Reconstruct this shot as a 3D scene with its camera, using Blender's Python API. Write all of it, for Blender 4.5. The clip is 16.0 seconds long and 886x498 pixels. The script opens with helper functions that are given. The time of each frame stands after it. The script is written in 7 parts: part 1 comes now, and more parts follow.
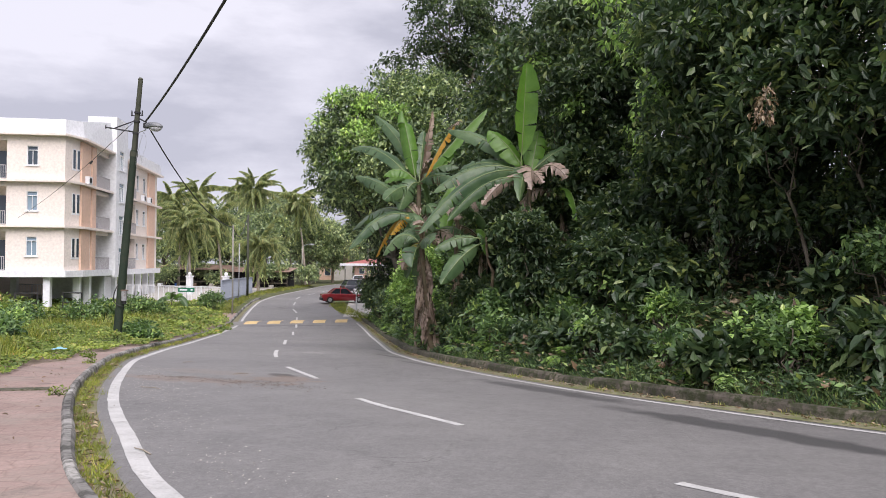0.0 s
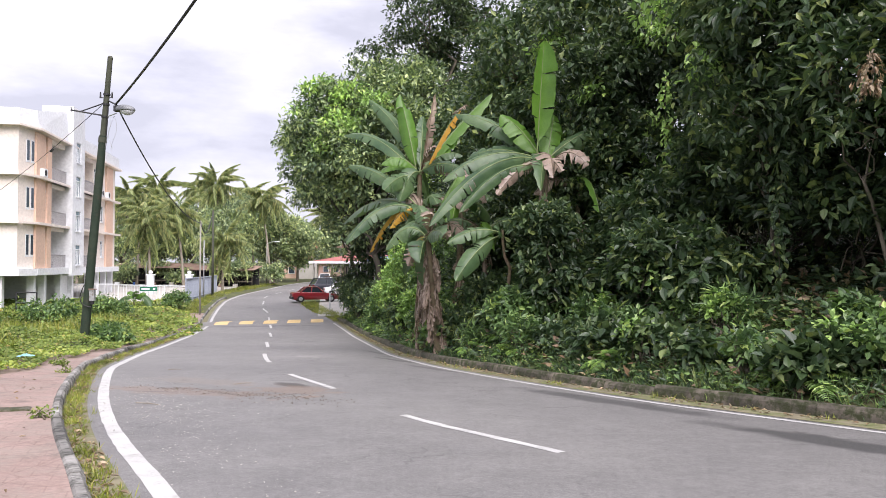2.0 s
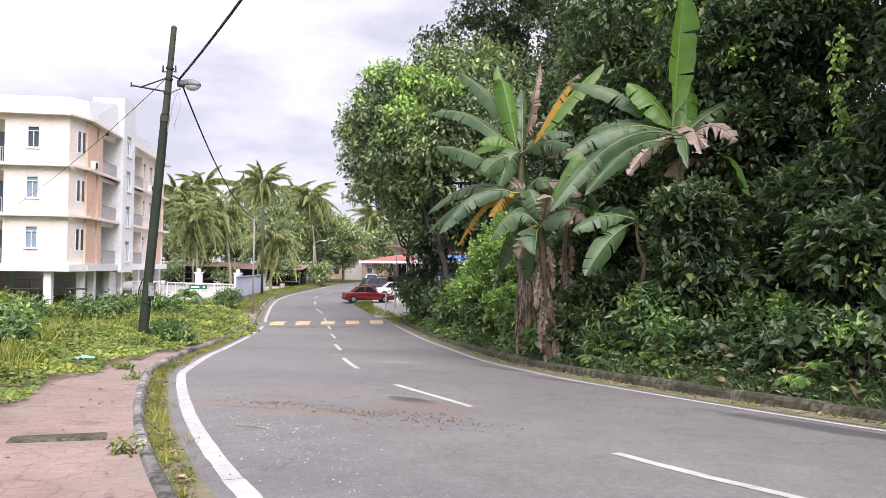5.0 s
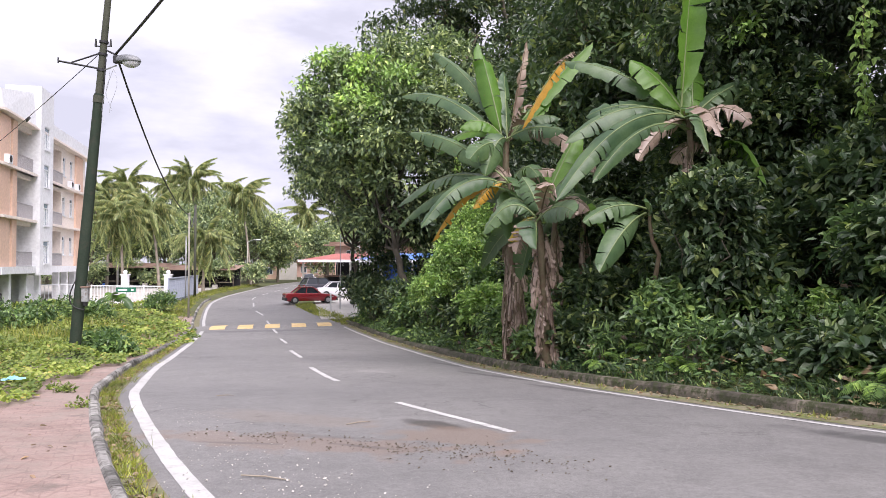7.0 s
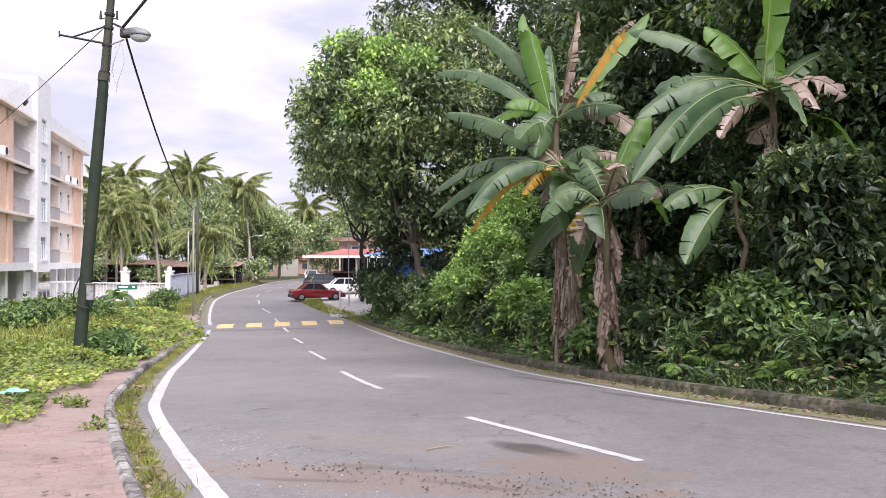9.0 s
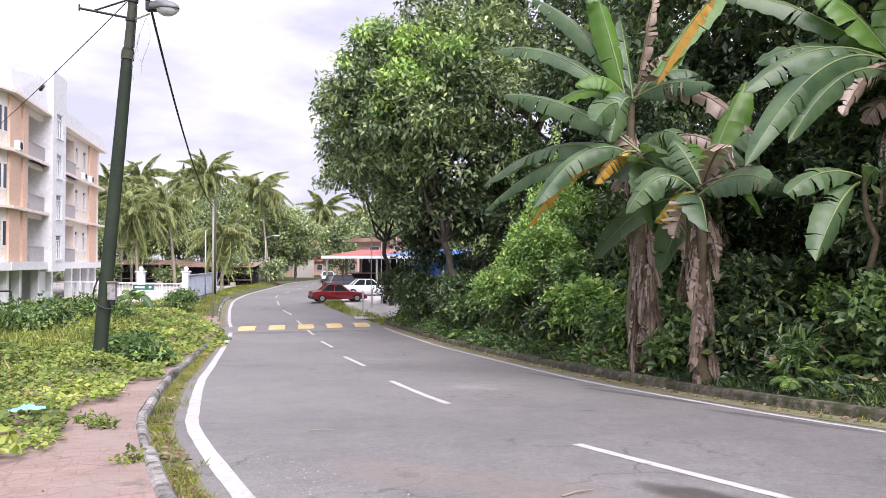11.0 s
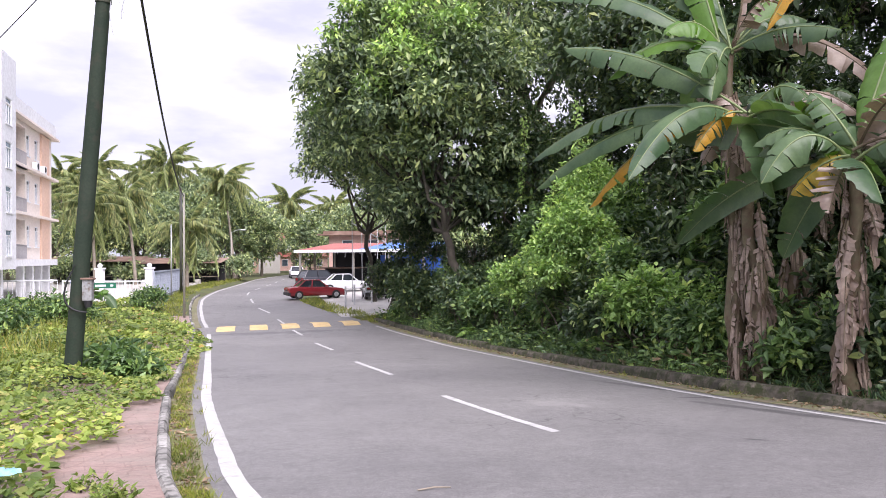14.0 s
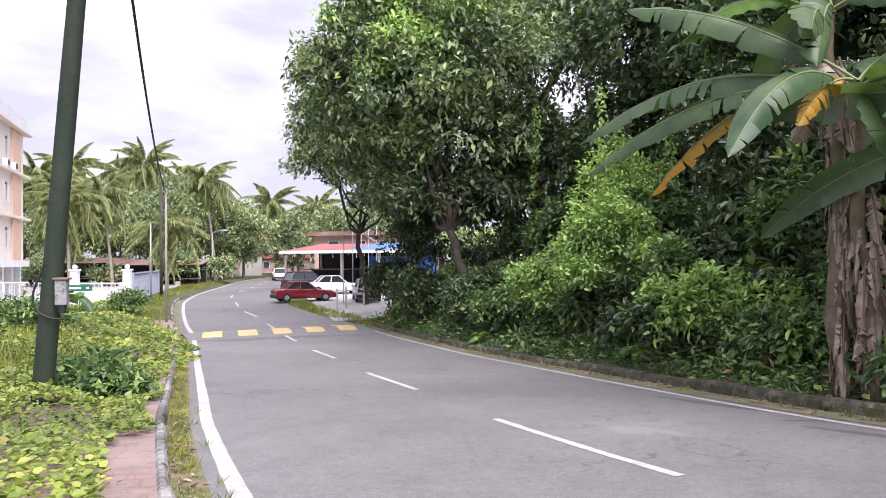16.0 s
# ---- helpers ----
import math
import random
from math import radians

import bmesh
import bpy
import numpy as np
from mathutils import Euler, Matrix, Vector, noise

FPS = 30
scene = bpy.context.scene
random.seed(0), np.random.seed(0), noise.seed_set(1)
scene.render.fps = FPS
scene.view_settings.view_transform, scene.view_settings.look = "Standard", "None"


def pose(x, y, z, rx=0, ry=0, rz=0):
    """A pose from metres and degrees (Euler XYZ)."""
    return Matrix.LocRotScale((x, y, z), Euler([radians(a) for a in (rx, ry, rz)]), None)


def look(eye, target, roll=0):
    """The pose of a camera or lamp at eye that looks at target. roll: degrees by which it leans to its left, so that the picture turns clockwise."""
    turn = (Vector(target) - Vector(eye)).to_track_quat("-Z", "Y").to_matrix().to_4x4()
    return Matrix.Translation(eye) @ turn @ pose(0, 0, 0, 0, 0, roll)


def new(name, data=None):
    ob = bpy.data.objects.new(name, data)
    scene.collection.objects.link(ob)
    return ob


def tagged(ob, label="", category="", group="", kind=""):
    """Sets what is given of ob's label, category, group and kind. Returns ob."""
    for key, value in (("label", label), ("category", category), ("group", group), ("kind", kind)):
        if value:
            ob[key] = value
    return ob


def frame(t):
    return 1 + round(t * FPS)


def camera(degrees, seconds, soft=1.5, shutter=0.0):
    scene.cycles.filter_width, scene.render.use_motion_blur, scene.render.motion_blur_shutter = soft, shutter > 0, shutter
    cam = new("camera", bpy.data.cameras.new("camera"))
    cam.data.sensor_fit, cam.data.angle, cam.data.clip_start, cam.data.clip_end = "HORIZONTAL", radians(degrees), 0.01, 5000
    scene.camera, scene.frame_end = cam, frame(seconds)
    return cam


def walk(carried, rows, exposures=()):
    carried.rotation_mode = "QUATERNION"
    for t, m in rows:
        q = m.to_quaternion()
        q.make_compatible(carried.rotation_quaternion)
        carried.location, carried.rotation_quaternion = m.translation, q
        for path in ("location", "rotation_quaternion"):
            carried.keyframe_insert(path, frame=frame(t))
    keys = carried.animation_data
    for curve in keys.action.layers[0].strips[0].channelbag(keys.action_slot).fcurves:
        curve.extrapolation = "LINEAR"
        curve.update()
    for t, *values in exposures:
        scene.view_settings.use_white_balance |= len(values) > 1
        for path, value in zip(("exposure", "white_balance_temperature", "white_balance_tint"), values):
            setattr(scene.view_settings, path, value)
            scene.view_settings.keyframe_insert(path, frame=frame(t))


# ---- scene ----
cam = camera(61.6, 16.0, soft=0.6)
PATH = [
    (0, (1.482, -1.439, 1.588), (1.357, 0.557, 1.627), 0.3),
    (0.5, (1.098, -1.002, 1.57), (1.078, 0.998, 1.611), -0.0),
    (1, (0.684, -0.527, 1.529), (0.669, 1.472, 1.566), 0.3),
    (1.5, (0.281, -0.095, 1.508), (0.262, 1.905, 1.544), 0.2),
    (2, (-0.119, 0.414, 1.49), (-0.132, 2.414, 1.525), 0.2),
    (2.5, (-0.41, 0.97, 1.428), (-0.459, 2.969, 1.465), 0.2),
    (3, (-0.734, 1.519, 1.365), (-0.835, 3.516, 1.408), 0.2),
    (3.5, (-1.05, 1.98, 1.346), (-1.16, 3.977, 1.384), 0.4),
    (4, (-1.432, 2.514, 1.3), (-1.539, 4.511, 1.346), 0.6),
    (4.5, (-1.812, 2.93, 1.269), (-1.922, 4.926, 1.316), 0.6),
    (4.7, (-1.951, 3.126, 1.214), (-2.062, 5.122, 1.258), 0.7),
    (6.8, (-3.397, 5.285, 1.139), (-3.368, 7.284, 1.181), 0.3),
    (7, (-3.568, 5.467, 1.147), (-3.487, 7.465, 1.187), 0.1),
    (7.5, (-3.879, 5.872, 1.113), (-3.79, 7.869, 1.155), 0.0),
    (8, (-4.139, 6.37, 1.088), (-4.048, 8.367, 1.127), -0.1),
    (8.5, (-4.399, 6.873, 1.081), (-4.303, 8.87, 1.115), -0.1),
    (9, (-4.632, 7.384, 1.063), (-4.542, 9.382, 1.093), -0.1),
    (9.2, (-4.716, 7.585, 1.041), (-4.63, 9.583, 1.077), -0.1),
    (11.3, (-5.767, 9.633, 0.944), (-5.711, 11.632, 0.98), 0.0),
    (11.5, (-5.85, 9.856, 0.957), (-5.8, 11.855, 0.987), -0.2),
    (12, (-6.175, 10.323, 0.937), (-6.123, 12.322, 0.969), -0.0),
    (12.5, (-6.482, 10.803, 0.919), (-6.426, 12.802, 0.954), -0.2),
    (13, (-6.805, 11.277, 0.89), (-6.742, 13.275, 0.921), -0.2),
    (13.5, (-7.127, 11.789, 0.858), (-6.995, 13.784, 0.889), -0.3),
    (14, (-7.364, 12.385, 0.826), (-7.193, 14.377, 0.847), -0.5),
    (14.5, (-7.563, 12.985, 0.79), (-7.39, 14.978, 0.812), -0.6),
    (15, (-7.745, 13.597, 0.77), (-7.541, 15.586, 0.791), -0.6),
    (15.5, (-7.989, 14.126, 0.751), (-7.779, 16.114, 0.778), -0.5),
    (16, (-8.232, 14.688, 0.726), (-8.005, 16.675, 0.753), -0.5),
]
walk(cam, [(t, look(eye, target, roll)) for t, eye, target, roll in PATH],
     exposures=[(0, 0.24, 6400, 20), (0.5, 0.58, 6400, 20), (1, 0.66, 6400, 20), (4, 0.62, 6400, 21), (8, 0.68, 6370, 24), (12, 0.74, 6270, 25), (16, 0.78, 6220, 26)])

# ---- world, sun, exposure ----
world = bpy.data.worlds.new("overcast_sky")
scene.world = world
world.use_nodes = True
wn, wl = world.node_tree.nodes, world.node_tree.links
wn.clear()
w_out = wn.new("ShaderNodeOutputWorld")
w_bg = wn.new("ShaderNodeBackground")
w_sky = wn.new("ShaderNodeTexSky")
w_sky.sky_type = "NISHITA"
w_sky.sun_disc = False
w_sky.sun_elevation = radians(51)
w_sky.sun_rotation = radians(161)
w_sky.dust_density = 2.0
w_co = wn.new("ShaderNodeTexCoord")
w_map = wn.new("ShaderNodeMapping")
w_map.inputs["Scale"].default_value = (1.0, 1.0, 3.2)
w_noise = wn.new("ShaderNodeTexNoise")
w_noise.inputs["Scale"].default_value = 2.6
w_noise.inputs["Detail"].default_value = 8.0
w_noise.inputs["Roughness"].default_value = 0.55
w_ramp = wn.new("ShaderNodeValToRGB")
w_ramp.color_ramp.elements[0].position = 0.4
w_ramp.color_ramp.elements[0].color = (0.66, 0.69, 0.765, 1)
w_ramp.color_ramp.elements[1].position = 0.6
w_ramp.color_ramp.elements[1].color = (1.04, 1.07, 1.13, 1)
w_scale = wn.new("ShaderNodeMixRGB")
w_scale.blend_type = "MULTIPLY"
w_scale.inputs[0].default_value = 1.0
w_scale.inputs[2].default_value = (0.1, 0.1, 0.1, 1)
w_mix = wn.new("ShaderNodeMixRGB")
w_mix.inputs[0].default_value = 0.93
wl.new(w_co.outputs["Generated"], w_map.inputs["Vector"])
wl.new(w_map.outputs["Vector"], w_noise.inputs["Vector"])
w_sep = wn.new("ShaderNodeSeparateXYZ")
w_low = wn.new("ShaderNodeMapRange")
w_low.inputs["From Min"].default_value = 0.05
w_low.inputs["From Max"].default_value = 0.36
w_low.inputs["To Min"].default_value = -0.11
w_low.inputs["To Max"].default_value = 0.05
w_add = wn.new("ShaderNodeMath")
wl.new(w_co.outputs["Generated"], w_sep.inputs[0])
wl.new(w_sep.outputs[2], w_low.inputs["Value"])
wl.new(w_low.outputs["Result"], w_add.inputs[0])
wl.new(w_noise.outputs["Fac"], w_add.inputs[1])
wl.new(w_add.outputs[0], w_ramp.inputs["Fac"])
wl.new(w_sky.outputs["Color"], w_scale.inputs[1])
wl.new(w_scale.outputs["Color"], w_mix.inputs[1])
wl.new(w_ramp.outputs["Color"], w_mix.inputs[2])
wl.new(w_mix.outputs["Color"], w_bg.inputs["Color"])
w_bg.inputs["Strength"].default_value = 0.74
wl.new(w_bg.outputs["Background"], w_out.inputs["Surface"])

sun_data = bpy.data.lights.new("sun", "SUN")
sun_data.energy = 3.9
sun_data.angle = radians(55)
sun_data.color = (1.0, 0.97, 0.93)
sun = new("sun", sun_data)
sun.matrix_world = look((13, -17, 48), (0, 20, 0))

# ---- materials ----


def base_nodes(name):
    m = bpy.data.materials.new(name)
    m.use_nodes = True
    nt = m.node_tree
    return m, nt.nodes, nt.links, nt.nodes["Principled BSDF"]


def noise_ramp(n, l, vec, scale, stops, detail=6.0, rough=0.6):
    t = n.new("ShaderNodeTexNoise")
    t.inputs["Scale"].default_value = scale
    t.inputs["Detail"].default_value = detail
    t.inputs["Roughness"].default_value = rough
    l.new(vec, t.inputs["Vector"])
    r = n.new("ShaderNodeValToRGB")
    el = r.color_ramp.elements
    while len(el) < len(stops):
        el.new(0.5)
    for e, (p, c) in zip(el, stops):
        e.position = p
        e.color = (*c, 1)
    l.new(t.outputs["Fac"], r.inputs["Fac"])
    return t.outputs["Fac"], r.outputs["Color"]


def blend(n, l, kind, fac, a, b):
    m = n.new("ShaderNodeMixRGB")
    m.blend_type = kind
    for sock, v in zip(m.inputs, (fac, a, b)):
        if isinstance(v, (int, float)):
            sock.default_value = v
        elif isinstance(v, tuple):
            sock.default_value = (*v, 1)
        else:
            l.new(v, sock)
    return m.outputs["Color"]


def surface(name, c1, c2, scale=1.0, fine=30.0, rough=0.7, bump=0.2, metal=0.0, dirt=None, dirt_at=(0.55, 0.7), spec=0.5, vary=0.0):
    """Two scales of colour variation, optional dirt blotches, fine bump; vary: change from piece to piece."""
    m, n, l, b = base_nodes(name)
    co = n.new("ShaderNodeTexCoord").outputs["Object"]
    _, big = noise_ramp(n, l, co, scale, [(0.3, c1), (0.7, c2)])
    f, small = noise_ramp(n, l, co, fine, [(0.25, (0.78, 0.78, 0.78)), (0.75, (1.12, 1.12, 1.12))])
    col = blend(n, l, "MULTIPLY", 0.8, big, small)
    if dirt:
        g, mask = noise_ramp(n, l, co, scale * 2.3, [(dirt_at[0], (0, 0, 0)), (dirt_at[1], (1, 1, 1))], 9.0, 0.7)
        col = blend(n, l, "MIX", mask, col, dirt)
    if vary:
        info = n.new("ShaderNodeObjectInfo")
        rr = n.new("ShaderNodeMapRange")
        rr.inputs["To Min"].default_value = 1 - vary
        rr.inputs["To Max"].default_value = 1 + vary
        l.new(info.outputs["Random"], rr.inputs["Value"])
        hs = n.new("ShaderNodeHueSaturation")
        l.new(rr.outputs["Result"], hs.inputs["Value"])
        l.new(col, hs.inputs["Color"])
        col = hs.outputs["Color"]
    l.new(col, b.inputs["Base Color"])
    b.inputs["Roughness"].default_value = rough
    b.inputs["Metallic"].default_value = metal
    b.inputs["Specular IOR Level"].default_value = spec
    if bump:
        bp = n.new("ShaderNodeBump")
        bp.inputs["Strength"].default_value = bump
        bp.inputs["Distance"].default_value = 0.02
        l.new(f, bp.inputs["Height"])
        l.new(bp.outputs["Normal"], b.inputs["Normal"])
    return m


def foliage(name, stops, rough=0.4, passing=0.27, spec=0.5, patch=0.25, vivid=0.93):
    """Leaf material: colour by leaf, gentle patches, light passing through."""
    m, n, l, b = base_nodes(name)
    geo = n.new("ShaderNodeNewGeometry")
    r = n.new("ShaderNodeValToRGB")
    el = r.color_ramp.elements
    while len(el) < len(stops):
        el.new(0.5)
    for e, (p, c) in zip(el, stops):
        e.position = p
        e.color = (*c, 1)
    l.new(geo.outputs["Random Per Island"], r.inputs["Fac"])
    co = n.new("ShaderNodeTexCoord").outputs["Object"]
    _, p2 = noise_ramp(n, l, co, patch, [(0.34, (0.46, 0.53, 0.47)), (0.66, (1.48, 1.42, 1.1))], 5.0)
    col = blend(n, l, "MULTIPLY", 1.0, r.outputs["Color"], p2)
    hs = n.new("ShaderNodeHueSaturation")
    hs.inputs["Saturation"].default_value = vivid
    l.new(col, hs.inputs["Color"])
    col = hs.outputs["Color"]
    l.new(col, b.inputs["Base Color"])
    b.inputs["Roughness"].default_value = rough
    b.inputs["Specular IOR Level"].default_value = spec
    tr = n.new("ShaderNodeBsdfTranslucent")
    warm = blend(n, l, "MULTIPLY", 1.0, col, (1.25, 1.35, 0.9))
    l.new(warm, tr.inputs["Color"])
    mx = n.new("ShaderNodeMixShader")
    mx.inputs[0].default_value = passing
    l.new(b.outputs["BSDF"], mx.inputs[1])
    l.new(tr.outputs["BSDF"], mx.inputs[2])
    l.new(mx.outputs["Shader"], n["Material Output"].inputs["Surface"])
    return m


def plain(name, color, rough=0.5, metal=0.0, spec=0.5):
    return surface(name, tuple(c * 0.92 for c in color), tuple(min(1, c * 1.06) for c in color), 0.8, 25.0, rough, 0.05, metal, spec=spec)


G = (0.0, 0.33, 0.66, 1.0)
M_FOREST = foliage("forest_leaf", [(0.0, (0.031, 0.062, 0.034)), (0.5, (0.060, 0.111, 0.055)), (0.86, (0.122, 0.183, 0.079)), (1.0, (0.268, 0.329, 0.104))])
M_DARK = foliage("dark_leaf", [(0.0, (0.029, 0.055, 0.031)), (0.6, (0.056, 0.098, 0.052)), (0.93, (0.116, 0.169, 0.071)), (1.0, (0.233, 0.275, 0.085))])
M_CROWN = foliage("crown_leaf", [(0.0, (0.053, 0.089, 0.058)), (0.45, (0.137, 0.210, 0.121)), (0.8, (0.304, 0.389, 0.210)), (1.0, (0.483, 0.567, 0.263))])
M_SHRUB = foliage("shrub_leaf", [(0.0, (0.055, 0.107, 0.052)), (0.5, (0.120, 0.208, 0.090)), (0.85, (0.209, 0.332, 0.131)), (1.0, (0.378, 0.470, 0.163))], vivid=1.0)
M_CREEPER = foliage("creeper_leaf", [(0.0, (0.089, 0.136, 0.041)), (0.45, (0.177, 0.246, 0.069)), (0.85, (0.260, 0.314, 0.110)), (0.97, (0.341, 0.354, 0.155)), (1.0, (0.375, 0.232, 0.110))], patch=0.4, vivid=1.06, rough=0.5, spec=0.35)
M_GRASS = foliage("grass_blade", [(0.0, (0.122, 0.151, 0.036)), (0.5, (0.202, 0.245, 0.061)), (0.85, (0.302, 0.317, 0.094)), (1.0, (0.396, 0.331, 0.158))], patch=0.7, vivid=1.06)
# palm and far leaf colours are paled and blued to paint in distance haze
M_PALMHAZED = foliage("hazed_palm_frond", [(0.0, (0.146, 0.194, 0.109)), (0.4, (0.292, 0.353, 0.194)), (0.8, (0.486, 0.535, 0.316)), (1.0, (0.705, 0.632, 0.413))], patch=0.15, passing=0.4)
M_FARHAZED = foliage("hazed_far_leaf", [(0.0, (0.083, 0.122, 0.074)), (0.45, (0.206, 0.288, 0.166)), (0.8, (0.400, 0.490, 0.277)), (1.0, (0.690, 0.720, 0.390))], patch=0.12)
M_VINE = foliage("vine_leaf", [(0.0, (0.132, 0.245, 0.079)), (0.5, (0.266, 0.430, 0.134)), (0.85, (0.397, 0.603, 0.174)), (1.0, (0.596, 0.717, 0.221))], vivid=0.95)
M_DEADLEAF = foliage("dead_leaf", [(0.0, (0.13, 0.08, 0.05)), (0.6, (0.24, 0.16, 0.11)), (1.0, (0.38, 0.29, 0.21))], passing=0.15, patch=2.0)
M_BARK = surface("bark", (0.09, 0.075, 0.055), (0.2, 0.17, 0.13), 2.0, 14.0, 0.9, 0.6, dirt=(0.09, 0.1, 0.05))
M_DARKBARK = surface("dark_bark", (0.035, 0.03, 0.024), (0.09, 0.078, 0.06), 2.0, 14.0, 0.9, 0.6, dirt=(0.05, 0.06, 0.03))
M_PALMBARK = surface("palm_bark", (0.2, 0.17, 0.13), (0.36, 0.32, 0.26), 1.5, 12.0, 0.9, 0.5)
M_SOIL = surface("soil", (0.07, 0.055, 0.03), (0.12, 0.13, 0.045), 0.5, 9.0, 0.95, 0.7, dirt=(0.06, 0.085, 0.025), dirt_at=(0.42, 0.6))
M_WHITE = surface("white_road_paint", (0.4, 0.4, 0.39), (0.53, 0.53, 0.515), 2.0, 40.0, 0.7, 0.2, dirt=(0.27, 0.265, 0.25), dirt_at=(0.52, 0.72))
M_YELLOW = surface("yellow_road_paint", (0.55, 0.39, 0.16), (0.68, 0.51, 0.25), 1.2, 30.0, 0.7, 0.2, dirt=(0.33, 0.27, 0.18), dirt_at=(0.52, 0.75))
M_KERB = surface("kerb_concrete", (0.2, 0.195, 0.18), (0.36, 0.35, 0.33), 2.4, 22.0, 0.9, 0.5, dirt=(0.08, 0.08, 0.07), dirt_at=(0.46, 0.6), vary=0.55)
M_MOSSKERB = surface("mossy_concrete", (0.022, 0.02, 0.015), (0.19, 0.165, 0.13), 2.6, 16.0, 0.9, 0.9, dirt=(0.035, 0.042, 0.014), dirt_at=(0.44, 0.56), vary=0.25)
M_POLE = surface("weathered_grey_green_steel", (0.045, 0.052, 0.036), (0.085, 0.088, 0.064), 1.2, 20.0, 0.75, 0.15, 0.0, dirt=(0.06, 0.05, 0.036), dirt_at=(0.55, 0.75), spec=0.25)
M_GREENPAINT = surface("green_paint", (0.02, 0.034, 0.022), (0.036, 0.05, 0.034), 1.5, 24.0, 0.75, 0.1, 0.0, dirt=(0.045, 0.045, 0.033), dirt_at=(0.52, 0.7), spec=0.25)
M_STEEL = surface("galvanised_steel", (0.4, 0.41, 0.42), (0.58, 0.59, 0.6), 3.0, 30.0, 0.45, 0.1, 0.7)
M_BLACK = plain("black_rubber", (0.02, 0.02, 0.022), 0.6)
M_CREAM = surface("cream_wall_paint", (0.781, 0.701, 0.631), (0.835, 0.760, 0.696), 0.15, 6.0, 0.85, 0.03, dirt=(0.760, 0.685, 0.615), dirt_at=(0.55, 0.9))
M_PEACH = surface("peach_wall_paint", (0.68, 0.46, 0.34), (0.76, 0.54, 0.42), 0.2, 6.0, 0.85, 0.05)
M_WALLWHITE = surface("white_wall_paint", (0.726, 0.743, 0.770), (0.825, 0.842, 0.850), 0.12, 5.0, 0.85, 0.05, dirt=(0.638, 0.643, 0.660), dirt_at=(0.6, 0.85))
M_CONCRETE = surface("pale_concrete", (0.42, 0.4, 0.37), (0.56, 0.54, 0.5), 0.3, 10.0, 0.9, 0.2, dirt=(0.3, 0.29, 0.26))
M_RAIL = plain("grey_railing", (0.42, 0.41, 0.42), 0.5)
# near-black that paints in the shade under roofs and inside openings
M_INNERSHADE = plain("painted_inner_shade", (0.03, 0.03, 0.035), 0.9)
M_REDROOF = surface("red_roof_sheet", (0.3, 0.075, 0.06), (0.42, 0.13, 0.1), 0.4, 12.0, 0.5, 0.1, dirt=(0.24, 0.13, 0.1))
M_BLUEROOF = surface("blue_roof_sheet", (0.06, 0.18, 0.5), (0.12, 0.27, 0.62), 0.4, 12.0, 0.45, 0.1)
M_RUST = surface("rusty_sheet", (0.16, 0.09, 0.065), (0.32, 0.23, 0.18), 0.8, 10.0, 0.8, 0.3)
M_FENCEBLUE = plain("grey_blue_fence_paint", (0.36, 0.4, 0.48), 0.5)
M_SIGNGREEN = plain("sign_green_paint", (0.015, 0.15, 0.085), 0.5)
M_BLUE = plain("blue_plastic", (0.05, 0.15, 0.5), 0.5)


def glass_mat(name, color, rough=0.08):
    m, n, l, b = base_nodes(name)
    b.inputs["Base Color"].default_value = (*color, 1)
    b.inputs["Roughness"].default_value = rough
    b.inputs["Specular IOR Level"].default_value = 0.8
    return m


M_PANE = glass_mat("dark_window_glass", (0.05, 0.07, 0.09))
M_PANEBLUE = glass_mat("blue_grey_window_glass", (0.22, 0.3, 0.36))


def paint_mat(name, color, coat=0.8):
    m, n, l, b = base_nodes(name)
    co = n.new("ShaderNodeTexCoord").outputs["Object"]
    _, c = noise_ramp(n, l, co, 1.5, [(0.3, tuple(v * 0.9 for v in color)), (0.7, color)])
    l.new(c, b.inputs["Base Color"])
    b.inputs["Roughness"].default_value = 0.35
    b.inputs["Coat Weight"].default_value = coat
    b.inputs["Coat Roughness"].default_value = 0.08
    return m


def math_node(n, l, op, a, b=None, c=None):
    m = n.new("ShaderNodeMath")
    m.operation = op
    for sock, v in zip(m.inputs, (a, b, c)):
        if v is None:
            continue
        if isinstance(v, (int, float)):
            sock.default_value = v
        else:
            l.new(v, sock)
    return m.outputs[0]


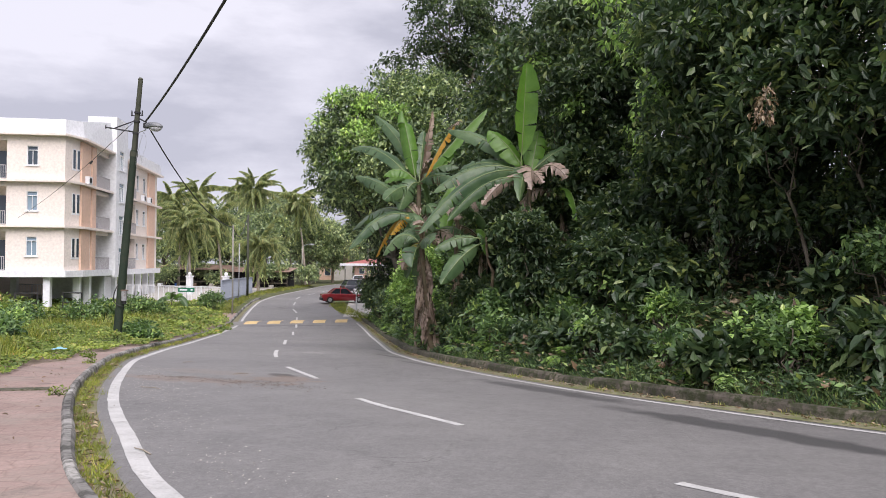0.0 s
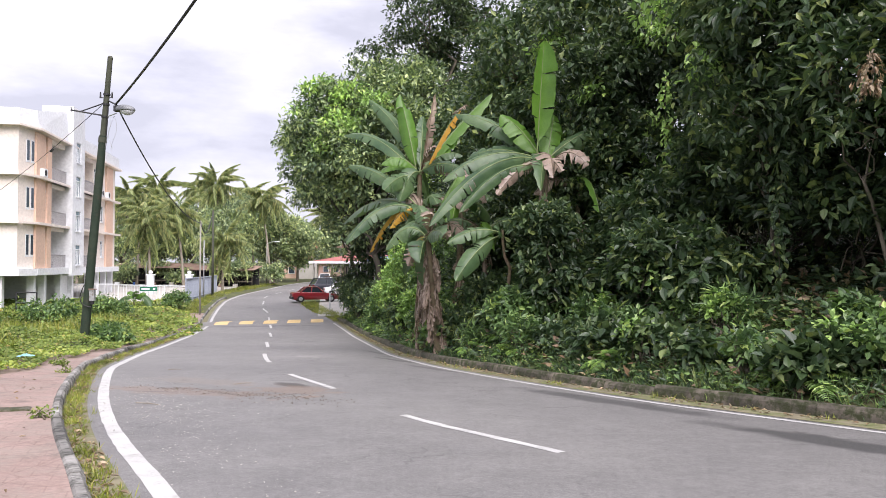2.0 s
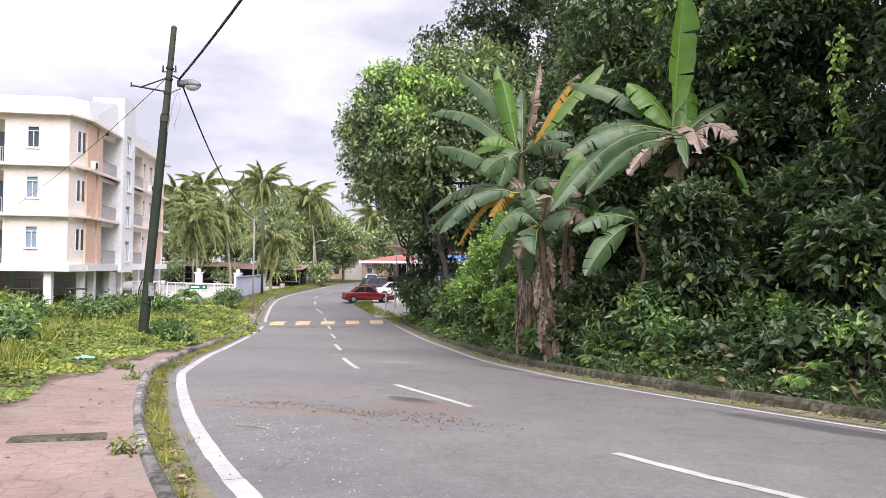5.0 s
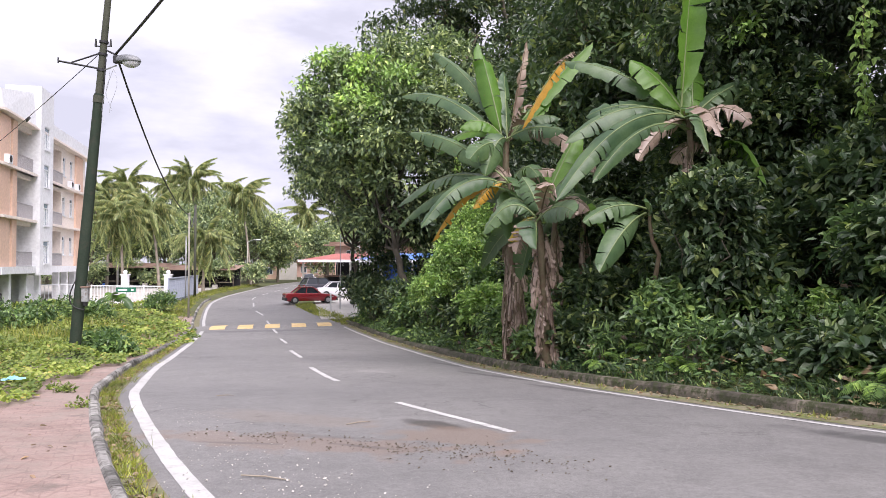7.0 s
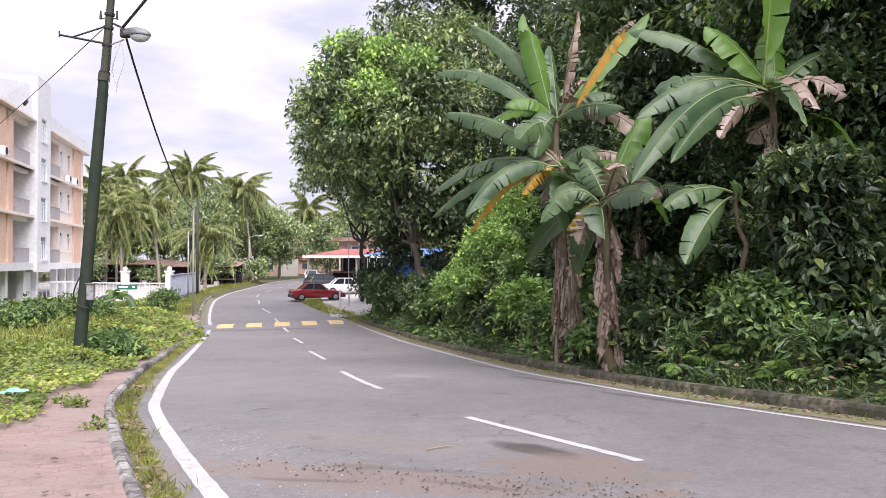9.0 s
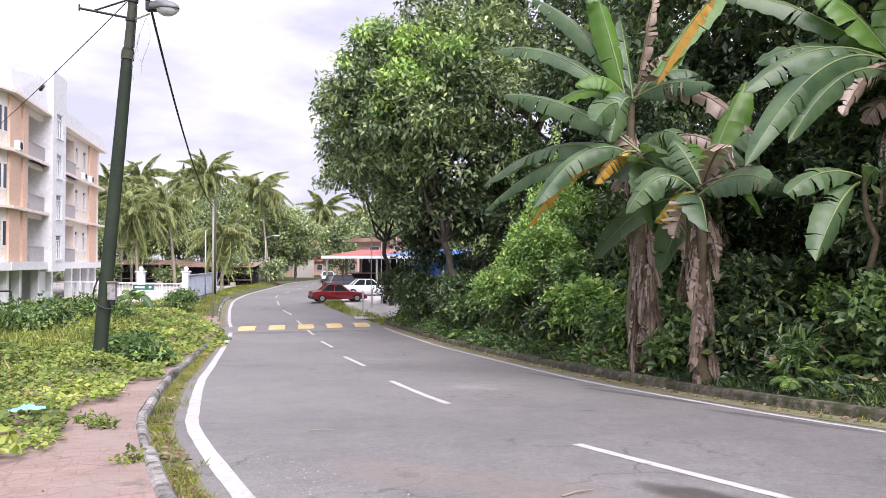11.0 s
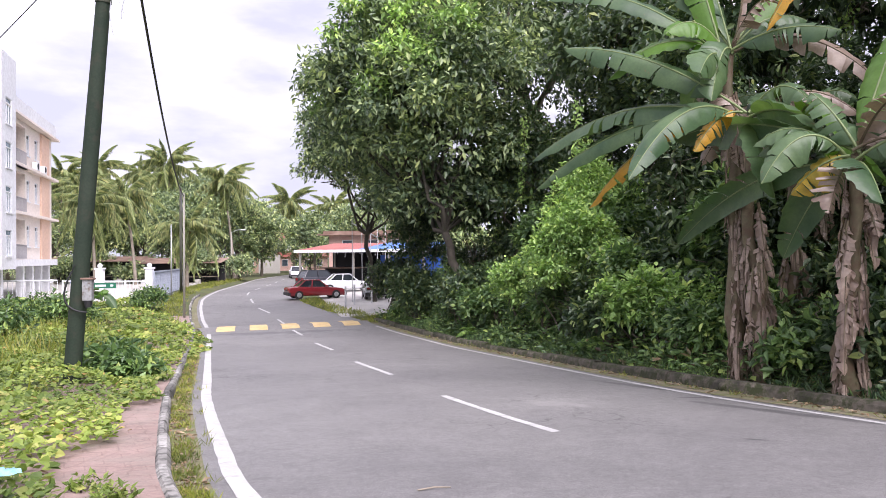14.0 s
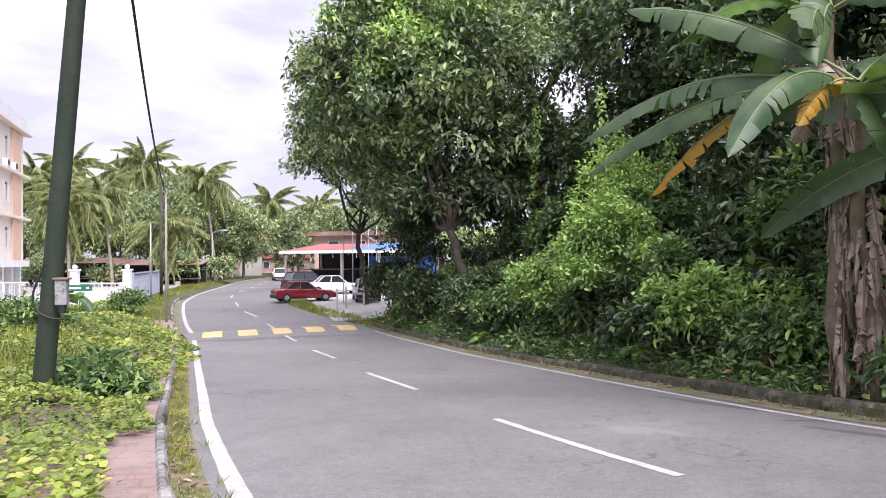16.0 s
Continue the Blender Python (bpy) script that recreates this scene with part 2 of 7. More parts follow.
def asphalt():
    m, n, l, b = base_nodes("worn_asphalt")
    co = n.new("ShaderNodeTexCoord").outputs["Object"]
    _, big = noise_ramp(n, l, co, 0.16, [(0.3, (0.135, 0.132, 0.134)), (0.7, (0.205, 0.2, 0.197))], 7.0, 0.62)
    f, grain = noise_ramp(n, l, co, 55.0, [(0.25, (0.5, 0.5, 0.5)), (0.75, (1.5, 1.5, 1.47))], 4.0, 0.8)
    col = blend(n, l, "MULTIPLY", 0.85, big, grain)
    _, mid = noise_ramp(n, l, co, 1.7, [(0.3, (0.74, 0.74, 0.74)), (0.7, (1.22, 1.22, 1.21))], 12.0, 0.82)
    col = blend(n, l, "MULTIPLY", 0.8, col, mid)
    _, speck = noise_ramp(n, l, co, 13.0, [(0.32, (0.8, 0.8, 0.8)), (0.68, (1.16, 1.16, 1.15))], 5.0, 0.75)
    col = blend(n, l, "MULTIPLY", 0.9, col, speck)
    # pale grit
    vo = n.new("ShaderNodeTexVoronoi")
    vo.inputs["Scale"].default_value = 38.0
    l.new(co, vo.inputs["Vector"])
    grit = math_node(n, l, "LESS_THAN", vo.outputs["Distance"], 0.2)
    _, gm = noise_ramp(n, l, co, 0.5, [(0.4, (0.1, 0.1, 0.1)), (0.62, (0.75, 0.75, 0.75))])
    col = blend(n, l, "MIX", math_node(n, l, "MULTIPLY", grit, gm), col, (0.34, 0.33, 0.31))
    # cracks
    vc = n.new("ShaderNodeTexVoronoi")
    vc.feature = "DISTANCE_TO_EDGE"
    vc.inputs["Scale"].default_value = 0.55
    wob = n.new("ShaderNodeTexNoise")
    wob.inputs["Scale"].default_value = 2.2
    wob.inputs["Detail"].default_value = 8.0
    l.new(co, wob.inputs["Vector"])
    add = n.new("ShaderNodeMixRGB")
    add.blend_type = "ADD"
    add.inputs[0].default_value = 0.8
    l.new(co, add.inputs[1])
    l.new(wob.outputs["Color"], add.inputs[2])
    l.new(add.outputs["Color"], vc.inputs["Vector"])
    crack = math_node(n, l, "LESS_THAN", vc.outputs["Distance"], 0.008)
    _, cm = noise_ramp(n, l, co, 0.23, [(0.5, (0, 0, 0)), (0.6, (0.6, 0.6, 0.6))])
    col = blend(n, l, "MIX", math_node(n, l, "MULTIPLY", crack, cm), col, (0.05, 0.05, 0.05))
    # stains and dark strips: centre, half-axes, turn, colour, strength
    sep = n.new("ShaderNodeSeparateXYZ")
    l.new(co, sep.inputs[0])
    stains_and_strips = [(-3.28, 15.5, 0.6, 0.26, -0.9, (0.05, 0.045, 0.04), 0.85, 0.2),
              (-5.0, 14.2, 2.2, 0.5, -0.35, (0.2, 0.145, 0.115), 0.55, 0.7),
              (-3.0, 14.6, 1.1, 0.55, -0.8, (0.2, 0.145, 0.11), 0.55, 0.7),
              (-4.7, 14.6, 0.9, 0.1, -0.3, (0.07, 0.065, 0.06), 0.35, 0.35),
              (-5.6, 14.2, 0.6, 0.06, -0.2, (0.07, 0.065, 0.06), 0.5, 0.35), (-4.1, 13.9, 0.5, 0.06, -0.5, (0.07, 0.065, 0.06), 0.5, 0.35),
              (-5.3, 16.2, 1.6, 0.5, -0.5, (0.21, 0.17, 0.14), 0.35, 0.5),
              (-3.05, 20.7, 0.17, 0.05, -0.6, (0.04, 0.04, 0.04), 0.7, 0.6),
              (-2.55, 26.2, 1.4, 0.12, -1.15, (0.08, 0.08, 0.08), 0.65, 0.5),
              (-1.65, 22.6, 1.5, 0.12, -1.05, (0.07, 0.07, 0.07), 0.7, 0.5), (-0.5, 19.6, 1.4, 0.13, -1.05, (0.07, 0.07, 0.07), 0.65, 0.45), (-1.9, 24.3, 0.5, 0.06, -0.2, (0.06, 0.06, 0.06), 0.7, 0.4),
              # long dark strips beside the right edge line
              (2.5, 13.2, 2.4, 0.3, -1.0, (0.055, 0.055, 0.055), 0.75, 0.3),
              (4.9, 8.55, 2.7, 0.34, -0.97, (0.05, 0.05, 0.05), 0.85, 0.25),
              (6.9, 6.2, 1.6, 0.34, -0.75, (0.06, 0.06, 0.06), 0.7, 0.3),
              (-4.6, 24.2, 0.6, 0.35, -0.9, (0.27, 0.26, 0.25), 0.5, 0.8),
              (-11.7, 46.6, 3.6, 0.6, 0.25, (0.085, 0.085, 0.085), 0.6, 0.7)]
    for cx, cy, ra, rb, turn, colour, strength, rag in stains_and_strips:
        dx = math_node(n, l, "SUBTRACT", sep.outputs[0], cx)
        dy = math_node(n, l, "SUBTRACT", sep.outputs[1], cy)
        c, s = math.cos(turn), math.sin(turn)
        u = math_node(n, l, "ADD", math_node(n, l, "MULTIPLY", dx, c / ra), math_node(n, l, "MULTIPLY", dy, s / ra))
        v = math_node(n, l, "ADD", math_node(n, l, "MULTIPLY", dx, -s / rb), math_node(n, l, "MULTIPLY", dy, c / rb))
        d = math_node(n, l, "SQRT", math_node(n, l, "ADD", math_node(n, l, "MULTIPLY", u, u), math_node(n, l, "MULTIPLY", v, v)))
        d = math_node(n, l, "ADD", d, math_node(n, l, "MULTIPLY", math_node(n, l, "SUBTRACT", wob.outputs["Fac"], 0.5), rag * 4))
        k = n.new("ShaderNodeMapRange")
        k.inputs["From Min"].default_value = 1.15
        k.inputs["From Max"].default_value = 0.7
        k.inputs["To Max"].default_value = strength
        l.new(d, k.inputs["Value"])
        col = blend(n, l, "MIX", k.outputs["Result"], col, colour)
    l.new(col, b.inputs["Base Color"])
    b.inputs["Roughness"].default_value = 0.62
    bp = n.new("ShaderNodeBump")
    bp.inputs["Strength"].default_value = 0.35
    bp.inputs["Distance"].default_value = 0.012
    l.new(f, bp.inputs["Height"])
    l.new(bp.outputs["Normal"], b.inputs["Normal"])
    return m


def stamped():
    """Pink-red stamped concrete with worn stone joints."""
    m, n, l, b = base_nodes("stamped_pink_concrete")
    co = n.new("ShaderNodeTexCoord").outputs["Object"]
    _, big = noise_ramp(n, l, co, 0.7, [(0.3, (0.22, 0.155, 0.135)), (0.7, (0.39, 0.285, 0.25))], 10.0, 0.7)
    f, grain = noise_ramp(n, l, co, 26.0, [(0.25, (0.7, 0.7, 0.7)), (0.75, (1.15, 1.15, 1.15))])
    col = blend(n, l, "MULTIPLY", 0.7, big, grain)
    vc = n.new("ShaderNodeTexVoronoi")
    vc.feature = "DISTANCE_TO_EDGE"
    vc.inputs["Scale"].default_value = 2.6
    l.new(co, vc.inputs["Vector"])
    r = n.new("ShaderNodeValToRGB")
    r.color_ramp.elements[0].position = 0.0
    r.color_ramp.elements[0].color = (0.72, 0.7, 0.68, 1)
    r.color_ramp.elements[1].position = 0.06
    r.color_ramp.elements[1].color = (1, 1, 1, 1)
    l.new(vc.outputs["Distance"], r.inputs["Fac"])
    col = blend(n, l, "MULTIPLY", 0.6, col, r.outputs["Color"])
    mp = n.new("ShaderNodeMapping")
    mp.inputs["Rotation"].default_value = (0, 0, radians(-22))
    l.new(co, mp.inputs["Vector"])
    br = n.new("ShaderNodeTexBrick")
    br.inputs["Scale"].default_value = 1.0
    br.inputs["Brick Width"].default_value = 0.34
    br.inputs["Row Height"].default_value = 0.22
    br.inputs["Mortar Size"].default_value = 0.009
    br.inputs["Mortar Smooth"].default_value = 0.4
    br.inputs["Color1"].default_value = (1, 1, 1, 1)
    br.inputs["Color2"].default_value = (0.9, 0.88, 0.87, 1)
    br.inputs["Mortar"].default_value = (0.62, 0.58, 0.56, 1)
    l.new(mp.outputs["Vector"], br.inputs["Vector"])
    col = blend(n, l, "MULTIPLY", 0.5, col, br.outputs["Color"])
    _, dm = noise_ramp(n, l, co, 0.9, [(0.46, (0, 0, 0)), (0.62, (0.75, 0.75, 0.75))], 10.0, 0.75)
    col = blend(n, l, "MIX", dm, col, (0.25, 0.21, 0.18))
    _, dk = noise_ramp(n, l, co, 2.1, [(0.55, (0, 0, 0)), (0.66, (0.7, 0.7, 0.7))], 12.0, 0.75)
    col = blend(n, l, "MIX", dk, col, (0.13, 0.11, 0.095))
    l.new(col, b.inputs["Base Color"])
    b.inputs["Roughness"].default_value = 0.85
    bp = n.new("ShaderNodeBump")
    bp.inputs["Strength"].default_value = 0.4
    bp.inputs["Distance"].default_value = 0.02
    l.new(math_node(n, l, "ADD", r.outputs["Color"], math_node(n, l, "MULTIPLY", f, 0.5)), bp.inputs["Height"])
    l.new(bp.outputs["Normal"], b.inputs["Normal"])
    return m


def banana_mat(name, blade, edge, passing=0.3):
    """Banana blade: fine cross veins, colour drifting along the leaf."""
    m, n, l, b = base_nodes(name)
    co = n.new("ShaderNodeTexCoord").outputs["Object"]
    _, big = noise_ramp(n, l, co, 1.1, [(0.35, blade), (0.7, edge)], 5.0)
    f, small = noise_ramp(n, l, co, 22.0, [(0.3, (0.85, 0.85, 0.85)), (0.7, (1.1, 1.1, 1.1))])
    col = blend(n, l, "MULTIPLY", 0.8, big, small)
    _, spot = noise_ramp(n, l, co, 5.0, [(0.66, (0, 0, 0)), (0.74, (0.7, 0.7, 0.7))], 6.0)
    col = blend(n, l, "MIX", spot, col, (0.17, 0.13, 0.06))
    l.new(col, b.inputs["Base Color"])
    b.inputs["Roughness"].default_value = 0.38
    b.inputs["Specular IOR Level"].default_value = 0.45
    bp = n.new("ShaderNodeBump")
    bp.inputs["Strength"].default_value = 0.25
    l.new(f, bp.inputs["Height"])
    l.new(bp.outputs["Normal"], b.inputs["Normal"])
    tr = n.new("ShaderNodeBsdfTranslucent")
    l.new(blend(n, l, "MULTIPLY", 1.0, col, (1.5, 1.6, 0.6)), tr.inputs["Color"])
    mx = n.new("ShaderNodeMixShader")
    mx.inputs[0].default_value = passing
    l.new(b.outputs["BSDF"], mx.inputs[1])
    l.new(tr.outputs["BSDF"], mx.inputs[2])
    l.new(mx.outputs["Shader"], n["Material Output"].inputs["Surface"])
    return m


M_ASPHALT = asphalt()
M_STAMP = stamped()
M_BANANA = banana_mat("banana_leaf_green", (0.05, 0.1, 0.048), (0.12, 0.19, 0.085), 0.28)
M_BANANAYOUNG = banana_mat("banana_leaf_young", (0.09, 0.2, 0.035), (0.14, 0.27, 0.05), 0.4)
M_BANANAYELLOW = banana_mat("banana_leaf_yellow", (0.62, 0.3, 0.03), (0.45, 0.3, 0.06), 0.3)
M_BANANADEAD = banana_mat("banana_leaf_dry", (0.16, 0.115, 0.09), (0.42, 0.33, 0.27), 0.1)
M_STEM = surface("banana_stem", (0.08, 0.075, 0.04), (0.16, 0.13, 0.075), 2.0, 16.0, 0.7, 0.3, dirt=(0.1, 0.065, 0.04), dirt_at=(0.45, 0.6))
M_BANANARIPE = banana_mat("banana_leaf_ripening", (0.085, 0.15, 0.045), (0.6, 0.38, 0.04), 0.3)
M_RIB = plain("banana_midrib", (0.17, 0.225, 0.085), 0.5)

# ---- building helpers ----


def mesh_from(name, V, F, mats, smooth=False, index=None):
    """A mesh of quads from arrays."""
    V = np.asarray(V, np.float32)
    F = np.asarray(F, np.int32)
    me = bpy.data.meshes.new(name)
    me.vertices.add(len(V))
    me.vertices.foreach_set("co", V.ravel())
    me.loops.add(F.size)
    me.loops.foreach_set("vertex_index", F.ravel())
    me.polygons.add(len(F))
    me.polygons.foreach_set("loop_start", np.arange(0, F.size, F.shape[1], dtype=np.int32))
    for mt in (mats if isinstance(mats, (list, tuple)) else [mats]):
        me.materials.append(mt)
    if index is not None:
        me.polygons.foreach_set("material_index", np.asarray(index, np.int32))
    me.update(calc_edges=True)
    me.polygons.foreach_set("use_smooth", np.full(len(F), smooth, dtype=bool))
    return me


def hang(ob, parent):
    if parent is not None:
        ob.parent = parent
    return ob


def part(name, bm, material, parent=None, label="", smooth=False):
    """Links a bmesh as ONE mesh object under a thing or a part."""
    me = bpy.data.meshes.new(name)
    bm.to_mesh(me)
    bm.free()
    for mt in (material if isinstance(material, (list, tuple)) else [material]):
        me.materials.append(mt)
    if smooth:
        for p in me.polygons:
            p.use_smooth = True
    ob = hang(new(name, me), parent)
    return tagged(ob, label)


def thing(name, m, label, category, group="", kind=""):
    ob = new(name)
    ob.empty_display_size = 0.2
    ob.matrix_world = m
    return tagged(ob, label, category, group, kind)


def add_box(bm, lo, hi, bevel=0.0, turn=None):
    c = [(a + b) / 2 for a, b in zip(lo, hi)]
    s = [abs(b - a) for a, b in zip(lo, hi)]
    m = Matrix.Translation(c) @ (turn or Matrix()) @ Matrix.Diagonal((*s, 1))
    r = bmesh.ops.create_cube(bm, size=1, matrix=m)
    if bevel:
        edges = list({e for v in r["verts"] for e in v.link_edges})
        bmesh.ops.bevel(bm, geom=edges, offset=bevel, segments=2, affect="EDGES", profile=0.6)
    return bm


def box(lo, hi, bevel=0.0):
    return add_box(bmesh.new(), lo, hi, bevel)


def add_rod(bm, a, b, r1, r2=None, sides=8):
    a, b = Vector(a), Vector(b)
    d = b - a
    if d.length < 1e-6:
        return bm
    m = Matrix.Translation((a + b) / 2) @ d.to_track_quat("Z", "Y").to_matrix().to_4x4()
    bmesh.ops.create_cone(bm, cap_ends=True, segments=sides, radius1=r1, radius2=r1 if r2 is None else r2, depth=d.length, matrix=m)
    return bm


def rod(a, b, r1, r2=None, sides=8):
    return add_rod(bmesh.new(), a, b, r1, r2, sides)


def tube(points, radii, sides=8):
    """Arrays for a tapered tube along points."""
    P = np.asarray(points, float)
    R = np.asarray(radii, float)
    T = np.gradient(P, axis=0)
    T /= np.linalg.norm(T, axis=1)[:, None] + 1e-9
    ref = np.where(np.abs(T[:, 2:3]) > 0.9, np.array([[1.0, 0, 0]]), np.array([[0, 0, 1.0]]))
    A = np.cross(T, ref)
    A /= np.linalg.norm(A, axis=1)[:, None] + 1e-9
    B = np.cross(T, A)
    ang = np.linspace(0, 2 * np.pi, sides, endpoint=False)
    V = P[:, None] + R[:, None, None] * (np.cos(ang)[None, :, None] * A[:, None] + np.sin(ang)[None, :, None] * B[:, None])
    k, s = len(P), sides
    i, j = np.meshgrid(np.arange(k - 1), np.arange(s), indexing="ij")
    a, b = i * s + j, i * s + (j + 1) % s
    F = np.stack([a, b, b + s, a + s], -1).reshape(-1, 4)
    return V.reshape(-1, 3), F


def join_arrays(pieces):
    V, F, k = [], [], 0
    for v, f in pieces:
        V.append(v)
        F.append(f + k)
        k += len(v)
    return np.concatenate(V), np.concatenate(F)


def unit(a):
    return a / (np.linalg.norm(a, axis=-1, keepdims=True) + 1e-9)


def leaf_arrays(base, d, nrm, length, width, droop=0.18, fold=0.12, kite=False):
    """Folded pointed leaves: base points, directions, normals, sizes."""
    d = unit(d)
    s = unit(np.cross(d, nrm))
    nn = np.cross(s, d)
    L, W = length[:, None], width[:, None]
    up = nn * W * fold
    if kite:
        V = np.stack([base, base + d * L * 0.45 + s * W * 0.5 + up - nn * L * droop * 0.3, base + d * L - nn * L * droop, base + d * L * 0.45 - s * W * 0.5 + up - nn * L * droop * 0.3], 1)
        return V.reshape(-1, 3), np.arange(len(base))[:, None] * 4 + [[0, 1, 2, 3]]
    V = np.stack([base, base + d * L * 0.32 + s * W * 0.5 + up, base + d * L * 0.7 + s * W * 0.36 + up - nn * L * droop * 0.4,
                  base + d * L - nn * L * droop, base + d * L * 0.7 - s * W * 0.36 + up - nn * L * droop * 0.4,
                  base + d * L * 0.32 - s * W * 0.5 + up], 1)
    k = np.arange(len(base))[:, None] * 6
    F = np.concatenate([k + [[0, 1, 2, 3]], k + [[0, 3, 4, 5]]], 0)
    return V.reshape(-1, 3), F


def sprays(rng, pos, out, per, length, width=0.42, spread=0.75, sag=0.3, twig=0.25, kite=True):
    """Bunches of leaves round twig ends."""
    n = len(pos)
    p = np.repeat(pos, per, 0)
    o = np.repeat(out, per, 0)
    N = n * per
    rnd = rng.normal(size=(N, 3))
    d = unit(o * 0.7 + rnd * spread + np.array([0, 0, -sag]))
    base = p + unit(rng.normal(size=(N, 3))) * (twig * rng.random((N, 1)) ** 0.5)
    nrm = unit(np.array([0, 0, 1.0]) * 0.8 + o * 0.35 + rng.normal(size=(N, 3)) * 0.35)
    L = length * rng.uniform(0.6, 1.25, N)
    return leaf_arrays(base, d, nrm, L, L * width * rng.uniform(0.9, 1.35, N), kite=kite)


def blob_points(rng, blobs, count, inner=0.68, low=-0.65):
    """Points in the shells of ellipsoid clumps (x, y, z, r, flatness), with a rugged outline."""
    B = np.asarray(blobs, float)
    w = B[:, 3] ** 2
    pick = rng.choice(len(B), count, p=w / w.sum())
    d = unit(rng.normal(size=(count, 3)))
    d[:, 2] = np.where(d[:, 2] < low, -d[:, 2], d[:, 2])
    phase = B[pick, 0] * 3.1 + B[pick, 1]
    lump = 1 + 0.16 * np.sin(5 * d[:, 0] + phase) * np.sin(4.3 * d[:, 1] + 2 * phase) + 0.12 * np.sin(9 * d[:, 2] + phase + 6 * d[:, 0])
    r = B[pick, 3] * lump * (inner + (1.08 - inner) * rng.random(count) ** 0.6)
    sc = np.stack([np.ones(count), np.ones(count), B[pick, 4]], 1)
    return B[pick, :3] + d * r[:, None] * sc, d

# ---- the lie of the land ----
H_Y = np.array([-60, -40, -10, -2, 5, 11, 14.8, 21.6, 28.8, 38, 46, 54, 60, 75, 100, 140, 900])
H_Z = np.array([2.4, 1.9, 0.55, 0.07, -0.36, -0.72, -0.97, -1.38, -1.82, -2.3, -2.56, -2.5, -2.33, -1.9, -1.7, -1.5, -1.5])
_fine = np.linspace(-60, 140, 1601)
_smooth = np.convolve(np.pad(np.interp(_fine, H_Y, H_Z), 16, mode="edge"), np.ones(33) / 33, mode="valid")


def road_z(y):
    return np.interp(y, _fine, _smooth)


LEFT = [(30, -14), (22, -10.5), (14, -7.0), (8, -3.8), (4.14, -0.86), (1.66, 1.35), (-1.13, 4.52), (-2.93, 7.4), (-4.53, 10.18), (-6.28, 13.73), (-8.38, 18.6),
        (-9.15, 21.03), (-10.34, 25.5), (-11.1, 28.9), (-12.9, 37), (-15.2, 47.3), (-17, 54), (-19.2, 63.1), (-20.5, 71), (-21.3, 88), (-21.6, 109), (-18, 130), (-8, 150)]
RIGHT = [(34, -5.5), (26, -2), (19, 1), (14.5, 3), (11, 4.8), (8.55, 6.5), (6.6, 8.4), (5.1, 10.3), (3.3, 12.88), (1.5, 16.15), (-0.12, 19.47),
         (-0.92, 21.53), (-2.05, 25.08), (-2.88, 28.93), (-4.65, 37), (-6.85, 46.55), (-8.97, 53.1), (-12, 61), (-13.8, 69), (-15, 87), (-15.3, 108), (-12, 128), (-2, 146)]


def spline(pts, per=12):
    """Catmull-Rom through points."""
    P = np.asarray(pts, float)
    P = np.vstack([2 * P[0] - P[1], P, 2 * P[-1] - P[-2]])
    t = np.linspace(0, 1, per, endpoint=False)[:, None]
    out = []
    for i in range(1, len(P) - 2):
        a, b, c, d = P[i - 1], P[i], P[i + 1], P[i + 2]
        out.append(0.5 * (2 * b + (c - a) * t + (2 * a - 5 * b + 4 * c - d) * t ** 2 + (3 * b - a - 3 * c + d) * t ** 3))
    return np.vstack(out + [P[-2:-1]])


EL, ER = spline(LEFT), spline(RIGHT)
EC = spline([(24, -5), (14, -0.7), (8, 2), (3.6, 5.0), (1.12, 8.51), (-0.76, 11.26), (-2.35, 14.9), (-3.95, 18.2), (-5.19, 21.59), (-6.25, 25.35), (-7.1, 29.3),
             (-8.03, 33), (-8.95, 37.6), (-9.78, 40.8), (-10.7, 44.95), (-11.45, 47.85), (-12.9, 53.5), (-13.9, 57.2), (-15.2, 61), (-16.6, 67), (-17.9, 73.8), (-18.2, 88), (-18.4, 108), (-15, 129)])


def normals2(line):
    T = unit(np.gradient(line, axis=0))
    return np.stack([-T[:, 1], T[:, 0]], 1)


NL, NR = normals2(EL), -normals2(ER)


def offset(line, nrm, d):
    return line + nrm * np.asarray(d).reshape(-1, 1)


def signed(line, nrm, x, y):
    """Distance of points outward from a line."""
    x, y = np.atleast_1d(x).astype(float), np.atleast_1d(y).astype(float)
    out = np.empty(x.size)
    X = np.stack([x.ravel(), y.ravel()], 1)
    for i in range(0, len(X), 4000):
        diff = X[i:i + 4000, None] - line[None]
        k = (diff ** 2).sum(-1).argmin(1)
        dd = diff[np.arange(len(k)), k]
        out[i:i + 4000] = (dd * nrm[k]).sum(-1)
    return out.reshape(x.shape)


def step(a, b, x):
    t = np.clip((x - a) / (b - a), 0, 1)
    return t * t * (3 - 2 * t)


